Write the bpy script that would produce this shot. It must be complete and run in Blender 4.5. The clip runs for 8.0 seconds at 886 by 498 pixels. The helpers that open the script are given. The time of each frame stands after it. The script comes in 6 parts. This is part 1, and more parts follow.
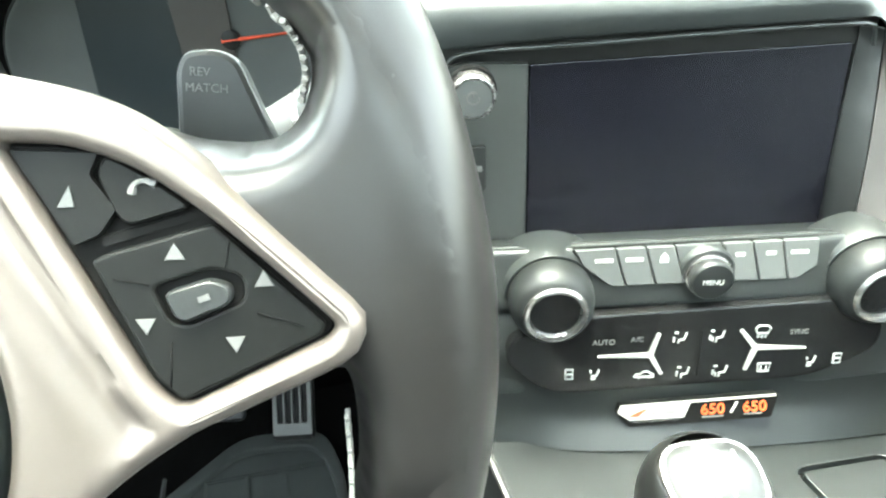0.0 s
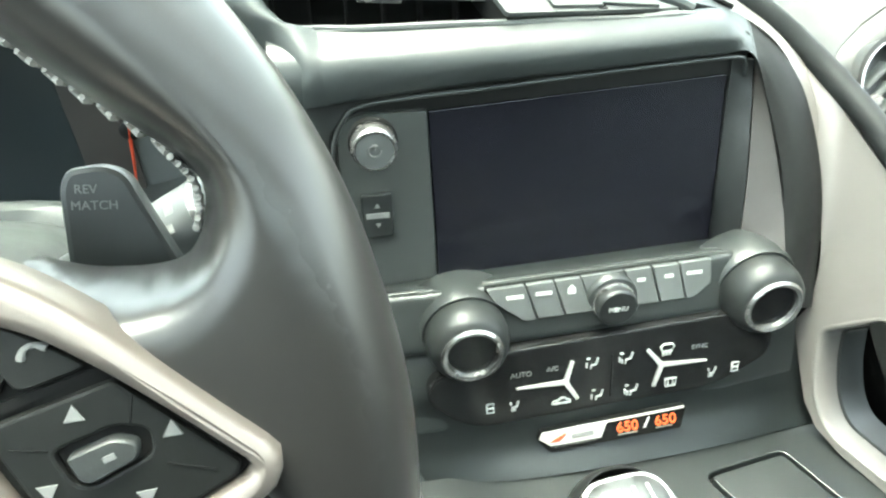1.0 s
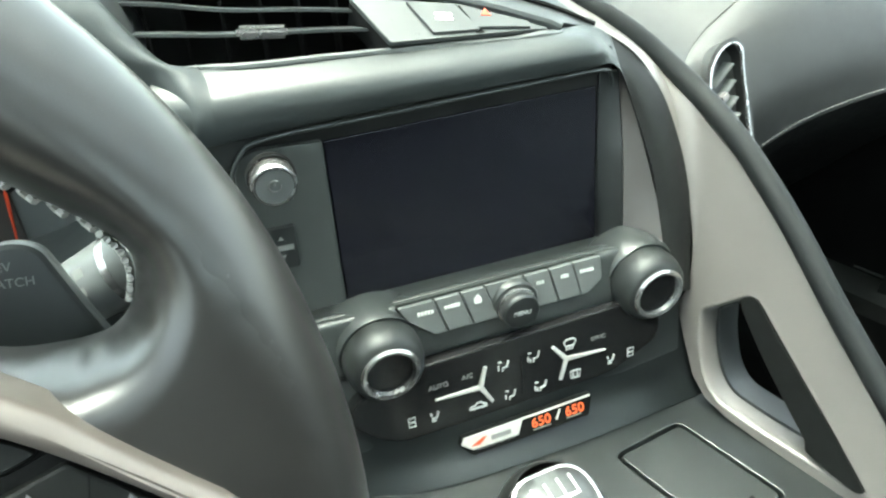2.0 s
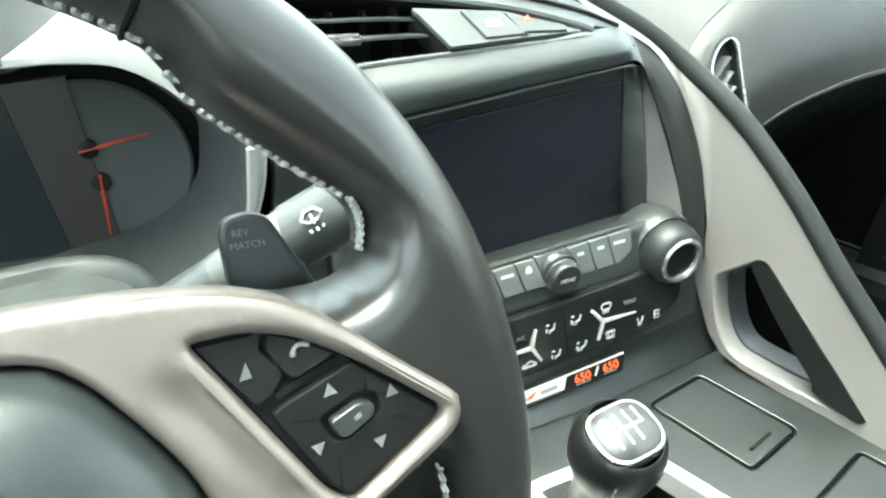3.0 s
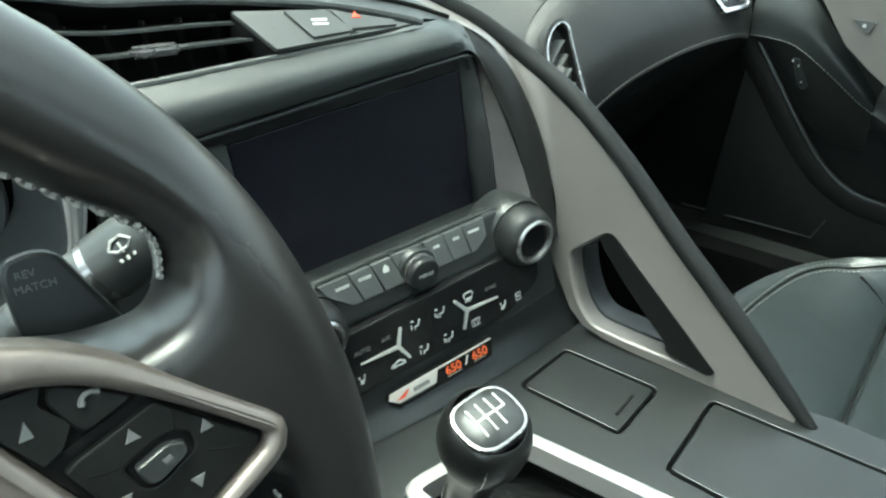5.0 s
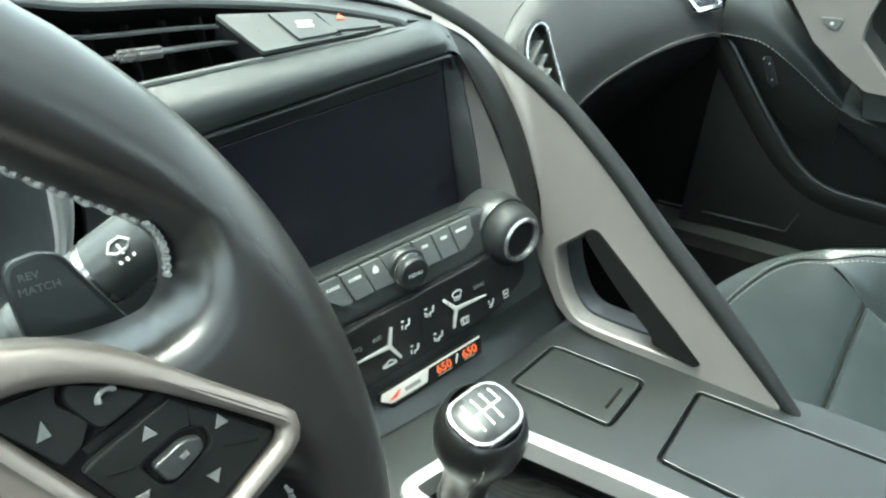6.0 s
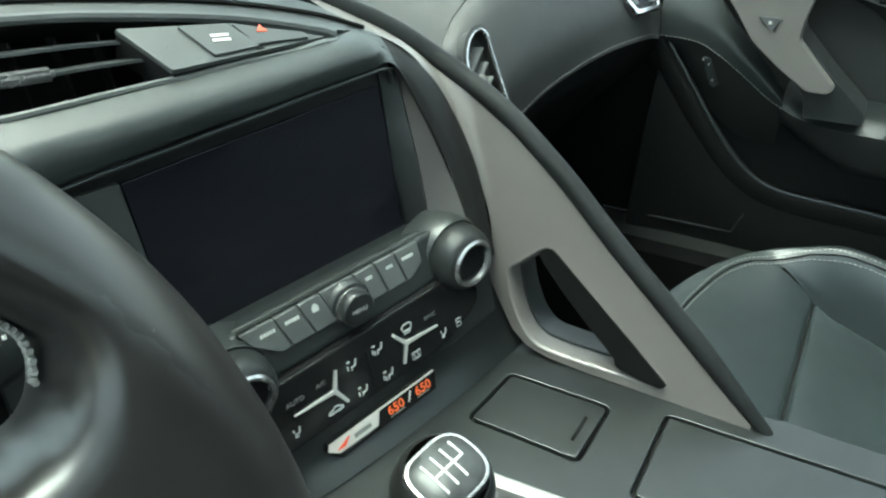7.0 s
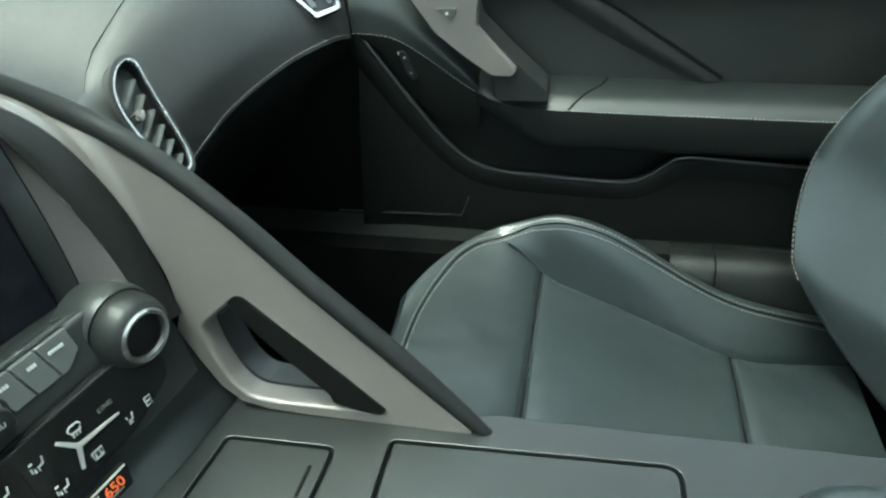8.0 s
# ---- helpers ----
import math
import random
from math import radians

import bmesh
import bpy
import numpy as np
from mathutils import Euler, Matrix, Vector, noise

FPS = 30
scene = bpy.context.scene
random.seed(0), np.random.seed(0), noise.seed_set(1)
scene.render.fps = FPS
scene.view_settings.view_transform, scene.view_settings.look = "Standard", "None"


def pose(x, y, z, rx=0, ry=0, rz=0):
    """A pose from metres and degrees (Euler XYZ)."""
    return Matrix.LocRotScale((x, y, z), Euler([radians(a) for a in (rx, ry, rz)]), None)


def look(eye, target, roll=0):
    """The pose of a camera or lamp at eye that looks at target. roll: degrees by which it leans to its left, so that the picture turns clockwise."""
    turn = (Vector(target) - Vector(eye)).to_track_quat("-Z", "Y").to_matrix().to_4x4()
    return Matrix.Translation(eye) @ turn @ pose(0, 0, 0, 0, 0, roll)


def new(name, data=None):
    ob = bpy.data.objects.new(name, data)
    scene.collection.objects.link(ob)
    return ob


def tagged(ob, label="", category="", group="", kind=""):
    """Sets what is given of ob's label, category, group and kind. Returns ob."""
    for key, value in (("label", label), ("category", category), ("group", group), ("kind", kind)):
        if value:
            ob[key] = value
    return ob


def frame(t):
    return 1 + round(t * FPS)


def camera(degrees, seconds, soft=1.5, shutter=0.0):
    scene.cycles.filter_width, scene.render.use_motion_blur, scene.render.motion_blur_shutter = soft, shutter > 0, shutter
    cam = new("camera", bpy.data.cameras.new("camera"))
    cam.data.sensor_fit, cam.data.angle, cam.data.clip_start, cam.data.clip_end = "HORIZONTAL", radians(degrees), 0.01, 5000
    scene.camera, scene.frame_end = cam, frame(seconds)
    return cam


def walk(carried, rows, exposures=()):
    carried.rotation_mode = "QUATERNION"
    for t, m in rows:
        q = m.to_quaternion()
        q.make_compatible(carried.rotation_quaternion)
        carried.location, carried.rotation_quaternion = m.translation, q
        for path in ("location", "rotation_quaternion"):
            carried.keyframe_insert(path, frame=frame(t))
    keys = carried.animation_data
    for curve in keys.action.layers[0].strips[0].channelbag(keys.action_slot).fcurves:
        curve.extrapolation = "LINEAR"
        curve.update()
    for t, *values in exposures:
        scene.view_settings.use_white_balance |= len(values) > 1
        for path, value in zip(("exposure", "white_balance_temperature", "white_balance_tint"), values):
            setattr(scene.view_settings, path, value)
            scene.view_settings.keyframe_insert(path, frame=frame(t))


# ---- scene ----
import functools
from mathutils.geometry import delaunay_2d_cdt

cam = camera(65.7, 8.0, soft=2.3)
PATH = [
    (0, (0.0266, 0.0383, 0.7932), (0.0589, 1.8437, -0.0669), -0.93),
    (0.5, (0.0246, 0.0420, 0.8103), (0.1578, 1.8431, -0.0490), -1.46),
    (1, (0.0301, 0.0472, 0.8174), (0.3060, 1.8255, -0.0552), -2.09),
    (1.5, (0.0356, 0.0456, 0.8195), (0.4786, 1.7961, -0.0402), -3.04),
    (1.7, (0.0340, 0.0455, 0.8235), (0.5470, 1.7755, -0.0405), -3.3),
    (2.8, (-0.0370, 0.0190, 0.8430), (0.6150, 1.6920, -0.0370), -4.3),
    (3, (-0.0469, 0.0127, 0.8455), (0.6151, 1.6813, -0.0364), -4.49),
    (3.5, (-0.0721, 0.0006, 0.8590), (0.6158, 1.6598, -0.0205), -4.61),
    (4, (-0.0463, -0.0041, 0.8618), (0.7050, 1.6190, -0.0332), -5.0),
    (4.5, (-0.0256, 0.0094, 0.8412), (0.8717, 1.5519, -0.0619), -5.76),
    (4.7, (-0.0230, 0.0080, 0.8440), (0.8940, 1.5320, -0.0720), -6.0),
    (6, (-0.0343, 0.0101, 0.8430), (0.9674, 1.4781, -0.0744), -6.56),
    (6.5, (-0.0160, 0.0363, 0.8308), (1.0080, 1.4931, -0.0799), -6.38),
    (7, (-0.0105, 0.0454, 0.8393), (1.1249, 1.4065, -0.0871), -6.82),
    (7.5, (0.0241, 0.0376, 0.8438), (1.3181, 1.2009, -0.1422), -8.24),
    (8, (0.0692, 0.0128, 0.8441), (1.5306, 0.9071, -0.1878), -9.0),
]
EXPOSURE = [(0, 4.92, 7000, -5), (0.5, 4.8, 7000, -6), (1, 4.38, 6900, -8), (1.5, 3.7, 6800, -9), (3, 4.1, 6700, -8), (3.5, 4.05, 6700, -8), (4, 3.65, 6600, -9), (4.5, 2.75, 6500, -11), (6, 3.5, 6500, -10), (6.5, 3.5, 6500, -10), (7, 2.85, 6400, -13), (7.5, 2.55, 6350, -14), (8, 2.9, 6350, -15)]
CAR = pose(-0.1735, -0.05, -0.055, -6, 0, 0)  # levels the cabin: x to the passenger, y ahead, floor at 0
walk(cam, [(t, CAR @ look(eye, target, roll)) for t, eye, target, roll in PATH], EXPOSURE)

# ---- light ----
world = bpy.data.worlds.new("sky")
scene.world = world
world.use_nodes = True
_sky = world.node_tree.nodes.new("ShaderNodeTexSky")
_sky.sky_type, _sky.sun_disc = "NISHITA", False
_sky.sun_elevation, _sky.sun_rotation = radians(78), radians(-15)
_sky.air_density, _sky.dust_density, _sky.ozone_density = 1.0, 3.0, 1.0
_bg = world.node_tree.nodes["Background"]
_bg.inputs["Strength"].default_value = 0.12
_pale = world.node_tree.nodes.new("ShaderNodeHueSaturation")  # a hazy, whitish sky
_pale.inputs["Saturation"].default_value = 0.5
world.node_tree.links.new(_sky.outputs[0], _pale.inputs["Color"])
world.node_tree.links.new(_pale.outputs[0], _bg.inputs["Color"])
_sun = new("sun", bpy.data.lights.new("sun", "SUN"))
_sun.data.energy, _sun.data.angle, _sun.data.color = 0.4, radians(30), (0.99, 0.995, 1.0)
_sun.matrix_world = look((0, 0, 0), (0.18, -0.12, -1.0))

# ---- materials ----


def mat(name, color, rough=0.5, metal=0.0, grain=0.0, scale=900.0, vary=0.12, coat=0.0, spec=0.5, kind="noise", big=14.0, uneven=0.2):
    """A surface with colour drift at large scale, grain in the relief and uneven gloss."""
    m = bpy.data.materials.new(name)
    m.use_nodes = True
    nt = m.node_tree
    p = nt.nodes["Principled BSDF"]
    p.inputs["Roughness"].default_value = rough
    p.inputs["Metallic"].default_value = metal
    p.inputs["Coat Weight"].default_value = coat
    p.inputs["Coat Roughness"].default_value = 0.12
    p.inputs["Specular IOR Level"].default_value = spec
    geo = nt.nodes.new("ShaderNodeTexCoord")
    n1 = nt.nodes.new("ShaderNodeTexNoise")
    n1.inputs["Scale"].default_value = big
    n1.inputs["Detail"].default_value = 5
    nt.links.new(geo.outputs["Object"], n1.inputs["Vector"])
    ramp = nt.nodes.new("ShaderNodeMapRange")
    ramp.inputs["From Min"].default_value, ramp.inputs["From Max"].default_value = 0.3, 0.7
    ramp.inputs["To Min"].default_value, ramp.inputs["To Max"].default_value = 1 - vary, 1 + vary
    nt.links.new(n1.outputs["Fac"], ramp.inputs["Value"])
    mul = nt.nodes.new("ShaderNodeVectorMath")
    mul.operation = "SCALE"
    mul.inputs[0].default_value = color
    nt.links.new(ramp.outputs[0], mul.inputs["Scale"])
    nt.links.new(mul.outputs[0], p.inputs["Base Color"])
    n3 = nt.nodes.new("ShaderNodeTexNoise")
    n3.inputs["Scale"].default_value = big * 9
    n3.inputs["Detail"].default_value = 3
    nt.links.new(geo.outputs["Object"], n3.inputs["Vector"])
    rr = nt.nodes.new("ShaderNodeMapRange")
    rr.inputs["To Min"].default_value, rr.inputs["To Max"].default_value = max(rough * (1 - uneven), 0.02), min(rough * (1 + uneven), 1)
    nt.links.new(n3.outputs["Fac"], rr.inputs["Value"])
    nt.links.new(rr.outputs[0], p.inputs["Roughness"])
    if grain > 0:
        if kind == "cells":
            g = nt.nodes.new("ShaderNodeTexVoronoi")
            g.feature = "DISTANCE_TO_EDGE"
            g.inputs["Scale"].default_value = scale
            nt.links.new(geo.outputs["Object"], g.inputs["Vector"])
            out = g.outputs["Distance"]
        else:
            g = nt.nodes.new("ShaderNodeTexNoise")
            g.inputs["Scale"].default_value = scale
            g.inputs["Detail"].default_value = 2
            nt.links.new(geo.outputs["Object"], g.inputs["Vector"])
            out = g.outputs["Fac"]
        b = nt.nodes.new("ShaderNodeBump")
        b.inputs["Strength"].default_value = grain
        b.inputs["Distance"].default_value = 0.0003
        nt.links.new(out, b.inputs["Height"])
        nt.links.new(b.outputs[0], p.inputs["Normal"])
    return m


M_SOFT = mat("soft_plastic", (0.017, 0.0182, 0.0182), 0.38, grain=0.2, scale=1500)
M_DECK = mat("deck_plastic", (0.0085, 0.0101, 0.0101), 0.37, uneven=0.1, grain=0.12, scale=1800, spec=0.48)
M_GREY = mat("grey_plastic", (0.044, 0.047, 0.046), 0.30, grain=0.1, scale=1600)
M_BAND = mat("band_plastic", (0.007, 0.0073, 0.007), 0.5, grain=0.2, scale=1500, spec=0.3)
M_BUTTON = mat("button_rubber", (0.075, 0.079, 0.078), 0.40, grain=0.1, scale=1800)
M_PANEL = mat("panel_plastic", (0.038, 0.0415, 0.0395), 0.42, grain=0.15, scale=1700)
M_KEY = mat("wheel_key", (0.0065, 0.0068, 0.0065), 0.45, grain=0.06, scale=1700, spec=0.14)
M_PIANO = mat("gloss_black", (0.007, 0.007, 0.007), 0.22, grain=0.0, vary=0.05, spec=0.3)
M_ICON = mat("soft_print", (0.46, 0.46, 0.44), 0.6, vary=0.08, big=200)
M_FAINT = mat("faint_print", (0.10, 0.10, 0.098), 0.6, vary=0.08, big=200)
# The teal of the haze over the display is put into this colour.
M_CLUSTER = mat("cluster_glass", (0.017, 0.022, 0.024), 0.3, vary=0.05, uneven=0.0)
M_SCREEN = mat("display_glass", (0.006, 0.006, 0.0085), 0.2, vary=0.04, uneven=0.0, spec=0.35)
M_SILVER = mat("silver_paint", (0.152, 0.130, 0.116), 0.36, metal=0.6, grain=0.05, scale=3000, vary=0.05)
M_SHELF = mat("shelf_plastic", (0.020, 0.0222, 0.0218), 0.34, uneven=0.08, grain=0.06, scale=1600, spec=0.45)
M_BAR = mat("bar_vinyl", (0.024, 0.0275, 0.027), 0.42, grain=0.2, scale=1300, spec=0.42)
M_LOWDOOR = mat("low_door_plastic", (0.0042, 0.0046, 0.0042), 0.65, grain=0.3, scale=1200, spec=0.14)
M_BRACE = mat("brace_paint", (0.165, 0.152, 0.142), 0.40, metal=0.3, grain=0.05, scale=3000, vary=0.05)
M_PULL = mat("pull_paint", (0.36, 0.35, 0.335), 0.36, metal=0.35, grain=0.05, scale=3000, vary=0.05)
M_GRIP = mat("grip_rubber", (0.004, 0.0042, 0.004), 0.65, grain=0.15, scale=1500, spec=0.15)
M_WARM = mat("warm_tinted_plastic", (0.043, 0.038, 0.035), 0.4, grain=0.15, scale=1700)
M_SURROUND = mat("surround_plastic", (0.0115, 0.0128, 0.0126), 0.44, grain=0.15, scale=1600, spec=0.35)
M_BAR_SHADE = mat("bar_shaded", (0.0080, 0.0083, 0.0080), 0.58, grain=0.15, scale=1500, spec=0.2)
M_BADGE = mat("badge_metal", (0.5, 0.49, 0.46), 0.35, metal=0.35, vary=0.06)
M_KNOB = mat("knob_leather", (0.007, 0.0072, 0.007), 0.3, grain=0.05, scale=1400, kind="cells", vary=0.1)
M_CAP = mat("cap_metal", (0.065, 0.066, 0.065), 0.42, metal=0.7, vary=0.25, big=90)
M_PEDAL = mat("pedal_metal", (0.20, 0.205, 0.2), 0.5, metal=0.7, vary=0.1)
M_CHROME = mat("chrome", (0.75, 0.75, 0.75), 0.12, metal=1.0, vary=0.04)
M_ALU = mat("brushed_metal", (0.42, 0.41, 0.40), 0.26, metal=0.95, vary=0.06)
M_WHEEL = mat("wheel_leather", (0.0112, 0.0104, 0.0097), 0.31, spec=0.65, grain=0.03, scale=1400, kind="cells", vary=0.06, uneven=0.06)
M_SEAT = mat("seat_leather", (0.0165, 0.0215, 0.0224), 0.34, uneven=0.08, spec=0.62, grain=0.06, scale=1300, kind="cells", vary=0.15)
M_DOORL = mat("door_leather", (0.0135, 0.0165, 0.0162), 0.42, uneven=0.08, spec=0.45, grain=0.1, scale=1300, kind="cells", vary=0.15)
M_DOOR = mat("door_plastic", (0.0078, 0.0086, 0.0079), 0.48, grain=0.25, scale=1200, spec=0.38)
M_DASH = mat("dash_vinyl", (0.0175, 0.0177, 0.0168), 0.5, grain=0.3, scale=1000, kind="cells")
M_AIRBAG = mat("airbag_vinyl", (0.013, 0.0165, 0.0165), 0.36, grain=0.15, scale=1300)
M_SHROUD = mat("shroud_plastic", (0.034, 0.037, 0.036), 0.45, grain=0.2, scale=1500, spec=0.35)
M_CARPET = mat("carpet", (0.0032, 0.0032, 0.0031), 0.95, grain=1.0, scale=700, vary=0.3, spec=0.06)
M_MAT = mat("rubber_mat", (0.058, 0.066, 0.065), 0.5, grain=0.3, scale=900)
M_BLACK = mat("black_void", (0.004, 0.004, 0.004), 0.8, vary=0.1, spec=0.15)
M_RIB = mat("rib_leather", (0.010, 0.0108, 0.0108), 0.58, grain=0.15, scale=1300, kind="cells", spec=0.2)
M_THREAD = mat("grey_thread", (0.25, 0.245, 0.23), 0.8, vary=0.2, big=300)
M_WHITE = mat("white_print", (0.5, 0.5, 0.48), 0.6, vary=0.08, big=200)
M_RED = mat("red_print", (0.55, 0.06, 0.02), 0.5, vary=0.05)
M_ORANGE = mat("orange_print", (0.62, 0.1, 0.03), 0.4, vary=0.05)
M_DIM = mat("grey_print", (0.16, 0.16, 0.155), 0.6, vary=0.08, big=200)
M_ROOF = mat("headliner", (0.12, 0.12, 0.115), 0.9, grain=0.3, scale=500)
M_ASPHALT = mat("asphalt", (0.055, 0.055, 0.053), 0.9, grain=0.8, scale=120, vary=0.25, big=1.5)
M_SOFTTOP = mat("gauge_face", (0.07, 0.075, 0.074), 0.5, vary=0.1)
M_BROW = mat("brow_plastic", (0.165, 0.168, 0.162), 0.38, grain=0.06, scale=2000)
M_BOWL = mat("bowl_plastic", (0.075, 0.08, 0.078), 0.5, grain=0.15, scale=1500)


def glass_mat(tint=(0.93, 0.97, 0.95)):
    m = bpy.data.materials.new("window_glass")
    m.use_nodes = True
    p = m.node_tree.nodes["Principled BSDF"]
    p.inputs["Transmission Weight"].default_value = 1.0
    p.inputs["Roughness"].default_value = 0.0
    p.inputs["IOR"].default_value = 1.45
    p.inputs["Base Color"].default_value = (*tint, 1)
    return m


M_GLASS = glass_mat()

# ---- mesh helpers ----


def V(*a):
    return Vector(a)


def finish(bm, name, material, smooth=38):
    bmesh.ops.remove_doubles(bm, verts=bm.verts, dist=1e-6)
    bmesh.ops.recalc_face_normals(bm, faces=bm.faces)
    lim = radians(smooth)
    for f in bm.faces:
        f.smooth = f.material_index == 0
        f.material_index = 0
    for e in bm.edges:
        e.smooth = len(e.link_faces) == 2 and e.calc_face_angle(9) < lim
    me = bpy.data.meshes.new(name)
    bm.to_mesh(me)
    bm.free()
    me.materials.append(material)
    return me


def thing(name, at, label, category, group="", kind=""):
    """An empty at the thing's base, which parents its parts."""
    ob = new(name)
    ob.empty_display_size = 0.02
    ob.matrix_world = at if isinstance(at, Matrix) else Matrix.Translation(at)
    return tagged(ob, label, category, group, kind)


def part(name, bm, material, parent, label="", smooth=38, local=False):
    """One mesh under a thing or part; coordinates of the cabin, or of the parent when local."""
    ob = new(name, finish(bm, name, material, smooth) if isinstance(bm, bmesh.types.BMesh) else bm)
    ob.parent = parent
    if not local:
        m = Matrix.Identity(4)
        p = parent
        chain = []
        while p is not None:
            chain.append(p)
            p = p.parent
        for p in reversed(chain):
            m = m @ p.matrix_parent_inverse @ p.matrix_basis
        ob.matrix_parent_inverse = m.inverted()
    return tagged(ob, label) if label else ob


def solo(name, bm, material, label, category, group="", kind="", smooth=38):
    ob = new(name, finish(bm, name, material, smooth))
    return tagged(ob, label, category, group, kind)


def spline(nodes, m):
    """m points along a smooth curve through the nodes, evenly by length."""
    n = [Vector(p) for p in nodes]
    if len(n) == 2:
        return [n[0].lerp(n[1], i / (m - 1)) for i in range(m)]
    n = [2 * n[0] - n[1]] + n + [2 * n[-1] - n[-2]]
    out = []
    for i in range(1, len(n) - 2):
        a, b, c, d = n[i - 1:i + 3]
        for k in range(16):
            u = k / 16
            out.append(0.5 * (2 * b + (c - a) * u + (2 * a - 5 * b + 4 * c - d) * u * u + (3 * b - a - 3 * c + d) * u ** 3))
    out.append(n[-2])
    acc = [0.0]
    for p, q in zip(out, out[1:]):
        acc.append(acc[-1] + (q - p).length)
    res, j = [], 0
    for i in range(m):
        s = acc[-1] * i / (m - 1)
        while j < len(acc) - 2 and acc[j + 1] < s:
            j += 1
        d = acc[j + 1] - acc[j]
        res.append(out[j].lerp(out[j + 1], (s - acc[j]) / d if d > 0 else 0))
    return res


def grid(rows, bm=None, wrap=False):
    bm = bm or bmesh.new()
    vs = [[bm.verts.new(p) for p in r] for r in rows]
    for a, b in zip(vs, vs[1:]):
        k = len(a)
        for i in range(k if wrap else k - 1):
            j = (i + 1) % k
            try:
                bm.faces.new((a[i], a[j], b[j], b[i]))
            except ValueError:
                pass
    return bm, vs


def sheet(curves, m=24, across=0, thick=0.003, way=None, bm=None):
    """A skin through several curves, with thickness towards way (or both skins by its normals)."""
    rows = [[Vector(p) for p in c] if len(c) == m else spline(c, m) for c in curves]
    if across:
        cols = [spline([r[i] for r in rows], across) for i in range(m)]
        rows = [[cols[i][k] for i in range(m)] for k in range(across)]
    bm = bm or bmesh.new()
    k, w = len(rows), len(rows[0])
    if way is None:
        nrm = []
        for j in range(k):
            line = []
            for i in range(w):
                du = rows[j][min(i + 1, w - 1)] - rows[j][max(i - 1, 0)]
                dv = rows[min(j + 1, k - 1)][i] - rows[max(j - 1, 0)][i]
                line.append(du.cross(dv).normalized() * thick)
            nrm.append(line)
    else:
        d = Vector(way).normalized() * thick
        nrm = [[d] * w for _ in range(k)]
    back = [[p + o for p, o in zip(r, q)] for r, q in zip(rows, nrm)]
    _, a = grid(rows, bm)
    _, b = grid(back, bm)
    rim_a = [a[0][i] for i in range(w)] + [a[j][-1] for j in range(1, k)] + [a[-1][i] for i in range(w - 2, -1, -1)] + [a[j][0] for j in range(k - 2, 0, -1)]
    rim_b = [b[0][i] for i in range(w)] + [b[j][-1] for j in range(1, k)] + [b[-1][i] for i in range(w - 2, -1, -1)] + [b[j][0] for j in range(k - 2, 0, -1)]
    for i in range(len(rim_a)):
        j = (i + 1) % len(rim_a)
        try:
            bm.faces.new((rim_a[i], rim_a[j], rim_b[j], rim_b[i]))
        except ValueError:
            pass
    return bm


def knots(nodes, m):
    """m points along a smooth curve through the nodes, evenly from node to node."""
    n = [Vector(p) for p in nodes]
    n = [2 * n[0] - n[1]] + n + [2 * n[-1] - n[-2]]
    out = []
    for i in range(m):
        s = (len(n) - 3) * i / (m - 1)
        k = min(int(s), len(n) - 4)
        u = s - k
        a, b, c, d = n[k:k + 4]
        out.append(0.5 * (2 * b + (c - a) * u + (2 * a - 5 * b + 4 * c - d) * u * u + (3 * b - a - 3 * c + d) * u ** 3))
    return out


def loft(sections, wrap=True, caps=True, bm=None):
    bm, vs = grid(sections, bm, wrap)
    if caps and wrap:
        for r in (vs[0], vs[-1]):
            try:
                bm.faces.new(r).material_index = 1
            except ValueError:
                pass
    return bm


def tube(path, radius, n=12, closed=False, flat=1.0, up=(0, 0, 1), bm=None):
    """A round or flattened bar along a path; radius may be a list."""
    path = [Vector(p) for p in path]
    k = len(path)
    secs = []
    upv = Vector(up)
    for i, p in enumerate(path):
        a = path[(i - 1) % k] if closed or i > 0 else p
        b = path[(i + 1) % k] if closed or i < k - 1 else p
        t = (b - a).normalized()
        s = t.cross(upv)
        if s.length < 1e-4:
            s = t.cross(Vector((1, 0, 0)))
        s.normalize()
        u = s.cross(t)
        r = radius[i] if isinstance(radius, (list, tuple)) else radius
        secs.append([p + s * (r * math.cos(2 * math.pi * q / n)) + u * (r * flat * math.sin(2 * math.pi * q / n)) for q in range(n)])
    if closed:
        secs.append(secs[0])
        bm = loft(secs, caps=False, bm=bm)
        return bm
    return loft(secs, bm=bm)


def lathe(profile, n=40, m=None, bm=None):
    """Turned about z: profile of (radius, z)."""
    m = m or Matrix.Identity(4)
    secs = [[m @ V(r * math.cos(2 * math.pi * i / n), r * math.sin(2 * math.pi * i / n), z) for i in range(n)] for r, z in profile]
    return loft(secs, caps=False, bm=bm)


def rounded(pts, r, seg=5):
    """A polygon with its corners rounded; r one radius or one for each corner."""
    out = []
    k = len(pts)
    for i in range(k):
        p = Vector(pts[i][:2])
        a = (Vector(pts[i - 1][:2]) - p)
        b = (Vector(pts[(i + 1) % k][:2]) - p)
        rr = r[i] if isinstance(r, (list, tuple)) else r
        d = min(rr, a.length * 0.48, b.length * 0.48)
        if d < 1e-5:
            out.append(p)
            continue
        s, e = p + a.normalized() * d, p + b.normalized() * d
        for q in range(seg + 1):
            u = q / seg
            out.append(s * (1 - u) ** 2 + p * 2 * u * (1 - u) + e * u * u)
    return out


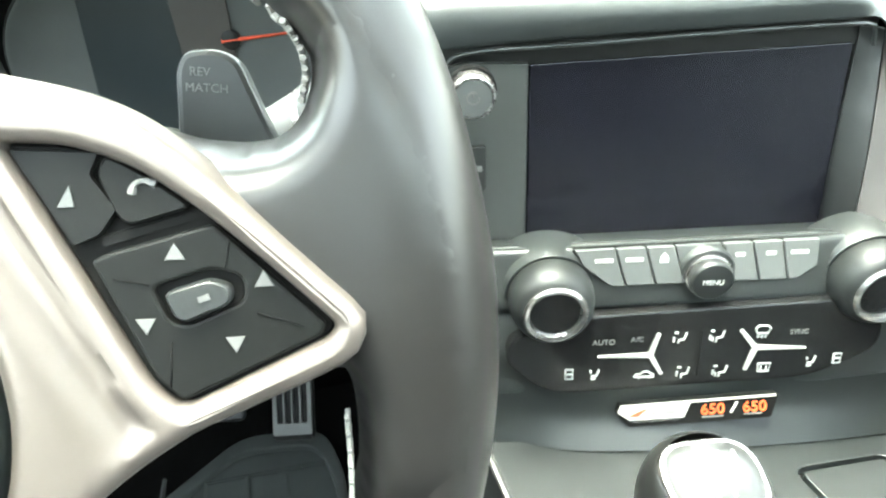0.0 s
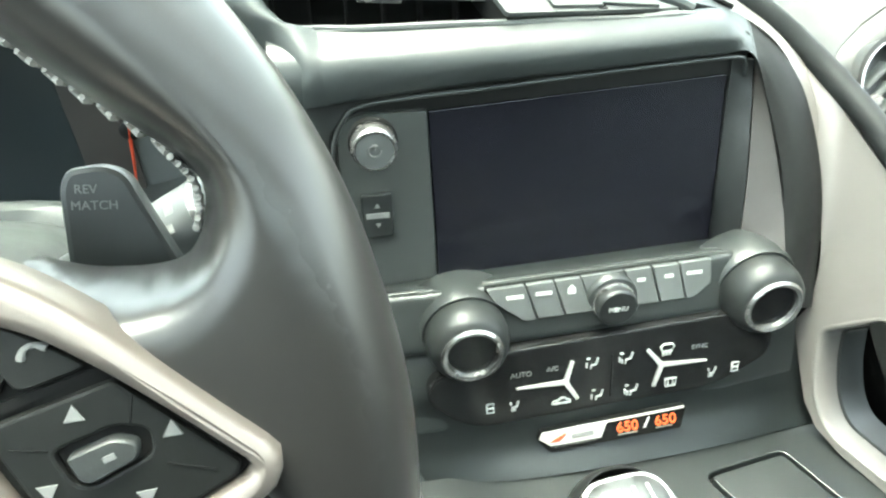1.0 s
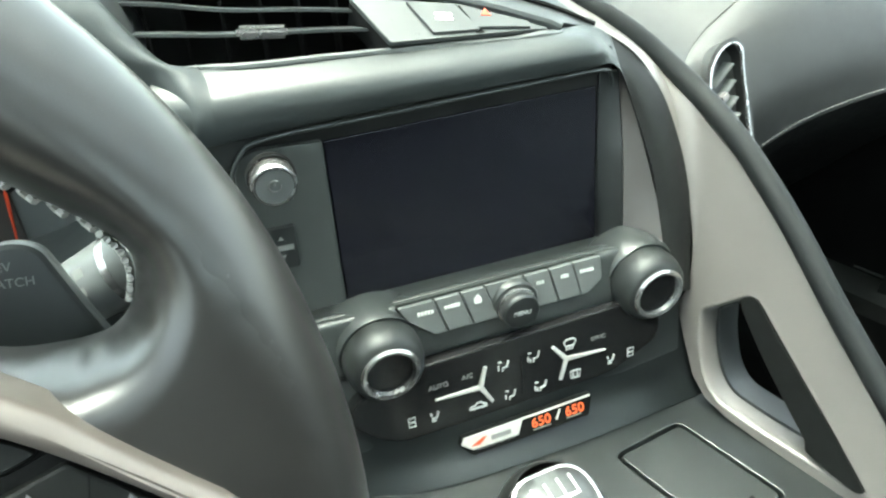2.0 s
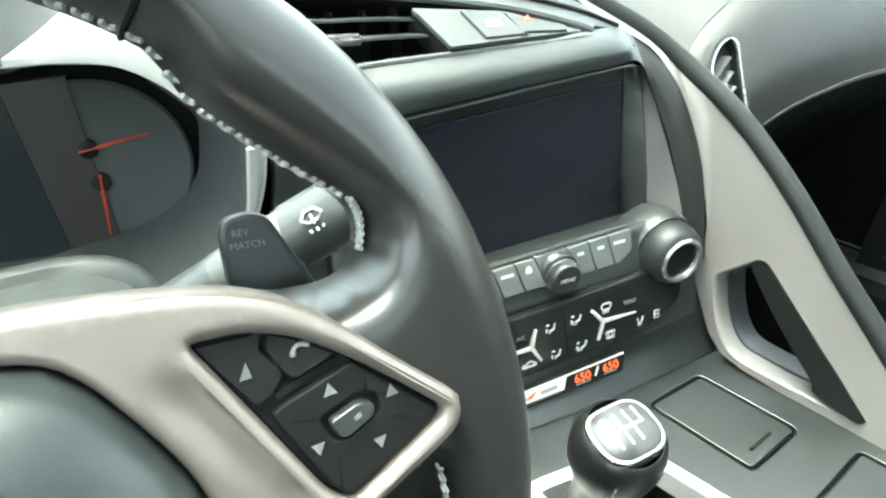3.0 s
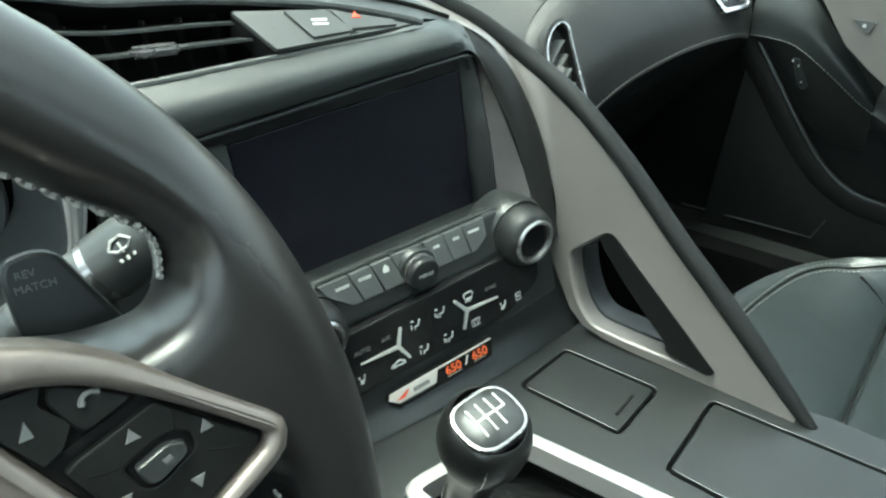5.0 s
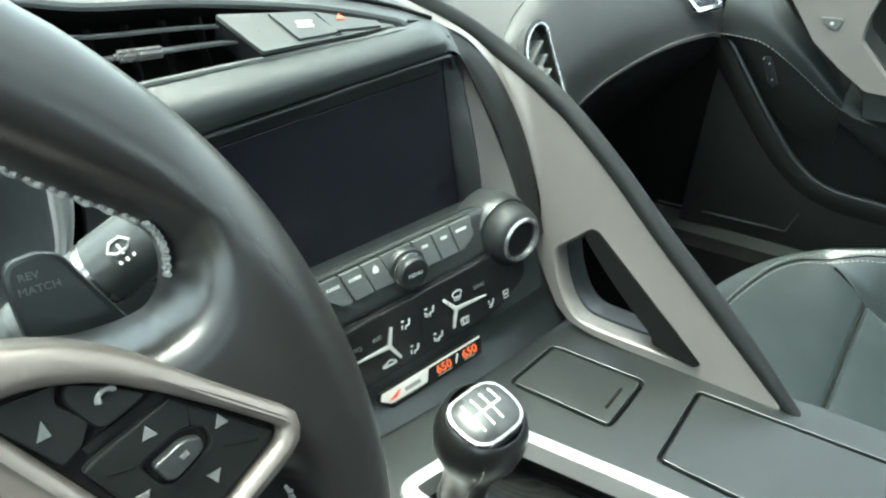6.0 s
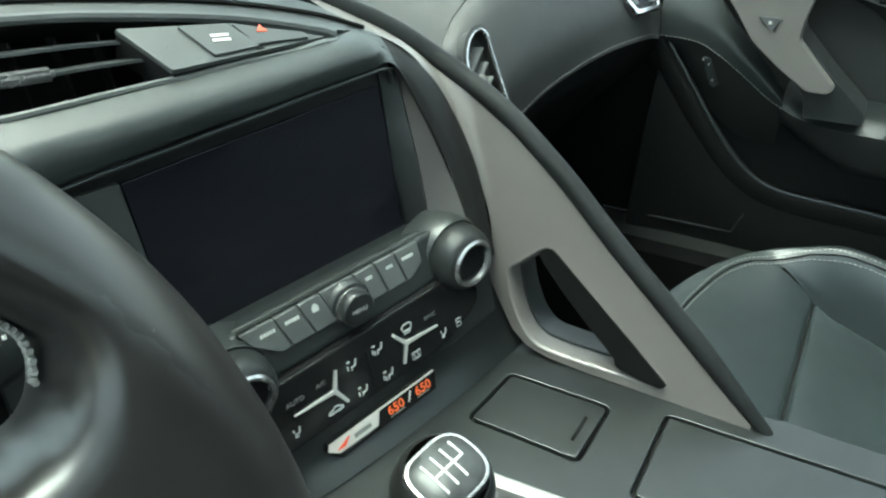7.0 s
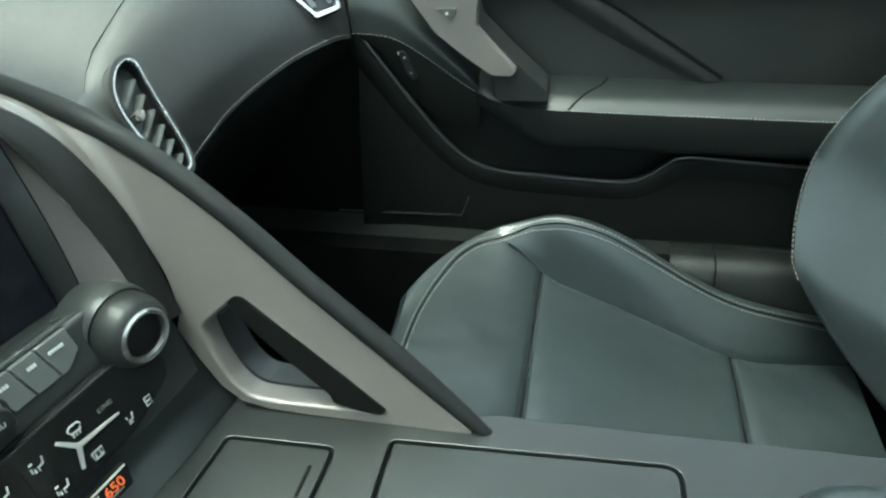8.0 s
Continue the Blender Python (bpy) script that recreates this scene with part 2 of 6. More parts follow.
def inset(loop, d):
    """The loop moved d to its left-hand inside (counter-clockwise loops shrink)."""
    out = []
    k = len(loop)
    for i in range(k):
        a, p, b = loop[i - 1], loop[i], loop[(i + 1) % k]
        u, w = (p - a).normalized(), (b - p).normalized()
        n1, n2 = Vector((-u.y, u.x)), Vector((-w.y, w.x))
        n = n1 + n2
        if n.length < 1e-6:
            n = n1
        n.normalize()
        out.append(p + n * min(d / max(n.dot(n1), 0.4), d * 2))
    return out


def area2(loop):
    return sum(a.x * b.y - b.x * a.y for a, b in zip(loop, loop[1:] + loop[:1]))


def plate(outline, z0, z1, bevel=0.001, holes=(), m=None, bm=None):
    """A slab with bevelled upper edges and holes through it, drawn in x y and set by m."""
    m = m or Matrix.Identity(4)
    bm = bm or bmesh.new()
    loops = []
    for i, lp in enumerate([outline, *holes]):
        lp = [Vector(p[:2]) for p in lp]
        if (area2(lp) > 0) != (i == 0):
            lp.reverse()
        loops.append(lp)
    tops, bots, made = [], [], []
    for lp in loops:
        rings = [(0, z0), (0, z1 - bevel), (bevel * 0.3, z1 - bevel * 0.3), (bevel, z1)]
        vs = []
        for d, z in rings:
            q = lp
            for _ in range(7 if d else 0):
                q = inset(lp, d)
                if all((q[i] - q[i - 1]).dot(lp[i] - lp[i - 1]) > 0 for i in range(len(lp))):
                    break
                d *= 0.6
            vs.append([bm.verts.new((p.x, p.y, z)) for p in q])
            made += vs[-1]
        for a, b in zip(vs, vs[1:]):
            for i in range(len(a)):
                j = (i + 1) % len(a)
                bm.faces.new((a[i], a[j], b[j], b[i]))
        tops.append(vs[-1])
        bots.append(vs[0])
    for rim in (tops, bots):
        if len(rim) == 1:
            bm.faces.new(rim[0]).material_index = 1
        else:
            es = []
            for lp in rim:
                for i in range(len(lp)):
                    e = bm.edges.get((lp[i], lp[(i + 1) % len(lp)]))
                    if e:
                        es.append(e)
            for g in bmesh.ops.triangle_fill(bm, edges=es, use_beauty=True)["geom"]:
                if isinstance(g, bmesh.types.BMFace):
                    g.material_index = 1
    bmesh.ops.transform(bm, matrix=m, verts=made)
    return bm


def box(sx, sy, sz, bevel=0.002, m=None, seg=2):
    bm = bmesh.new()
    bmesh.ops.create_cube(bm, size=1.0, matrix=Matrix.Diagonal((sx, sy, sz, 1)))
    if bevel:
        bmesh.ops.bevel(bm, geom=bm.edges[:], offset=bevel, segments=seg, affect="EDGES")
    if m:
        bmesh.ops.transform(bm, matrix=m, verts=bm.verts)
    return bm


def inside(q, lp):
    """Whether a 2D point lies in a loop."""
    hit = False
    for a, b in zip(lp, lp[1:] + lp[:1]):
        if (a.y > q.y) != (b.y > q.y) and q.x < (b.x - a.x) * (q.y - a.y) / (b.y - a.y) + a.x:
            hit = not hit
    return hit


def fill(rim, hole, step, lay, bm=None):
    """An even triangle mesh of a 2D region with a hole, set in space by lay(x, y)."""
    loops = [rim] + ([hole] if hole else [])
    pts, edges = [], []
    for lp in loops:
        k = len(pts)
        pts += lp
        edges += [(k + i, k + (i + 1) % len(lp)) for i in range(len(lp))]
    fence = np.array([(p.x, p.y) for p in pts])
    x0, y0 = fence.min(axis=0)
    x1, y1 = fence.max(axis=0)
    pts = list(pts)
    for j in range(int((y1 - y0) / (step * 0.87)) + 1):
        for i in range(int((x1 - x0) / step) + 1):
            q = Vector((x0 + step * (i + 0.5 * (j % 2)), y0 + step * 0.87 * j))
            if inside(q, rim) and not (hole and inside(q, hole)) and np.hypot(fence[:, 0] - q.x, fence[:, 1] - q.y).min() > step * 0.6:
                pts.append(q)
    vs, _, fs, _, _, _ = delaunay_2d_cdt(pts, edges, [], 0, 1e-7)
    bm = bm or bmesh.new()
    vv = [bm.verts.new(lay(q.x, q.y)) for q in vs]
    for f in fs:
        c = sum((vs[i] for i in f), Vector((0, 0))) / len(f)
        if inside(c, rim) and not (hole and inside(c, hole)):
            bm.faces.new([vv[i] for i in f])
    for v in [v for v in bm.verts if not v.link_faces]:
        bm.verts.remove(v)
    return bm


def axes(o, x, y):
    """A pose from an origin and the directions of x and (about) y."""
    x = Vector(x).normalized()
    z = x.cross(Vector(y)).normalized()
    y = z.cross(x)
    return Matrix(((x.x, y.x, z.x, o[0]), (x.y, y.y, z.y, o[1]), (x.z, y.z, z.z, o[2]), (0, 0, 0, 1)))


def lettering(text, size, m, depth=0.0004, bold=0.0):
    """Raised letters as a bmesh, centred, in x y of m."""
    cu = bpy.data.curves.new("text", "FONT")
    cu.body, cu.size, cu.align_x, cu.align_y, cu.extrude = text, size, "CENTER", "CENTER", depth
    cu.offset = bold
    ob = bpy.data.objects.new("text", cu)
    scene.collection.objects.link(ob)
    me = bpy.data.meshes.new_from_object(ob.evaluated_get(bpy.context.evaluated_depsgraph_get()))
    bm = bmesh.new()
    bm.from_mesh(me)
    bpy.data.objects.remove(ob)
    bpy.data.curves.remove(cu)
    bpy.data.meshes.remove(me)
    bmesh.ops.transform(bm, matrix=m, verts=bm.verts)
    return bm


def stitches(path, size=0.0045, gap=0.0022, r=0.0006, bm=None):
    """A row of short thread stitches along a path."""
    bm = bm or bmesh.new()
    path = [Vector(p) for p in path]
    total = sum((b - a).length for a, b in zip(path, path[1:]))
    k = max(int(total / (size + gap)), 1)
    pts = spline(path, k * 3 + 1) if len(path) > 2 else [path[0].lerp(path[1], i / (k * 3)) for i in range(k * 3 + 1)]
    for i in range(k):
        tube([pts[3 * i], pts[3 * i].lerp(pts[3 * i + 2], 0.5), pts[3 * i + 2]], [r * 0.6, r, r * 0.6], 5, bm=bm)
    return bm


# The seats, the door and the console run 15 degrees off the stack, which faces the driver.
CS, SN = math.cos(radians(15)), math.sin(radians(15))


def car(u, w, z):
    return V(u * CS - w * SN, u * SN + w * CS, z)

# ---- the cabin shell ----
BRACE_N = Vector((0.945, 0.276, -0.175))


def on_brace(y, z, off=0.0):
    """A point of the brace's plane from its y and z, off metres to the passenger."""
    return V((0.134 - 0.276 * y + 0.175 * z + off) / 0.945, y, z)


def dr_(s, z, d=0.022):
    """A point beside the passenger's feet: s ahead, z up, d outwards."""
    return V(0.96, 0.28, 0) * (0.655 + d) + V(-0.28, 0.96, 0) * s + V(0, 0, z)


def shell():
    solo("ground", box(400, 400, 0.2, 0, Matrix.Translation((0, 0, -0.42))), M_ASPHALT, "grey asphalt ground under the car", "ground", kind="structure")
    f = [car(-0.72, -0.7, 0.02), car(0.78, -0.7, 0.02)], [car(-0.72, 0.1, 0.02), car(0.78, 0.1, 0.02)], [car(-0.72, 0.72, 0.02), car(0.78, 0.72, 0.02)], [car(-0.72, 0.86, 0.05), car(0.78, 0.86, 0.05)], [car(-0.72, 1.0, 0.28), car(0.78, 1.0, 0.28)]
    solo("floor", sheet(f, 12, 0, 0.02, (0, 0, -1)), M_CARPET, "black carpeted cabin floor", "floor", kind="structure")
    f = [car(-0.72, 0.99, 0.25), car(0.78, 0.99, 0.25)], [car(-0.72, 1.0, 0.69), car(0.78, 1.0, 0.69)]
    solo("wall_front", sheet(f, 6, 0, 0.03, (0, 1, 0)), M_CARPET, "black firewall behind the dashboard", "wall", kind="structure")
    # Upper part is raised, out of view, to block low light from behind.
    f = [car(-0.76, -0.62, 0.0), car(0.82, -0.62, 0.0)], [car(-0.76, -0.70, 0.62), car(0.82, -0.70, 0.62)], [car(-0.72, -0.78, 0.92), car(0.78, -0.78, 0.92)], [car(-0.70, -1.2, 0.86), car(0.76, -1.2, 0.86)]
    solo("wall_rear", sheet(f, 6, 0, 0.03, (0, -0.7, -0.7)), M_CARPET, "dark carpeted rear bulkhead, unseen and raised to block rear light", "wall", kind="structure")
    # Added out of view in place of a seat, to darken the wheel's reflections.
    f = [car(-0.60, -0.20, 0.03), car(-0.36, -0.22, 0.03), car(-0.12, -0.20, 0.03)], [car(-0.61, -0.27, 0.35), car(-0.36, -0.29, 0.35), car(-0.11, -0.27, 0.35)], [car(-0.58, -0.37, 0.75), car(-0.36, -0.40, 0.75), car(-0.14, -0.37, 0.75)], [car(-0.47, -0.43, 0.93), car(-0.36, -0.45, 0.95), car(-0.25, -0.43, 0.93)]
    solo("driver_blocker", sheet(f, 14, 14, 0.08, (0, -1, 0)), M_RIB, "unseen dark panel in the driver's place, added to block light", "panel", kind="structure", smooth=70)
    # Clear roof panel.
    f = [car(-0.58, -0.42, 1.075), car(0, -0.42, 1.105), car(0.62, -0.42, 1.075)], [car(-0.58, -0.2, 1.09), car(0, -0.2, 1.12), car(0.62, -0.2, 1.09)], [car(-0.56, 0.02, 1.08), car(0, 0.03, 1.11), car(0.6, 0.02, 1.08)]
    g = solo("ceiling", sheet(f, 14, 8, 0.006, (0, 0, 1)), M_GLASS, "transparent roof panel", "ceiling", kind="structure")
    g.visible_shadow = False
    # Opaque strip added out of view to keep overhead light off the backrest.
    f = [car(-0.58, -0.50, 1.068), car(0, -0.50, 1.098), car(0.62, -0.50, 1.068)], [car(-0.58, -0.35, 1.075), car(0, -0.35, 1.105), car(0.62, -0.35, 1.075)], [car(-0.58, -0.27, 1.080), car(0, -0.27, 1.110), car(0.62, -0.27, 1.080)]
    solo("roof_shade", sheet(f, 14, 8, 0.03, (0, 0, -1)), M_ROOF, "unseen grey panel over the seats, added to shade the backrest", "roof bar", kind="structure")
    # Windscreen, pillars and side glass.
    f = [car(-0.74, 0.98, 0.70), car(0, 1.12, 0.72), car(0.8, 0.98, 0.70)], [car(-0.66, 0.5, 0.93), car(0, 0.58, 0.96), car(0.7, 0.5, 0.93)], [car(-0.57, 0.03, 1.085), car(0, 0.05, 1.12), car(0.61, 0.03, 1.085)]
    g = solo("window_1", sheet(f, 16, 8, 0.005, (0, 0, 1)), M_GLASS, "clear raked windscreen glass", "windscreen", kind="structure")
    g.visible_shadow = False
    f = [car(-0.58, -0.42, 1.08), car(0, -0.42, 1.11), car(0.62, -0.42, 1.08)], [car(-0.6, -0.9, 0.99), car(0, -0.9, 1.02), car(0.64, -0.9, 0.99)], [car(-0.62, -1.5, 0.69), car(0, -1.5, 0.72), car(0.66, -1.5, 0.69)]
    g = solo("window_2", sheet(f, 16, 8, 0.005, (0, 0, 1)), M_GLASS, "sloping rear hatch glass", "window", kind="structure")
    g.visible_shadow = False
    for nm, s in (("pillar_left", -1), ("pillar_right", 1)):
        o = 0.02 if s < 0 else 0.04
        p = [car(s * 0.76 + o, 0.98, 0.66), car(s * 0.68 + o, 0.5, 0.93), car(s * 0.585 + o, 0.02, 1.08), car(s * 0.60 + o, -0.4, 1.08), car(s * 0.64 + o, -0.9, 0.98), car(s * 0.66 + o, -1.5, 0.7)]
        solo(nm, tube(spline(p, 18), 0.032, 10, flat=0.8), M_ROOF, "grey trimmed windscreen pillar and roof rail", "pillar", kind="structure")
    # Driver's side, behind the camera: door panel below an open window.
    f = [car(-0.73, 0.9, 0.0), car(-0.73, -0.7, 0.0)], [car(-0.70, 0.9, 0.3), car(-0.70, -0.7, 0.3)], [car(-0.66, 0.9, 0.66), car(-0.66, -0.7, 0.66)]
    solo("door_2", sheet(f, 8, 6, 0.06, (-1, -0.2, 0)), M_DOOR, "black driver door panel with its window down", "door", kind="structure")
    solo("header_rail", tube(spline([car(-0.58, 0.02, 1.08), car(-0.3, 0.045, 1.105), car(0.02, 0.05, 1.113), car(0.33, 0.045, 1.105), car(0.62, 0.02, 1.08)], 20), 0.028, 10, flat=0.7), M_ROOF, "grey trimmed windscreen header rail", "header rail", kind="structure")
    f = [[dr_(0.2, 0.02), dr_(0.2, 0.29), dr_(0.33, 0.60)], [dr_(0.5, 0.02), dr_(0.5, 0.3), dr_(0.5, 0.6)], [dr_(0.8, 0.02), dr_(0.8, 0.3), dr_(0.8, 0.66)]]
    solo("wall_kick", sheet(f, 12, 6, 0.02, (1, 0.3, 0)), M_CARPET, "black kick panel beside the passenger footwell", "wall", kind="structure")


shell()

# ---- dashboard ----


def dashboard():
    t = thing("dashboard", (0.0, 0.6, 0.5), "dark grey moulded dashboard with padded top and silver trim", "dashboard")
    near = [(-0.72, 0.40, 0.69), (-0.45, 0.47, 0.725), (-0.25, 0.535, 0.735), (-0.1, 0.545, 0.715), (0.01, 0.535, 0.693), (0.085, 0.502, 0.663), (0.14, 0.462, 0.632), (0.175, 0.475, 0.606), (0.2, 0.5, 0.612), (0.225, 0.516, 0.628), (0.285, 0.53, 0.657), (0.36, 0.563, 0.678), (0.45, 0.583, 0.682), (0.56, 0.585, 0.664), (0.66, 0.6, 0.64)]
    far = [car(-0.74, 0.62, 0.70), car(-0.5, 0.7, 0.72), car(0, 0.78, 0.735), car(0.4, 0.72, 0.72), car(0.78, 0.62, 0.69)]
    fa2 = [car(-0.74, 0.95, 0.69), car(-0.4, 1.02, 0.7), car(0, 1.05, 0.71), car(0.4, 1.02, 0.7), car(0.78, 0.95, 0.68)]
    part("top_pad", sheet([near, far, fa2], 60, 10, 0.006, (0, 0, -1)), M_DASH, t, "sunlit grey grained dash top")
    # Passenger's pad, from the crease down to the stitched lower edge.
    cols = [[(0.178, 0.478, 0.608), (0.180, 0.468, 0.60), (0.19, 0.46, 0.565), (0.205, 0.458, 0.52)],
            [(0.2, 0.5, 0.612), (0.205, 0.485, 0.604), (0.215, 0.47, 0.575), (0.232, 0.462, 0.528)],
            [(0.225, 0.516, 0.627), (0.235, 0.497, 0.62), (0.245, 0.478, 0.585), (0.258, 0.462, 0.541)],
            [(0.285, 0.53, 0.656), (0.30, 0.502, 0.64), (0.307, 0.482, 0.605), (0.312, 0.462, 0.563)],
            [(0.36, 0.563, 0.677), (0.38, 0.512, 0.655), (0.387, 0.484, 0.615), (0.39, 0.459, 0.578)],
            [(0.45, 0.583, 0.681), (0.465, 0.52, 0.653), (0.467, 0.488, 0.613), (0.467, 0.460, 0.577)],
            [(0.535, 0.585, 0.668), (0.535, 0.53, 0.645), (0.531, 0.502, 0.60), (0.527, 0.480, 0.561)]]
    rows = [[c[k] for c in cols] for k in range(4)]
    rows[2] = [(x, y - 0.004, z - 0.006) for x, y, z in rows[2]]
    rows[3] = [(x, y + 0.011, z - 0.0065) for x, y, z in rows[3]]
    part("passenger_pad", sheet(rows, 40, 14, 0.004, (0, 1, 0)), M_DASH, t, "grey leather-grained passenger pad")
    low = rows[3]
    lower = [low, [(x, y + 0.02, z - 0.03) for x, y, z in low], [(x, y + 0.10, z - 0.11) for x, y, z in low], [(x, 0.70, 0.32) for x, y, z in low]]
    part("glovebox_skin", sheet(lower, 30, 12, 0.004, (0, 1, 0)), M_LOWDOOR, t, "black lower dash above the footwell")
    part("stitching", stitches(spline([V(x, y - 0.0012, z + 0.0045) for x, y, z in low], 60), 0.0036, 0.0009, 0.0004), M_THREAD, t, "light grey seam stitching")
    # Lower body in front of the driver's knees and behind the stack.
    f = [[(-0.72, 0.43, 0.56), (-0.45, 0.43, 0.545), (-0.2, 0.43, 0.54), (-0.135, 0.45, 0.55)], [(-0.72, 0.42, 0.5), (-0.45, 0.43, 0.48), (-0.2, 0.44, 0.46), (-0.135, 0.45, 0.46)], [(-0.72, 0.5, 0.38), (-0.45, 0.52, 0.37), (-0.2, 0.5, 0.36), (-0.13, 0.48, 0.36)], [(-0.72, 0.75, 0.33), (-0.45, 0.75, 0.33), (-0.2, 0.75, 0.33), (-0.13, 0.7, 0.33)]]
    part("knee_panel", sheet(f, 24, 14, 0.005, (0, 1, 0)), M_SOFT, t, "dark grey lower dash panel")
    return t


DASH = dashboard()


def side_vent(t):
    """Teardrop vent in the passenger's pad, with a chrome rim and slats."""
    v = thing("air_vent", (0.235, 0.48, 0.575), "teardrop passenger air vent with satin chrome rim", "air vent")
    m = axes((0.222, 0.468, 0.587), (1, 0, 0), (0, 0.46, 0.887))
    pts = [(-0.015, 0.0264), (-0.007, 0.0367), (0.002, 0.0429), (0.012, 0.0443), (0.017, 0.0376), (0.0155, 0.0241), (0.0145, -0.0031), (0.0135, -0.0344), (0.009, -0.046), (0.0, -0.0483), (-0.009, -0.0393), (-0.017, -0.0143), (-0.019, 0.0103)]
    outer = rounded(pts, 0.02, 4)
    inner = [Vector(((p.x - 0.001) * 0.92 - 0.0003, (p.y - 0.006) * 0.955 + 0.006)) for p in outer]
    collar = [p * 1.05 for p in outer]
    part("collar", plate(collar, -0.03, 0.001, 0.003, [outer], m), M_DASH, v, "padded collar")
    part("rim", plate(outer, -0.008, 0.0028, 0.001, [inner], m), M_ALU, v, "satin silver rim")
    secs = [[m @ V(p.x, p.y, 0.0) for p in inner], [m @ V(p.x * 0.9, p.y * 0.93, -0.035) for p in inner]]
    bm = loft(secs, caps=False)
    bm.verts.ensure_lookup_table()
    bm.faces.new(bm.verts[len(inner):])
    part("duct", bm, M_BAND, v)
    for i in range(6):
        yy = 0.022 - i * 0.0125
        part("slat", box(0.026, 0.0022, 0.012, 0.0008, m @ pose(-0.002, yy, -0.0065, 25, 0, 38)), M_BUTTON, v)
    part("tab", box(0.010, 0.007, 0.012, 0.002, m @ pose(-0.006, 0.004, -0.003, 0, 0, 25)), M_BRACE, v, "grey thumb tab")
    return v


side_vent(DASH)


def far_vent():
    """Passenger's outer vent with its small temperature panel."""
    v = thing("air_vent", (0.45, 0.49, 0.62), "angular outer air vent with bright surround and temperature keys", "air vent")
    m = axes((0.458, 0.4905, 0.6225), (1, -0.05, -0.05), (0.0, 0.62, 0.78))
    outer = rounded([(-0.05, 0.04), (-0.014, -0.032), (0.03, -0.03), (0.036, 0.04)], 0.006)
    inner = rounded([(-0.04, 0.036), (-0.010, -0.026), (0.026, -0.025), (0.031, 0.036)], 0.004)
    part("rim", plate(outer, -0.004, 0.004, 0.0012, [inner], m), M_CHROME, v, "bright surround")
    part("panel", plate(rounded([(-0.018, -0.004), (-0.010, -0.025), (0.026, -0.024), (0.028, -0.004)], 0.002), -0.003, 0.001, 0.0005, m=m), M_PIANO, v, "black key panel")
    for s in (-0.006, 0.020):
        part("key", plate(rounded([(s - 0.004, -0.02), (s + 0.004, -0.02), (s + 0.004, -0.009), (s - 0.004, -0.009)], 0.001), 0.001, 0.0022, 0.0005, m=m), M_BUTTON, v)
    for i in range(4):
        part("slat", box(0.07, 0.0016, 0.012, 0.0005, m @ pose(-0.003, 0.004 + i * 0.009, -0.002, 25, 0, 0)), M_SOFT, v)
    return v


far_vent()

# ---- centre stack ----


def face_y(z):
    """The display's plane, leaning slightly ahead."""
    return 0.411 + (z - 0.53) * 0.1


SM = axes((0, face_y(0.58), 0.58), (1, 0, 0), (0, 0.1, 1))  # x right, y up the display, z to the driver


def sp(x, z):
    return Vector((x, (z - 0.58) / math.cos(math.atan(0.1))))


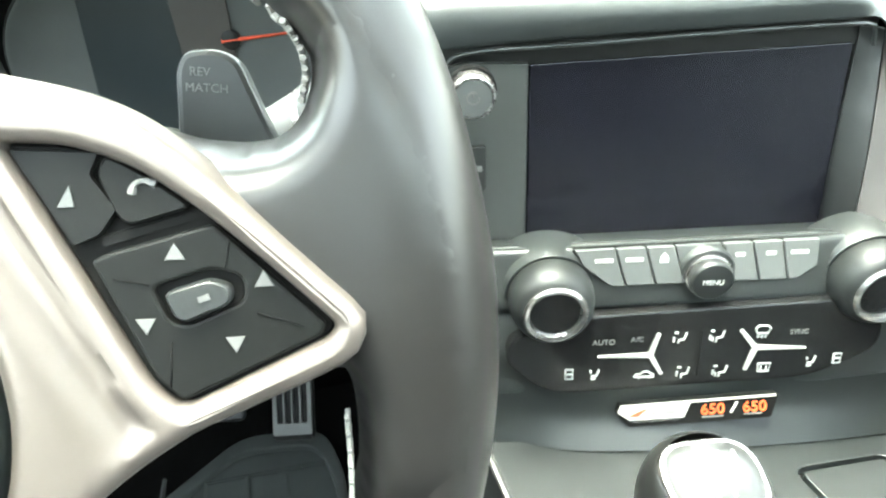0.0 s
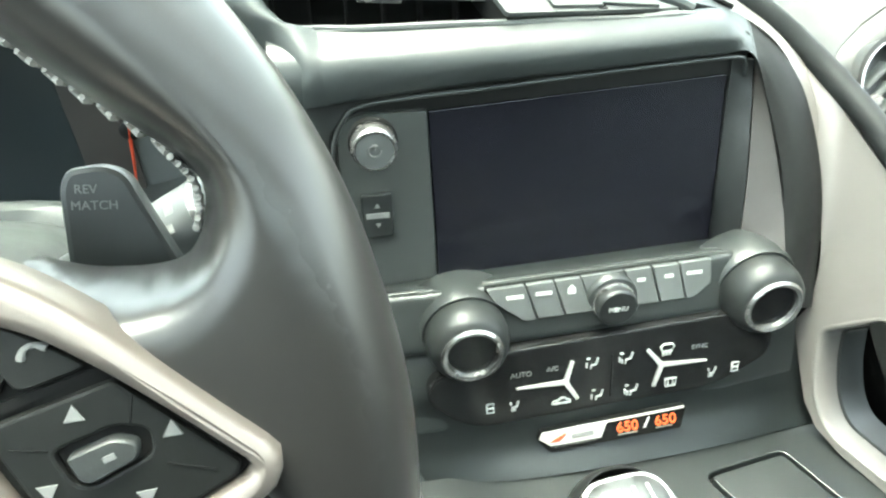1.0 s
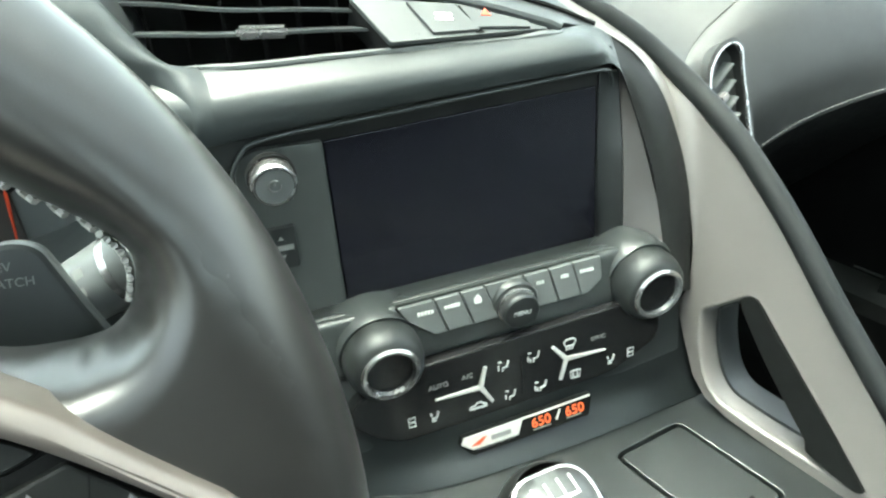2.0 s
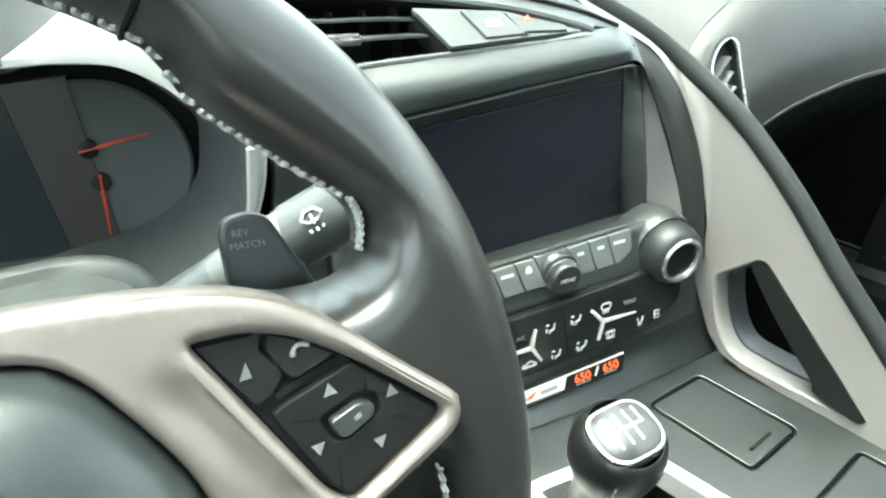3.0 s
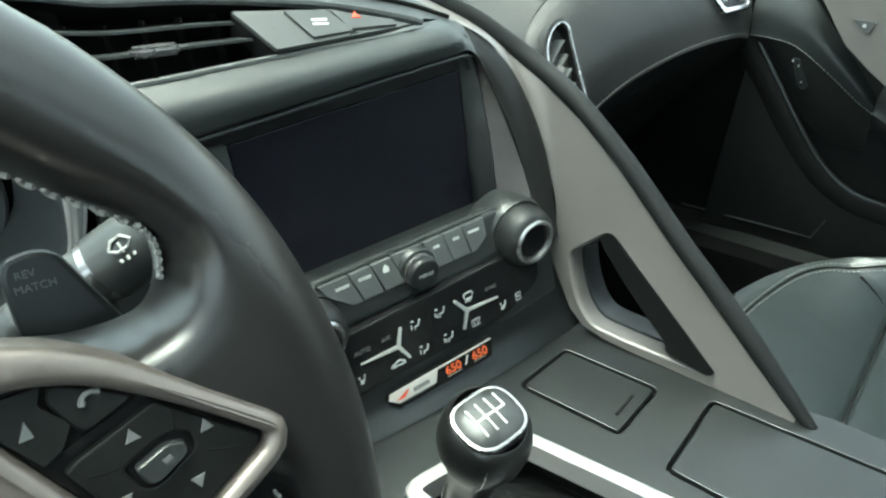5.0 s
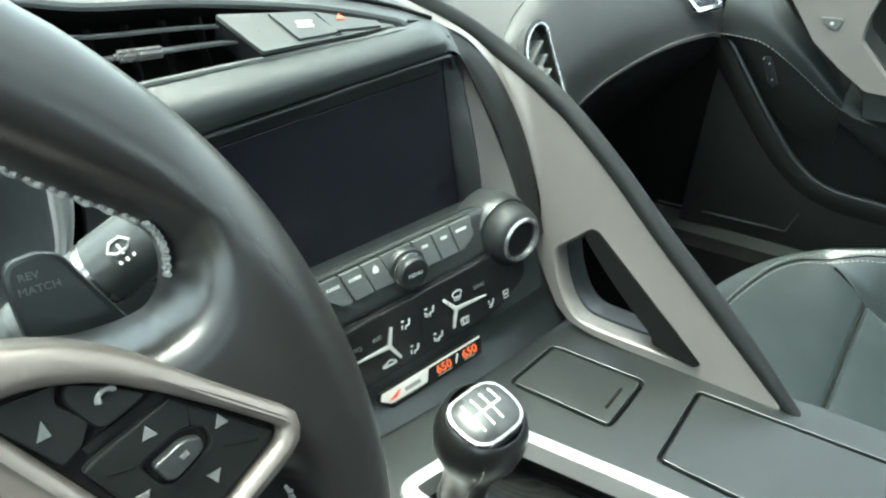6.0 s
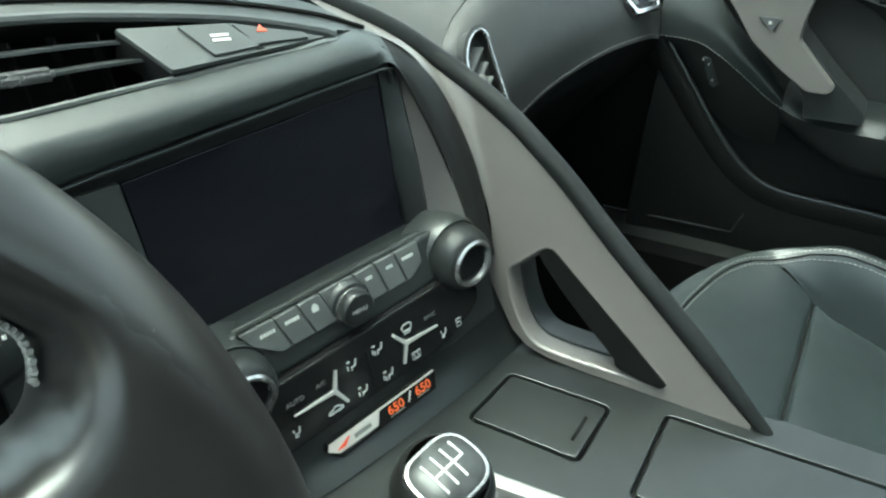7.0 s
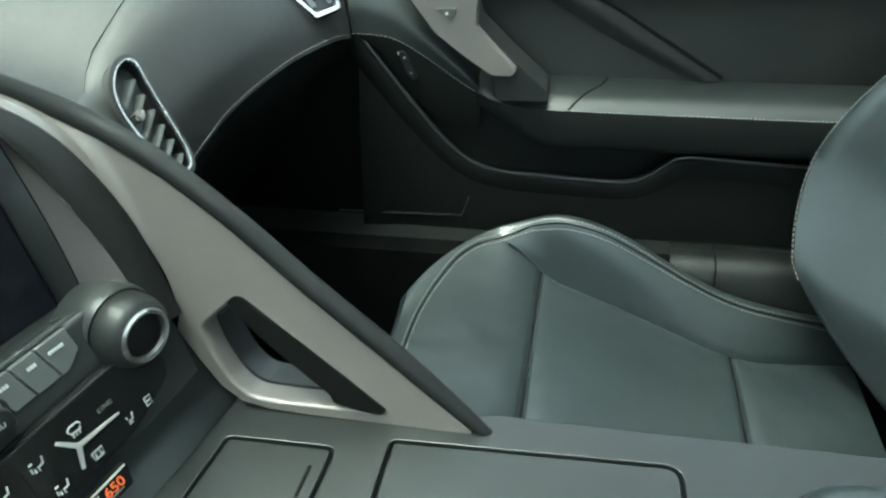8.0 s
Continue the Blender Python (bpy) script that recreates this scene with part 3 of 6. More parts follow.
def stack():
    t = thing("center_stack", (0.0, 0.42, 0.44), "dark grey center stack facing the driver with display and vents", "center stack")
    # Display recess: left panel, frame and display.
    bez = rounded([sp(-0.146, 0.512), sp(0.083, 0.522), sp(0.084, 0.656), sp(-0.143, 0.648)], [0.002, 0.002, 0.004, 0.018], 6)
    part("recess", plate(bez, -0.012, -0.0015, 0.001, m=SM), M_BAND, t, "black display frame")
    part("display", plate(rounded([sp(-0.0925, 0.526), sp(0.0755, 0.531), sp(0.0715, 0.634), sp(-0.0945, 0.626)], 0.0015), -0.0015, 0.0012, 0.0006, m=SM), M_SCREEN, t, "dark switched-off touch display")
    part("left_panel", plate(rounded([sp(-0.145, 0.514), sp(-0.0935, 0.5255), sp(-0.0955, 0.627), sp(-0.142, 0.628)], [0.002, 0.001, 0.001, 0.016], 6), -0.0015, 0.0035, 0.0008, m=SM), M_PANEL, t, "matte dark grey control panel")
    # Frame lip above the display.
    hood = [V(-0.146, 0.409, 0.585), V(-0.1455, 0.412, 0.61), V(-0.139, 0.414, 0.626), V(-0.125, 0.415, 0.634), V(-0.06, 0.415, 0.638), V(0.015, 0.4140, 0.6430), V(0.060, 0.4145, 0.6450), V(0.0765, 0.4175, 0.6440), V(0.0805, 0.4190, 0.6390), V(0.0815, 0.4190, 0.6330)]
    part("lip", tube(spline(hood, 50), 0.0012, 8), M_SHELF, t, "thin satin frame lip")
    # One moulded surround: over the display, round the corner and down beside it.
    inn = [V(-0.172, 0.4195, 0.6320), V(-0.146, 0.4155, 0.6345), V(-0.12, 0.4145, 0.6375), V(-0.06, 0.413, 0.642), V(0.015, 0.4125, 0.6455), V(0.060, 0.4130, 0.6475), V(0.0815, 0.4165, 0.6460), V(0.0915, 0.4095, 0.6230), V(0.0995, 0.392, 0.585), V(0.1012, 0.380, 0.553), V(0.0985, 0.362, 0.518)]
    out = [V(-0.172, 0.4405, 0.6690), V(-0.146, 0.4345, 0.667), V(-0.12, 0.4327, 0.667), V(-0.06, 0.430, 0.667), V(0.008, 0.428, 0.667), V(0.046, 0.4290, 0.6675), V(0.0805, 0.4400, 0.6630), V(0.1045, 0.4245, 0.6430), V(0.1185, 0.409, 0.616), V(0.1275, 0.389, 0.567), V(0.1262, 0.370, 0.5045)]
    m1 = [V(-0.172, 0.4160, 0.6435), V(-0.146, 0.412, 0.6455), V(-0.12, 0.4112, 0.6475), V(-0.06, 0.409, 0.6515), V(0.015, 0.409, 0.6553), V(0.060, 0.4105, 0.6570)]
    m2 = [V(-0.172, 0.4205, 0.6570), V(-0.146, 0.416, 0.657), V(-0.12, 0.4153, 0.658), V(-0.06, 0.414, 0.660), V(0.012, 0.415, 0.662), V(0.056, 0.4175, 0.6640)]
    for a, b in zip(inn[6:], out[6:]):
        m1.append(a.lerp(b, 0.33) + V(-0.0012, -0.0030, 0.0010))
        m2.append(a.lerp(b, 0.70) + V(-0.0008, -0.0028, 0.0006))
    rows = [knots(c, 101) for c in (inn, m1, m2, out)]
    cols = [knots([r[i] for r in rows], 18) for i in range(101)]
    # Same moulding; past the corner its shade is put into a darker colour.
    for nm, i0, i1, mt, lb in (("surround", 0, 64, M_BAR, "moulded soft grey bar over the display"), ("side_band", 63, 101, M_BAR_SHADE, "curved side of the surround, darkened for its shade")):
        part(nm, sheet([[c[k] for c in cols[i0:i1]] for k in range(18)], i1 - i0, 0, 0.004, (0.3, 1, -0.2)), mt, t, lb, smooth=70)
    # Frame strip right of the display, up to the groove, then the panel and the dark band.
    r0 = [(0.074, 0.4225, 0.642), (0.075, 0.417, 0.585), (0.0765, 0.411, 0.529)]
    r1 = [(0.0875, 0.423, 0.640), (0.0855, 0.404, 0.585), (0.080, 0.386, 0.534)]
    part("frame_strip", sheet([r0, r1], 20, 4, 0.004, (0.3, 1, 0)), M_SOFT, t, "grey frame strip")
    g0 = [(x + 0.0012, y + 0.0006, z) for x, y, z in r1]
    b1 = [(0.0850, 0.4185, 0.643), (0.0945, 0.407, 0.612), (0.1012, 0.388, 0.570), (0.0985, 0.366, 0.535)]
    # The tint of a reddish reflection is put into this panel's colour.
    part("side_panel", sheet([g0, b1], 24, 6, 0.004, (0.5, 1, 0)), M_WARM, t, "side panel, its grey warmed for a reddish reflection")
    # Shelf and control console below the display.
    def prof(x):
        return [V(x, 0.412, 0.5305), V(x, 0.392, 0.5375), V(x, 0.3795, 0.5432), V(x, 0.3762, 0.5440), V(x, 0.3738, 0.5425), V(x, 0.3720, 0.5360), V(x, 0.3665, 0.518), V(x, 0.3660, 0.512), V(x, 0.3685, 0.5085), V(x, 0.364, 0.500), V(x, 0.356, 0.466), V(x, 0.357, 0.458)]
    xs = [-0.147, -0.12, -0.1, -0.06, 0.0, 0.06, 0.085, 0.105, 0.118]
    rows = []
    for x in xs:
        k = max(0.0, abs(x + 0.01) - 0.075)
        rows.append([p + V(0, k * 0.12, -k * 0.06 + (x + 0.005) * 0.031) for p in prof(x)])
    part("shelf", sheet(rows, 60, 24, 0.006, (0, 1, -0.2)), M_SHELF, t, "satin dark grey control shelf", smooth=60)
    low = [[V(-0.128, 0.40, 0.505), V(-0.128, 0.368, 0.49), V(-0.126, 0.362, 0.465), V(-0.122, 0.358, 0.445), V(-0.118, 0.350, 0.428)], [V(-0.06, 0.38, 0.50), V(-0.06, 0.36, 0.485), V(-0.06, 0.3545, 0.465), V(-0.06, 0.351, 0.447), V(-0.06, 0.336, 0.433)],
           [V(0.04, 0.38, 0.50), V(0.04, 0.36, 0.485), V(0.04, 0.355, 0.468), V(0.04, 0.352, 0.449), V(0.04, 0.337, 0.433)], [V(0.123, 0.39, 0.51), V(0.124, 0.376, 0.49), V(0.125, 0.366, 0.47), V(0.127, 0.356, 0.45), V(0.131, 0.345, 0.433)]]
    part("lower_panel", sheet(low, 30, 24, 0.006, (0, 1, -0.2)), M_DECK, t, "soft black lower panel", smooth=60)
    f = [[(-0.128, 0.40, 0.505), (-0.147, 0.412, 0.53), (-0.15, 0.42, 0.62), (-0.164, 0.43, 0.632)], [(-0.135, 0.48, 0.44), (-0.15, 0.48, 0.53), (-0.155, 0.49, 0.62), (-0.16, 0.49, 0.63)]]
    part("left_cheek", sheet(f, 20, 5, 0.004, (1, 0.2, 0)), M_SOFT, t)
    face = [sp(-0.180, 0.512), sp(-0.1480, 0.512), sp(-0.1480, 0.595), sp(-0.1470, 0.606), sp(-0.1450, 0.618), sp(-0.1375, 0.628), sp(-0.1265, 0.6338), sp(-0.105, 0.6357), sp(-0.06, 0.6395), sp(-0.06, 0.644), sp(-0.12, 0.640), sp(-0.1675, 0.636), sp(-0.1690, 0.615), sp(-0.1745, 0.590)]
    part("left_face", plate(face, -0.006, 0.0030, 0.0012, m=SM), M_SURROUND, t, "dark grey face beside the display")
    # Left face of the console down to the footwell.
    f = [[(-0.128, 0.40, 0.505), (-0.122, 0.358, 0.445), (-0.116, 0.345, 0.43)], [(-0.122, 0.50, 0.3), (-0.118, 0.44, 0.28), (-0.116, 0.36, 0.27)], [(-0.12, 0.56, 0.03), (-0.12, 0.48, 0.03), (-0.12, 0.4, 0.03)]]
    part("left_side", sheet(f, 10, 8, 0.004, (1, 0, 0)), M_SOFT, t)
    return t


STACK = stack()


def rotary(name, at, axis, profile_list, parent, label=""):
    """A turned control: one part for each (part name, profile, material)."""
    a = Vector(axis).normalized()
    m = axes(at, V(0, 0, 1).cross(a), V(0, 0, 1))
    k = None
    for nm, prof_, mtl, lb in profile_list:
        p = part(nm, lathe(prof_, 44, m), mtl, k or parent, lb)
        k = k or p
    return k, m


def controls(t):
    # Power knob and seek key on the left panel.
    k, m = rotary("power_knob", (-0.1252, 0.404, 0.6185), (0, -1, -0.03), [
        ("power_knob", [(0.0, -0.002), (0.0125, -0.002), (0.0125, 0.0025), (0.0118, 0.003)], M_BLACK, "black knob collar"),
        ("knob_ring", [(0.0112, 0.001), (0.0115, 0.009), (0.0112, 0.0115), (0.0104, 0.0128), (0.0095, 0.0128), (0.0093, 0.0122)], M_ALU, "satin metal knob ring"),
        ("knob_face", [(0.0, 0.0125), (0.0092, 0.0125), (0.0096, 0.0121), (0.0096, 0.011)], M_BUTTON, "")], t)
    ring = [m @ V(0.003 * math.cos(a), 0.003 * math.sin(a), 0.0128) for a in np.linspace(0.9, 2 * math.pi + 0.1, 18)]
    part("power_mark", tube(ring, 0.00045, 6), M_FAINT, k)
    part("power_bar", tube([m @ V(0, 0.0005, 0.0128), m @ V(0, 0.0035, 0.0128)], 0.00045, 6), M_FAINT, k)
    km = SM
    o = sp(-0.1250, 0.5725)
    key = part("seek_key", plate(rounded([(o.x - 0.0085, o.y - 0.0135), (o.x + 0.0085, o.y - 0.013), (o.x + 0.0085, o.y + 0.0125), (o.x - 0.0085, o.y + 0.012)], 0.0022), 0.002, 0.006, 0.001, m=km), M_SURROUND, t, "dark grey rocker seek key")
    part("key_bar", box(0.0125, 0.0030, 0.0006, 0.0, km @ pose(o.x, o.y, 0.0062)), M_DIM, key)
    for s in (1, -1):
        tri_ = [(o.x - 0.0016, o.y + s * 0.0045), (o.x + 0.0016, o.y + s * 0.0045), (o.x, o.y + s * 0.007)]
        part("key_mark", plate(tri_, 0.0058, 0.0064, 0.0001, m=km), M_DIM, key)
    # Key row around the menu knob.
    bm_ = axes((0, 0.3722, 0.530), (1, 0, 0), (0, 0.27, 1))
    tops = lambda x: 0.0121 + (x + 0.0728) * 0.0305
    feet = lambda x: -0.0080 + (x + 0.0528) * 0.0200
    row = [(-0.0742, tops(-0.0742) + 0.0005), (0.0565, tops(0.0565) + 0.0005), (0.0572, 0.0010), (0.0460, feet(0.046) - 0.0012), (-0.0535, feet(-0.0535) - 0.0011), (-0.0690, 0.0035)]
    part("key_rail", plate(rounded(row, 0.0025), -0.003, 0.0014, 0.0006, m=bm_), M_BLACK, t, "recessed black key rail")
    # upper and lower ends of the joints between the keys
    joints = [(-0.0518, -0.0454), (-0.0358, -0.0296), (-0.0207, -0.0135), (0.0040, 0.0116), (0.0200, 0.0253), (0.0357, 0.0405)]
    g = 0.00035
    polys = [[(-0.0530, feet(-0.053)), (joints[0][1] - g, feet(-0.0454)), (joints[0][0] - g, tops(-0.0518)), (-0.0728, tops(-0.0728)), (-0.0678, 0.0032)]]
    for (a, b), (c, d) in zip(joints, joints[1:]):
        polys.append([(b + g, feet(b)), (d - g, feet(d)), (c - g, tops(c)), (a + g, tops(a))])
    polys.append([(joints[5][1] + g, feet(0.0405)), (0.0455, feet(0.0455)), (0.0555, 0.0014), (0.0550, tops(0.055)), (joints[5][0] + g, tops(0.0357))])
    widths = (0.0098, 0.0095, 0.0, None, 0.0052, 0.0054, 0.0095)
    spots = (-0.0575, -0.0415, -0.0259, 0.0, 0.0138, 0.0300, 0.0450)
    for poly, w, cx in zip(polys, widths, spots):
        if w is None:
            part("knob_plate", plate(rounded(poly, 0.0008, 3), 0.0005, 0.0030, 0.0006, m=bm_), M_BUTTON, t, "flush plate behind the menu knob")
            continue
        kk = part("key", plate(rounded(poly, 0.0012, 3), 0.0005, 0.0040, 0.0009, m=bm_), M_BUTTON, t)
        cy = 0.0063 + (cx + 0.0575) * 0.026
        if w:
            n_ = 5 if w > 0.006 else 3
            b_ = bmesh.new()
            for i in range(n_):
                q = box(w / n_ * 0.78, 0.0021, 0.0005, 0, bm_ @ pose(cx - w / 2 + w * (i + 0.5) / n_, cy, 0.0041))
                me_ = bpy.data.meshes.new("bar")
                q.to_mesh(me_)
                b_.from_mesh(me_)
                bpy.data.meshes.remove(me_)
                q.free()
            part("key_mark", b_, M_ICON, kk, smooth=10)
        else:
            house = [(cx - 0.0022, cy - 0.0024), (cx + 0.0022, cy - 0.0024), (cx + 0.0022, cy + 0.0008), (cx, cy + 0.0030), (cx - 0.0022, cy + 0.0008)]
            part("key_mark", plate(house, 0.0038, 0.0044, 0.0001, m=bm_), M_WHITE, kk)
    # Menu knob with its seat.
    k, m = rotary("menu_knob", (-0.0027, 0.3690, 0.5293), (0, -1, 0.24), [
        ("menu_knob", [(0.0, -0.006), (0.0150, -0.006), (0.0147, 0.0), (0.0138, 0.0012), (0.0112, 0.0016)], M_SHELF, "round knob seat"),
        ("chrome_ring", [(0.0112, 0.0010), (0.0122, 0.0020), (0.0121, 0.0036), (0.0113, 0.0040)], M_ALU, "thin chrome ring"),
        ("knob_ring", [(0.0108, 0.0), (0.0111, 0.004), (0.0114, 0.0070), (0.0111, 0.0090), (0.0104, 0.0098)], M_SOFT, "ribbed dark knob ring"),
        ("knob_face", [(0.0, 0.0100), (0.0093, 0.0100), (0.0104, 0.0096), (0.0104, 0.008)], M_SURROUND, "")], t)
    part("knob_mark", lettering("MENU", 0.0040, m @ pose(0, 0, 0.0102), 0.0002), M_WHITE, k)
    # Temperature dials with chrome faces.
    for s, x, zd in ((-1, -0.0845, 0.517), (1, 0.0845, 0.5245)):
        ax_ = Vector((0.0, -1, -0.06)).normalized()
        fr = axes((x, 0.3735, zd), V(0, 0, 1).cross(ax_), V(0, 0, 1))
        secs = []
        for d_, r_, sink in ((-0.020, 0.0365, -0.0105), (-0.012, 0.0330, -0.0070), (-0.005, 0.0290, -0.0032), (0.0005, 0.0262, -0.0010), (0.0042, 0.0242, 0.0), (0.0038, 0.0228, 0.0)):
            secs.append([fr @ V(r_ * math.cos(2 * math.pi * i / 44), r_ * math.sin(2 * math.pi * i / 44) + sink, d_) for i in range(44)])
        pod = part("temperature_dial", loft(secs, caps=False), M_SHELF, t, "temperature dial on a flared pod", smooth=60)
        rotary("dial_grip", (x, 0.3735, zd), (0.0, -1, -0.06), [
            ("dial_grip", [(0.0226, 0.003), (0.0228, 0.0085), (0.0222, 0.0135), (0.0206, 0.0185), (0.0186, 0.0214), (0.0168, 0.0222)], M_SURROUND, "dark grey dial grip"),
            ("chrome_ring", [(0.0166, 0.0205), (0.0170, 0.0228), (0.0158, 0.0243), (0.0139, 0.0236), (0.0131, 0.021)], M_ALU, "bright metal dial ring"),
            ("dial_face", [(0.0, 0.0205), (0.0133, 0.0205), (0.0133, 0.0195)], M_PIANO, "black dial window")], pod)


controls(STACK)


def climate_panel():
    t = thing("climate_panel", (0, 0.36, 0.484), "gloss black climate panel with white symbols and silver Y trims", "control panel")
    m = axes((-0.006, 0.3555, 0.484), (1, 0.0, 0.018), (0, 0.13, 1))
    out = rounded([(-0.064, 0.0265), (0.076, 0.0315), (0.100, 0.020), (0.101, 0.0005), (0.066, -0.0170), (-0.080, -0.0220), (-0.103, 0.001), (-0.100, 0.014)], [0.006, 0.006, 0.01, 0.012, 0.012, 0.016, 0.012, 0.01], 6)
    part("panel", plate(out, -0.01, 0.0, 0.0012, m=m), M_PIANO, t)
    # Silver Y trims: an arm outwards and a bracket inwards.
    def arm(p, q, w0, w1):
        p, q = Vector(p), Vector(q)
        n = (q - p).normalized()
        n = Vector((-n.y, n.x))
        return plate([p + n * w0, p - n * w0, q - n * w1, q + n * w1], -0.0003, 0.0012, 0.0004, m=m)
    for hub, ends in (((-0.0240, 0.0016), ((-0.0525, 0.0019), (-0.0203, 0.0150), (-0.0168, -0.0108))), ((0.0330, 0.0039), ((0.0605, 0.0026), (0.0238, 0.0152), (0.0290, -0.0102)))):
        for i, e in enumerate(ends):
            part("trim_arm", arm(hub, e, 0.0015, 0.0005 if i == 0 else 0.0010), M_BADGE, t, "silver trim arm")
    # Key splits.
    for x, y0, y1 in ((-0.002, -0.013, 0.015),):
        part("split", box(0.0005, y1 - y0, 0.0004, 0, m @ pose(x + 0.005, (y0 + y1) / 2, 0.0001)), M_BLACK, t)
    # Symbols.
    part("symbol", lettering("AUTO", 0.0044, m @ pose(-0.0496, 0.0105, 0.0003), 0.0002), M_DIM, t)
    part("symbol", lettering("A/C", 0.0042, m @ pose(-0.0316, 0.0115, 0.0003), 0.0002), M_DIM, t)
    part("symbol", lettering("SYNC", 0.0040, m @ pose(0.0555, 0.0125, 0.0003), 0.0002), M_DIM, t)

    def glyph(cx, cy, strokes, r=0.0006):
        b = bmesh.new()
        for st in strokes:
            tube([m @ V(cx + x, cy + y, 0.0002) for x, y in st], r, 5, bm=b)
        part("symbol", b, M_ICON, t)
    for cx, cy in ((-0.0084, 0.0117), (-0.0047, -0.0103)):
        glyph(cx, cy, [[(-0.0035, 0.0032), (-0.0015, 0.0032)], [(-0.0035, 0.0005), (-0.0035, -0.0025)], [(0.003, 0.003), (0.002, -0.001), (-0.001, -0.0015), (-0.001, -0.0035)]])
    for cx, cy in ((0.0115, 0.0117), (0.0157, -0.0107)):
        glyph(cx, cy, [[(-0.004, 0.0035), (-0.002, 0.0035)], [(-0.004, 0.001), (-0.004, -0.002)], [(0.0035, 0.0035), (0.0025, -0.0005), (-0.0005, -0.001), (-0.0005, -0.0035)], [(-0.0025, -0.0005), (-0.0025, -0.003)]])
    fan = [[(-0.004, 0.002), (-0.0025, 0.0038), (0.0025, 0.0038), (0.004, 0.002), (0.0028, -0.001), (-0.0028, -0.001), (-0.004, 0.002)], [(-0.002, -0.002), (-0.0025, -0.0035)], [(0, -0.002), (-0.0005, -0.0035)], [(0.002, -0.002), (0.0015, -0.0035)]]
    glyph(0.0357, 0.0134, fan)
    glyph(0.0395, -0.0093, [[(-0.0035, 0.0025), (0.0035, 0.0025), (0.003, -0.0025), (-0.003, -0.0025), (-0.0035, 0.0025)], [(-0.0015, -0.003), (-0.0015, 0.001)], [(0.0015, -0.003), (0.0015, 0.001)]])
    glyph(-0.0262, -0.0115, [[(-0.0055, -0.001), (-0.0045, 0.0008), (-0.002, 0.001), (-0.0005, 0.0025), (0.002, 0.0025), (0.0035, 0.001), (0.0052, 0.0005), (0.0055, -0.001), (-0.0055, -0.001)], [(-0.003, -0.0018), (-0.0025, -0.0018)], [(0.0025, -0.0018), (0.003, -0.0018)]])
    for cx, cy in ((0.0651, -0.0063), (-0.0534, -0.0095)):
        glyph(cx, cy, [[(0.002, 0.003), (0.001, -0.001), (-0.002, -0.0012)], [(0.0005, -0.0028), (-0.0022, -0.003)], [(-0.0025, 0.0025), (-0.0022, 0.0008)]])
    for cx, cy in ((0.0791, -0.0053), (-0.0678, -0.0090)):
        glyph(cx, cy, [[(-0.0018, 0.003), (0.0022, 0.003), (0.0022, -0.003), (-0.0018, -0.003), (-0.0018, 0.003)], [(-0.0018, 0.0), (0.002, 0.0)]])
    return t


climate_panel()


def badge():
    t = thing("badge", (0.0, 0.345, 0.452), "slim metal badge with orange and black power figures", "badge")
    m = axes((-0.0015, 0.3465, 0.4535), (1, -0.02, 0.075), (0, 0.35, 1))
    out = [(-0.045, 0.0005), (-0.043, 0.0052), (0.043, 0.0062), (0.044, 0.005), (0.0405, -0.0070), (0.0395, -0.0078), (-0.0375, -0.0082), (-0.0395, -0.0065)]
    part("plate", plate(out, -0.004, 0.001, 0.0005, m=m), M_BLACK, t, "black backing plate")
    part("top_edge", plate([(-0.0445, 0.001), (-0.0425, 0.005), (0.0425, 0.006), (0.0425, 0.0048), (-0.004, 0.0043), (-0.008, -0.0042), (-0.038, -0.0042), (-0.0395, -0.003)], 0.001, 0.0018, 0.0003, m=m), M_BADGE, t, "polished metal badge face")
    part("red_mark", plate([(-0.039, -0.0015), (-0.030, 0.0025), (-0.028, 0.0025), (-0.033, -0.0018)], 0.0018, 0.0022, 0.0001, m=m), M_RED, t)
    part("grey_mark", box(0.013, 0.003, 0.0004, 0, m @ pose(-0.019, 0.0, 0.0019)), M_DIM, t)
    for cx in (0.008, 0.031):
        part("figure", lettering("650", 0.0088, m @ pose(cx, -0.0008, 0.0012), 0.0003, 0.00012), M_ORANGE, t, "orange figures")
    part("slash", plate([(0.0175, -0.0032), (0.0186, -0.0032), (0.0218, 0.0028), (0.0206, 0.0028)], 0.001, 0.0016, 0.0001, m=m), M_WHITE, t)
    part("small_print", box(0.012, 0.0008, 0.0003, 0, m @ pose(0.008, -0.0049, 0.0012)), M_DIM, t)
    part("small_print", box(0.010, 0.0008, 0.0003, 0, m @ pose(0.030, -0.0047, 0.0012)), M_DIM, t)
    part("small_print", box(0.026, 0.0007, 0.0003, 0, m @ pose(-0.023, -0.0052, 0.0012)), M_ALU, t)


badge()


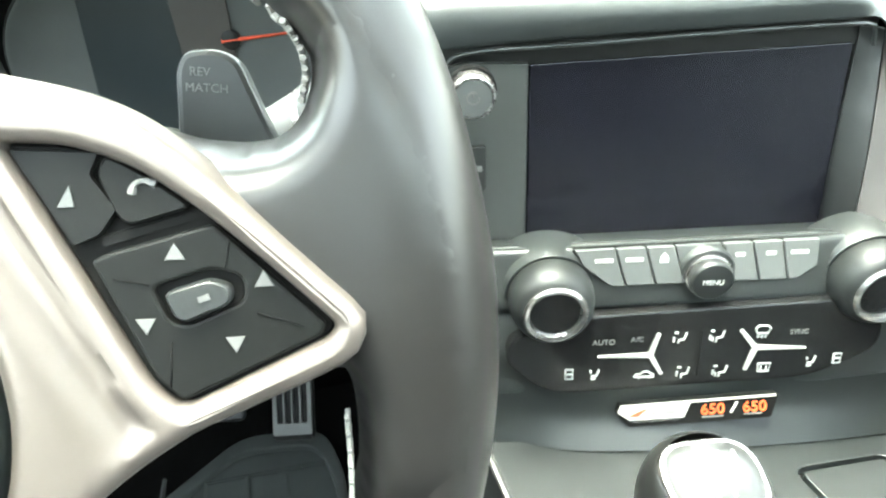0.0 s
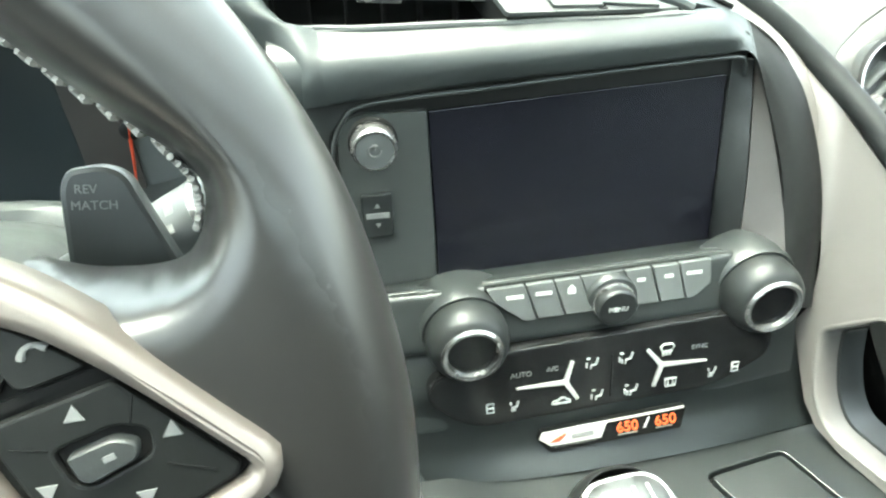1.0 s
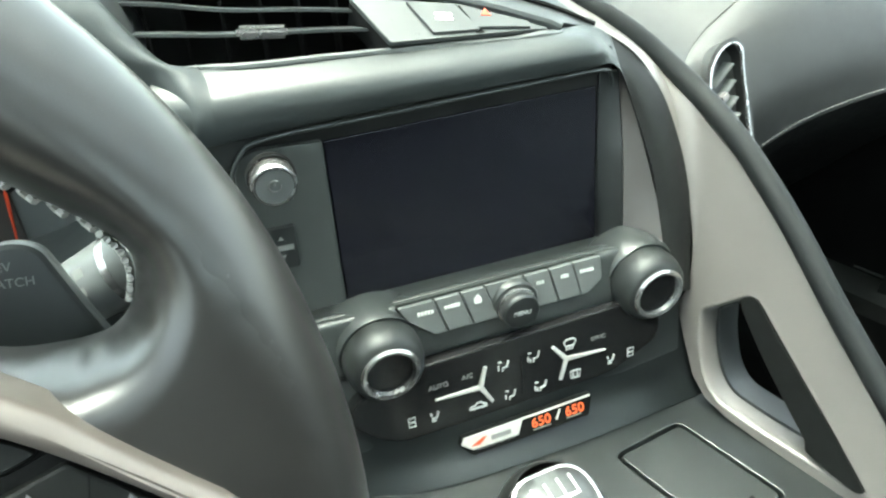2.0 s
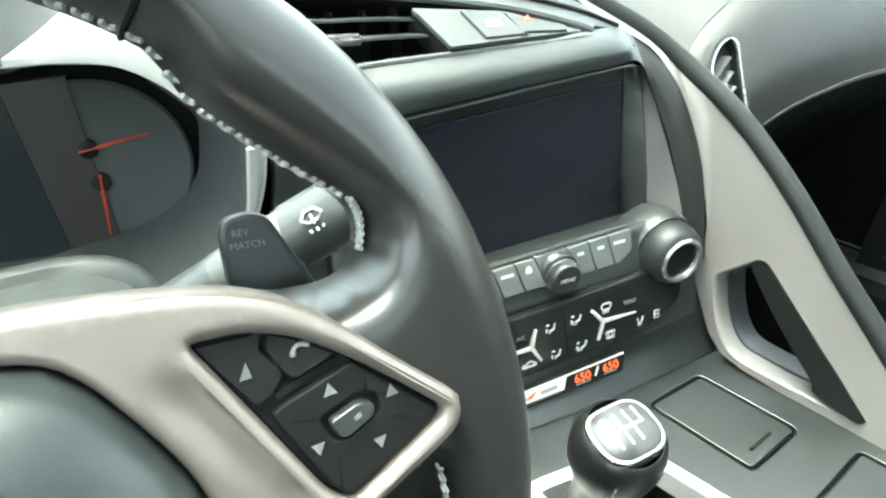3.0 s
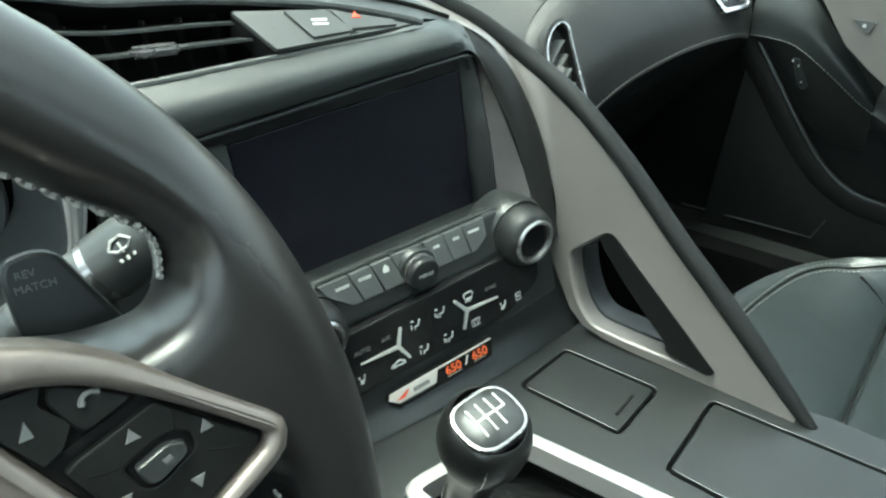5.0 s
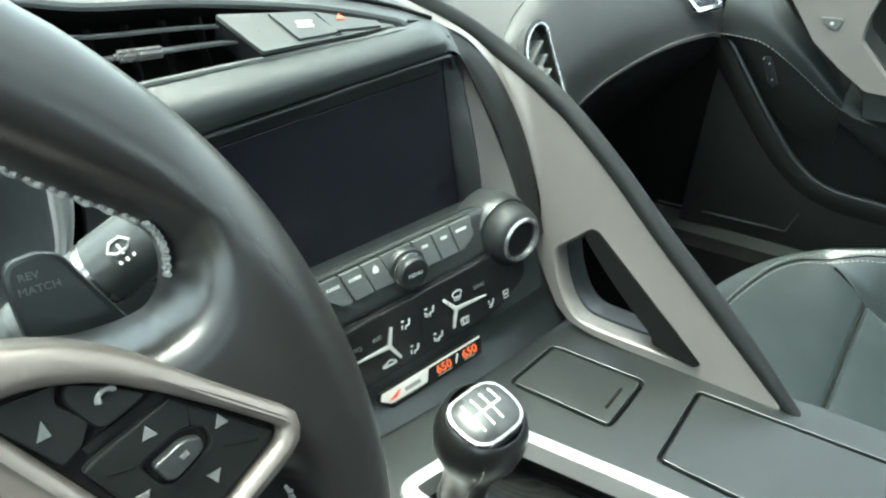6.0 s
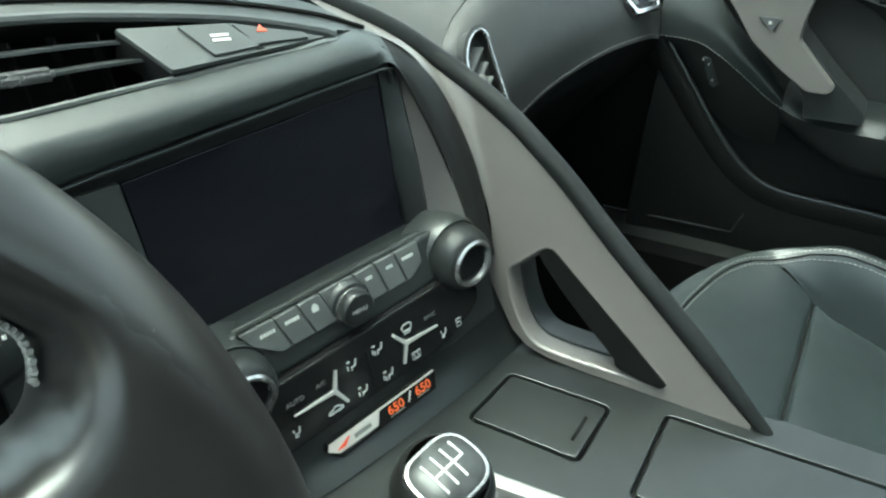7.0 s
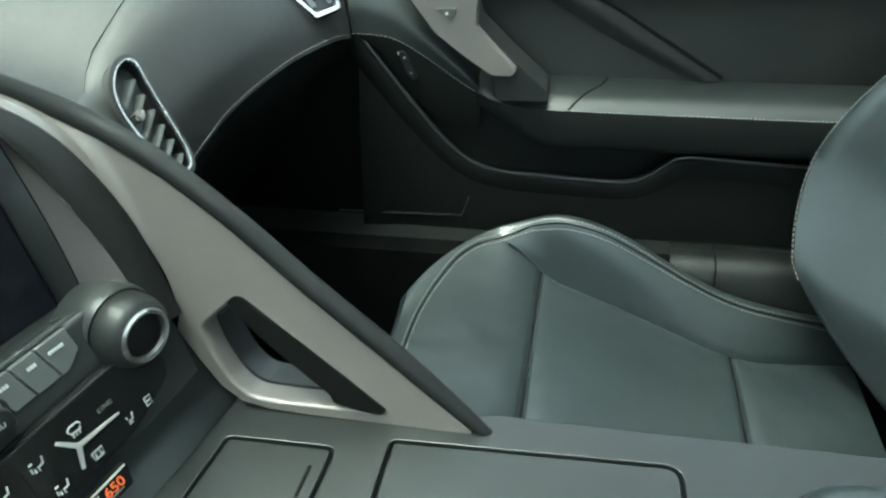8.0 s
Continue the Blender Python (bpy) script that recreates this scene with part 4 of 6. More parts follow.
def center_vent():
    """The wide vent over the display with its key panel."""
    t = thing("air_vent", (-0.06, 0.46, 0.68), "wide black center air vent with slim vanes and switch panel", "air vent")
    top = [(-0.21, 0.492, 0.713), (-0.165, 0.483, 0.708), (-0.129, 0.476, 0.700), (-0.074, 0.468, 0.694), (-0.003, 0.450, 0.682), (0.041, 0.431, 0.670), (0.05, 0.428, 0.666)]
    bot = [(-0.21, 0.452, 0.664), (-0.165, 0.438, 0.667), (-0.129, 0.434, 0.667), (-0.074, 0.431, 0.667), (-0.003, 0.428, 0.666), (0.041, 0.427, 0.665), (0.05, 0.428, 0.666)]
    back = [(x, y + 0.05, z - 0.02) for x, y, z in top]
    bb = [(x, y + 0.06, z - 0.02) for x, y, z in bot]
    part("duct", sheet([top, back, bb, bot], 30, 0, 0.002, (0, 0.6, -0.4)), M_BLACK, t, "black duct")
    # Thin moulding over the vent, two strips.
    part("moulding", tube(spline([V(x, y + 0.002, z + 0.002) for x, y, z in top], 40), 0.003, 8), M_GREY, t, "satin grey vent moulding")
    ts, bs = spline(top, 40), spline(bot, 40)
    for f in (0.36, 0.66):
        path = [ts[i].lerp(bs[i], f) + V(0, 0.006, -0.002) for i in range(2, 27)]
        rows = [[p + V(0, -0.003, 0.001) for p in path], [p + V(0, 0.012, -0.001) for p in path]]
        part("vane", sheet(rows, 24, 3, 0.0016, (0, 0, 1)), M_GREY, t, "slim grey vane")
    for i in range(9):
        k = 3 + i * 3
        p = ts[k].lerp(bs[k], 0.55) + V(0, 0.022, -0.006)
        part("fin", box(0.0014, 0.016, 0.034, 0.0004, pose(p.x, p.y + 0.008, p.z - 0.004, -10, 0, 0)), M_BLACK, t)
    p = ts[15].lerp(bs[15], 0.66) + V(0, 0.0, 0.0)
    part("tab", box(0.026, 0.010, 0.0055, 0.0018, axes(p + V(-0.004, -0.001, 0.002), (1, -0.13, -0.05), (0, 1, 0))), M_ALU, t, "silver thumb tab")
    # Key panel: two flush keys with a red hazard mark.
    def onface(x, f):
        k = min(range(40), key=lambda i: abs(ts[i].x - x))
        return ts[k].lerp(bs[k], f)
    a, b, c, d = V(-0.0657, 0.4570, 0.6880), V(0.0430, 0.4290, 0.6665), V(-0.0520, 0.4285, 0.6690), V(-0.0061, 0.4493, 0.6800)
    m = axes((a + b + c) / 3, b - c, a - c)
    inv = m.inverted()
    q = [inv @ p for p in (a, c, b, d)]
    loc = [(p.x, p.y) for p in q]
    part("switch_base", plate([(p[0] * 0.985, p[1] - 0.0012) for p in loc], -0.016, 0.0006, 0.001, m=m), M_BLACK, t, "black base under the switches")
    part("switch_panel", plate(rounded(loc, [0.002, 0.002, 0.004, 0.002], 4), 0.0002, 0.003, 0.001, m=m), M_GREY, t, "grey switch panel")
    lerp2 = lambda u, v, s: (u[0] + (v[0] - u[0]) * s, u[1] + (v[1] - u[1]) * s)
    A, Cc, B, D = loc
    ctop = lambda s: lerp2(A, D, s / 0.62) if s < 0.62 else lerp2(D, B, (s - 0.62) / 0.38)
    cbot = lambda s: lerp2(Cc, B, s)

    def key(s0, s1, e0, e1):
        return [lerp2(ctop(s0), cbot(s0 * 0.9), e0), lerp2(ctop(s0), cbot(s0 * 0.9), e1), lerp2(ctop(s1), cbot(s1 * 0.96), e1), lerp2(ctop(s1), cbot(s1 * 0.96), e0)]
    k1, k2 = key(0.30, 0.58, 0.08, 0.9), key(0.60, 0.90, 0.10, 0.82)
    for poly in (k1, k2):
        part("key", plate(rounded(poly, 0.001, 3), 0.003, 0.0045, 0.0007, m=m), M_GREY, t)
    part("key_gap", plate(rounded(key(0.582, 0.598, 0.04, 0.95), 0.0002, 2), 0.0028, 0.0034, 0.0001, m=m), M_BLACK, t)
    ang = math.degrees(math.atan2(k1[3][1] - k1[0][1], k1[3][0] - k1[0][0]))
    cx, cy = sum(p[0] for p in k1) / 4, sum(p[1] for p in k1) / 4
    for dy in (0.0016, -0.0018):
        part("key_mark", box(0.010, 0.0018, 0.0004, 0, m @ pose(cx, cy, 0.0046, 0, 0, ang) @ pose(0, dy, 0)), M_WHITE, t)
    hx, hy = lerp2(k2[0], k2[2], 0.36)
    part("hazard_mark", plate([(hx - 0.003, hy - 0.002), (hx + 0.003, hy - 0.003), (hx + 0.001, hy + 0.003)], 0.0042, 0.0049, 0.0001, m=m), M_RED, t, "red hazard triangle")
    # Hood over the vent, from the moulding up to the padded rib.
    up = [(-0.24, 0.512, 0.728), (-0.165, 0.507, 0.722), (-0.129, 0.502, 0.716), (-0.074, 0.498, 0.708), (-0.003, 0.486, 0.697), (0.05, 0.468, 0.683), (0.085, 0.447, 0.664)]
    t2 = [(-0.22, 0.494, 0.714), (-0.165, 0.485, 0.710), (-0.129, 0.478, 0.702), (-0.074, 0.470, 0.696), (-0.003, 0.452, 0.684), (0.045, 0.434, 0.672), (0.075, 0.438, 0.664)]
    part("hood", sheet([t2, up], 40, 4, 0.003, (0, 0.5, -1)), M_SOFT, t, "soft dark grey hood strip")
    part("groove", tube(spline([V((a[0] + b[0]) / 2, (a[1] + b[1]) / 2 - 0.0006, (a[2] + b[2]) / 2 + 0.0006) for a, b in zip(t2, up)], 40), 0.0016, 6), M_BLACK, t)
    part("lower_lip", tube(spline([V(x, y - 0.001, z - 0.0005) for x, y, z in [(-0.157, 0.444, 0.667)] + bot[2:]], 40), [0.001, 0.0015, 0.0018] + [0.0022] * 31 + [0.0028, 0.0034, 0.004, 0.0042, 0.0036, 0.002], 8), M_GREY, t, "satin grey lower lip")


center_vent()


def brace():
    """The silver grab brace between console and dash, with a padded rib and a hand opening."""
    t = thing("grab_brace", (0.15, 0.25, 0.432), "satin silver grab brace with black padded edge", "grab handle")
    # Upper part: a twisted skin between the display surround and the rib.
    band = [V(0.070, 0.446, 0.6685), V(0.1009, 0.4276, 0.6486), V(0.1170, 0.4115, 0.6180), V(0.1262, 0.393, 0.5740), V(0.1290, 0.379, 0.5350), on_brace(0.3722, 0.5045)]
    ridge = [V(0.060, 0.468, 0.681), V(0.100, 0.447, 0.655), V(0.124, 0.430, 0.632), on_brace(0.412, 0.6175), on_brace(0.394, 0.607), on_brace(0.372, 0.594)]
    rows = []
    for a, b in zip(knots(band, 46), knots(ridge, 46)):
        rows.append([a.lerp(b, i / 12) for i in range(13)])
    bm, _ = grid(rows)
    # Lower part: flat, with the hand opening.
    lay = lambda y, z, d=0.0: on_brace(y, z) + BRACE_N * d
    hole = rounded([(0.3610, 0.4950), (0.3350, 0.5205), (0.3270, 0.5185), (0.2350, 0.4435), (0.2420, 0.4392), (0.3030, 0.4385), (0.3300, 0.4400), (0.3440, 0.4530), (0.3545, 0.4735)], [0.006, 0.005, 0.006, 0.003, 0.005, 0.012, 0.012, 0.012, 0.008], 6)
    rim = [Vector((p.y, p.z)) for p in rows[-1]]
    rim += [Vector(q) for q in ((0.334, 0.565), (0.284, 0.520), (0.236, 0.479), (0.183, 0.434), (0.183, 0.432), (0.238, 0.4325), (0.290, 0.4330), (0.318, 0.4345), (0.336, 0.439), (0.349, 0.449), (0.362, 0.468), (0.376, 0.490))]
    if area2(hole) > 0:
        hole = hole[::-1]
    fill(rim, hole, 0.0045, lay, bm)
    bmesh.ops.remove_doubles(bm, verts=bm.verts, dist=2e-5)
    shell_ = bmesh.ops.extrude_face_region(bm, geom=bm.faces[:])
    for v in [g for g in shell_["geom"] if isinstance(g, bmesh.types.BMVert)]:
        v.co += BRACE_N * 0.008
    part("skin", bm, M_BRACE, t, "satin silver skin", smooth=50)
    # Rolled lip and dark liner of the hand opening.
    hl = hole[::-1]

    def ring(d, z):
        return [lay(q.x, q.y, z) for q in inset(hl, d)]
    part("opening_lip", loft([ring(-0.0006, 0.0), ring(0.0004, -0.0006), ring(0.0016, 0.0006), ring(0.0026, 0.0030), ring(0.0030, 0.0065), ring(0.0030, 0.0170)], caps=False), M_BRACE, t, "rolled silver lip of the hand opening", smooth=80)
    part("opening_liner", loft([ring(0.0030, 0.0170), ring(0.0046, 0.0175), ring(0.0050, 0.0190), ring(0.0050, 0.040)], caps=False), M_SOFT, t, "dark liner of the hand opening")
    gp = rounded([(0.3400, 0.5150), (0.3335, 0.5208), (0.3280, 0.5200), (0.311, 0.5050), (0.2879, 0.4870), (0.2605, 0.4655), (0.2360, 0.4442), (0.2400, 0.4398), (0.2550, 0.4418), (0.2725, 0.4460), (0.2745, 0.4525), (0.2895, 0.4648), (0.3165, 0.4890), (0.3340, 0.5070)], [0.003, 0.003, 0.004, 0.01, 0.01, 0.01, 0.002, 0.003, 0.004, 0.003, 0.003, 0.01, 0.01, 0.004], 4)
    mp = axes(on_brace(0, 0), (on_brace(1, 0) - on_brace(0, 0)), (on_brace(0, 1) - on_brace(0, 0)))
    inv = mp.inverted()
    side = -1.0 if (mp.to_3x3() @ V(0, 0, 1)).x > 0 else 1.0
    mz = mp @ Matrix.Diagonal((1, 1, side, 1))
    part("grip", plate([(inv @ on_brace(q[0], q[1])).to_2d() for q in gp], -0.030, 0.0024, 0.0045, m=mz), M_GRIP, t, "black rubber grip insert", smooth=60)
    # Padded rib: over the vent, down the brace to the console.
    rib = [V(-0.36, 0.50, 0.735), V(-0.26, 0.515, 0.735), V(-0.165, 0.517, 0.727), V(-0.074, 0.512, 0.715), V(0.005, 0.500, 0.700), V(0.06, 0.482, 0.683), V(0.105, 0.458, 0.660), on_brace(0.430, 0.632, 0.002)] + [on_brace(y, z, 0.004) for y, z in ((0.385, 0.608), (0.336, 0.5715), (0.286, 0.527), (0.236, 0.485), (0.178, 0.433), (0.160, 0.418))]
    part("padded_rib", tube(spline(rib, 80), [0.0080] * 40 + [0.0075] * 10 + [0.0070] * 20 + [0.0069, 0.0068, 0.0066, 0.0063, 0.006, 0.0056, 0.005, 0.0044, 0.0036, 0.003], 14), M_RIB, t, "black leather-wrapped rib")
    return t


brace()

# ---- console ----


def console():
    t = thing("center_console", (0.05, 0.1, 0.02), "soft black center console with cubby lid and storage bin door", "console")
    left = [(-0.118, 0.346), (-0.112, 0.322), (-0.085, 0.222), (0.03, -0.21), (0.09, -0.43)]
    right = [(0.36, -0.43), (0.29, -0.17), (0.235, 0.02), (0.215, 0.088), (0.200, 0.140), (0.192, 0.170), (0.181, 0.194), (0.166, 0.236), (0.146, 0.272), (0.138, 0.314), (0.133, 0.346)]
    lid = rounded([(0.1005, 0.3295), (0.0455, 0.3210), (0.0685, 0.2445), (0.1230, 0.2575)], [0.006, 0.008, 0.006, 0.008], 6)
    bin_ = rounded([(0.143, 0.229), (0.0695, 0.209), (0.1150, 0.0300), (0.1995, 0.0545)], [0.006, 0.006, 0.012, 0.013], 5)
    well = rounded([(0.018, 0.296), (-0.075, 0.298), (-0.045, 0.17), (0.005, 0.02), (0.105, 0.045), (0.058, 0.19)], [0.02, 0.02, 0.03, 0.03, 0.03, 0.03], 5)
    part("deck", plate(left + right, 0.405, 0.432, 0.0008, [lid, bin_, well]), M_DECK, t, "matte soft-touch deck")
    shrink = lambda lp, d: [Vector(p) for p in inset([Vector(q) for q in (lp if area2([Vector(q) for q in lp]) > 0 else lp[::-1])], d)]
    part("cubby_lid", plate(shrink(lid, 0.0028), 0.412, 0.4321, 0.0006), M_DECK, t, "flush cubby lid with a finger slot")
    part("lid_slot", box(0.024, 0.0024, 0.0012, 0.0005, pose(0.0917, 0.2614, 0.4326, 0, 0, 13.8)), M_BLACK, t)
    part("bin_door", plate(shrink(bin_, 0.0030), 0.410, 0.4323, 0.0007), M_DECK, t, "padded storage bin door")
    for lp_ in (lid, bin_):
        part("gap_liner", plate(shrink(lp_, 0.0001), 0.4052, 0.4265, 0.0002, [shrink(lp_, 0.0038)]), M_BLACK, t)
    part("tray", plate(shrink([Vector(p) for p in left + right], 0.006), 0.395, 0.405, 0.001, [well]), M_BLACK, t)
    # Shifter surround: silver frame and sunken black floor.
    fr_o = shrink(well, 0.0)
    fr_i = shrink(well, 0.0105)
    part("shifter_frame", plate(fr_o, 0.418, 0.4345, 0.0025, [fr_i]), M_PULL, t, "satin silver shifter frame")
    part("shifter_floor", plate(shrink(well, -0.004), 0.372, 0.388, 0.001), M_SOFT, t)
    sides = [[V(*p, 0.43) for p in left] , [V(p[0] - 0.004, p[1], 0.25) for p in left], [V(p[0] - 0.006, p[1], 0.03) for p in left]]
    part("left_side", sheet(sides, 20, 6, 0.004, (1, 0, 0)), M_SOFT, t)
    part("edge_trim", tube(spline([V(p[0] - 0.002, p[1], 0.4315) for p in left], 30), 0.0022, 8), M_ALU, t, "thin bright edge trim")
    r = right[:6]
    sides = [[V(*p, 0.43) for p in r], [V(p[0] + 0.006, p[1], 0.25) for p in r], [V(p[0] + 0.008, p[1], 0.03) for p in r]]
    part("right_side", sheet(sides, 20, 6, 0.004, (-1, 0, 0)), M_SOFT, t)
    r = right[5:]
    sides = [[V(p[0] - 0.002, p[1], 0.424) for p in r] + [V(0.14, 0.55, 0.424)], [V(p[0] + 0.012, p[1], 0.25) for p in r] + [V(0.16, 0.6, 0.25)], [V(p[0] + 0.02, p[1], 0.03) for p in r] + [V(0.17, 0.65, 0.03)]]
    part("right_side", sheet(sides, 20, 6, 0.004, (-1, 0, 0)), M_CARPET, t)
    return t


console()


def armrest_pad():
    """The padded lid behind the storage bin."""
    t = thing("armrest_lid", car(0.15, -0.17, 0.432), "padded black leather armrest lid on the console", "armrest")
    o = [(0.095, -0.030), (0.130, -0.018), (0.170, -0.006), (0.200, -0.008), (0.216, -0.030), (0.300, -0.330), (0.150, -0.370)]
    lp_ = rounded(o, [0.01, 0.03, 0.02, 0.02, 0.02, 0.03, 0.03], 6)
    if area2(lp_) < 0:
        lp_ = lp_[::-1]
    secs = [[V(q.x, q.y, z) for q in inset(lp_, d)] for d, z in ((0.0, 0.431), (0.0, 0.440), (0.002, 0.4455), (0.006, 0.4500), (0.012, 0.4525), (0.020, 0.4535))]
    part("pad", loft(secs), M_SEAT, t, smooth=70)
    part("seam", tube([V(q.x, q.y, 0.4395) for q in lp_], 0.0009, 6, closed=True), M_BLACK, t, "dark sewn seam")
    return t


armrest_pad()


def shifter():
    t = thing("gear_shifter", (-0.01, 0.255, 0.39), "black leather gear knob with bright metal shift pattern cap", "gear shifter")
    c = V(-0.0447, 0.2450, 0.5045)
    m = axes(c, V(1, 0.1, 0), V(0, 1, 0.25))
    prof_ = [(0.0, -0.105), (0.0130, -0.105), (0.0136, -0.045), (0.0160, -0.028), (0.0202, -0.017), (0.0240, -0.007), (0.0252, 0.002), (0.0248, 0.008), (0.0230, 0.0145), (0.0207, 0.0180), (0.0198, 0.0185)]
    part("knob", lathe(prof_, 40, m), M_KNOB, t, "black leather knob")
    capo = rounded([(-0.0198, -0.0168), (0.0198, -0.0168), (0.0207, 0.0168), (-0.0207, 0.0168)], 0.015, 8)
    secs = [[m @ V(q.x * k, q.y * k, z) for q in capo] for k, z in ((1.0, 0.0145), (0.98, 0.0187), (0.94, 0.0201), (0.89, 0.0204))]
    part("cap_ring", loft(secs), M_ALU, t, "chrome cap ring")
    secs = [[m @ V(q.x * k, q.y * k, z) for q in capo] for k, z in ((0.895, 0.0196), (0.83, 0.0213), (0.5, 0.0232), (0.15, 0.0237))]
    part("cap", loft(secs), M_CAP, t, "brushed metal cap")
    # Shift pattern: slots of the gate.
    b = bmesh.new()
    for x in (-0.0095, -0.0032, 0.0032, 0.0095):
        lift = 0.0237 - 4.5 * x * x
        tube([m @ V(x, -0.0085 if x < 0.009 else 0.0, lift - 0.0004), m @ V(x, 0.0, lift), m @ V(x, 0.0090, lift - 0.0004)], 0.0007, 5, bm=b)
    tube([m @ V(-0.0095, 0.0003, 0.0234), m @ V(0.0, 0.0003, 0.0238), m @ V(0.0095, 0.0003, 0.0234)], 0.0007, 5, bm=b)
    part("shift_pattern", b, M_WHITE, t, "white shift gate pattern")
    b = bmesh.new()
    for sx in (0.0125, -0.0125):
        stitches(spline([m @ V(sx * 0.80, -0.0098, -0.05), m @ V(sx * 1.0, -0.0118, -0.028), m @ V(sx * 1.28, -0.0165, -0.012), m @ V(sx * 1.42, -0.0190, 0.0), m @ V(sx * 1.25, -0.0175, 0.011)], 24), 0.003, 0.0012, 0.0005, bm=b)
    part("seam", b, M_THREAD, t)
    # Boot: folded leather cone.
    secs = []
    low = m @ V(0, 0, -0.062)
    for k in range(13):
        u = k / 12
        z = 0.389 + (low.z - 0.389) * u
        r = 0.050 * (1 - u) ** 1.5 + 0.0150
        ring = []
        for i in range(48):
            a = 2 * math.pi * i / 48
            w = 1 + (0.09 * math.sin(5 * a + k * 0.5) + 0.03 * math.sin(11 * a - k)) * math.sin(math.pi * u)
            base = V(-0.012 + r * w * math.cos(a) * 0.8, 0.225 + r * w * math.sin(a), z)
            top = V(low.x + r * w * math.cos(a), low.y + r * w * math.sin(a), z)
            ring.append(base.lerp(top, u))
        secs.append(ring)
    part("boot", loft(secs), M_KNOB, t, "folded black leather boot")
    return t


shifter()

# ---- steering wheel ----
WHEEL_Z = Vector((0.0602, -0.9226, 0.3811))
WHEEL = axes((-0.306, 0.177, 0.648), V(1, 0, 0) - WHEEL_Z * WHEEL_Z.x, V(0, 0.38, 0.92))


RIM_Z = Vector((0.0993, -0.9394, 0.3282))
RIM = axes((-0.3125, 0.1877, 0.6220), V(1, 0, 0) - RIM_Z * RIM_Z.x, V(-0.0081, 0.329, 0.9443))


def steering_wheel():
    t = thing("steering_wheel", WHEEL, "black leather three-spoke steering wheel with silver trim and grey stitching", "steering wheel")
    rc, wz, lean, n = 0.1656, 0.0218, -0.112, 160
    ring_m = WHEEL.inverted() @ RIM

    def lp(name, bm, material, parent=t, label="", smooth=38):
        return part(name, bm, material, parent, label, smooth, local=True)
    def rise(a):
        """From 0 on the grips to 1 on the slimmer, taller top of the rim."""
        q = max(0.0, min(1.0, (43 - abs(math.degrees(a) % 360 - 90)) / 8))
        return q * q * (3 - 2 * q)

    def inner(a):
        """Half width of the rim towards the hub: it narrows at the thumb rests."""
        g = math.degrees(a) % 360
        return 0.0154 - 0.0085 * math.exp(-((abs(g - 90) - 63) / 9) ** 2) - 0.0045 * rise(a)

    def outer(a):
        """Half width of the rim outwards: fuller beside the thumb rests."""
        g = math.degrees(a) % 360
        h = g if g <= 90 else (180 - g if g <= 270 else g - 360)
        return 0.0145 + 0.0053 * max(0.0, min(1.0, (h - 15) / 30)) + 0.0034 * math.exp(-((h - 22) / 28) ** 2)

    def skin(a, b, up=0.0):
        """A point of the rim at a round the wheel and b round its leaning oval section."""
        u = ((outer(a) if math.cos(b) > 0 else inner(a)) + up) * math.cos(b)
        w = (wz + up) * math.sin(b)
        r = rc + 0.004 * rise(a) + math.cos(lean) * u - math.sin(lean) * w
        return ring_m @ V(r * math.cos(a), r * math.sin(a), math.sin(lean) * u + math.cos(lean) * w)
    # Rim, narrower at the thumb rests.
    secs = []
    for i in range(n + 1):
        a = 2 * math.pi * i / n
        secs.append([skin(a, 2 * math.pi * q / 40) for q in range(40)])
    lp("rim", loft(secs, caps=False), M_WHEEL, label="black leather rim")
    # Hand-sewn seam on the inner side.
    b = bmesh.new()
    for i in range(170):
        a = 2 * math.pi * i / 170
        if not 30 < math.degrees(a) < 340:
            continue
        r = rc + 0.004 * rise(a) - inner(a) + 0.0001
        for s in (0.0022, -0.0022):
            p = V(r * math.cos(a - 0.012), r * math.sin(a - 0.012), 0.002 + s)
            q = V(r * math.cos(a + 0.012), r * math.sin(a + 0.012), 0.002 - s)
            tube([ring_m @ p, ring_m @ p.lerp(q, 0.5), ring_m @ q], [0.0008, 0.0012, 0.0008], 6, bm=b)
    for sg in (1, -1):
        arc = spline([V(sg * x, y, z) for x, y, z in ((0.1300, 0.0605, -0.0105), (0.1318, 0.0578, -0.0130), (0.1330, 0.0550, -0.015), (0.1334, 0.0500, -0.0175), (0.1320, 0.0446, -0.018))], 9)
        for p, q in zip(arc, arc[1:]):
            for s in (0.0022, -0.0022):
                tube([p + V(0, 0, s - 0.004), q - V(0, 0, s + 0.004)], 0.0008, 6, bm=b)
        arc = spline([V(sg * x, y, -0.012) for x, y in ((0.1350, -0.072), (0.1395, -0.052), (0.1402, -0.038), (0.1398, -0.026))], 13)
        for p, q in zip(arc, arc[1:]):
            for s in (0.0022, -0.0022):
                tube([p + V(0, 0, s), q - V(0, 0, s)], 0.0006, 6, bm=b)
    lp("stitching", b, M_THREAD, label="light grey hand-sewn stitching")
    # Joints across the rim.
    for deg in (56, 124, -52, -128):
        a = radians(deg)
        path = [skin(a, x, 0.0001) for x in np.linspace(0, 2 * math.pi, 25)[:-1]]
        lp("joint", tube(path, 0.0009, 6, closed=True), M_BLACK)
    # Leather webs from rim to spoke on both sides.
    notch = [(0.0950, 0.0405), (0.1057, 0.0369), (0.1146, 0.0358), (0.120, 0.0357), (0.1256, 0.0366), (0.1300, 0.0398), (0.1328, 0.0445), (0.1342, 0.0500), (0.1337, 0.0555), (0.1305, 0.0620), (0.1225, 0.0715), (0.112, 0.081), (0.102, 0.090)]
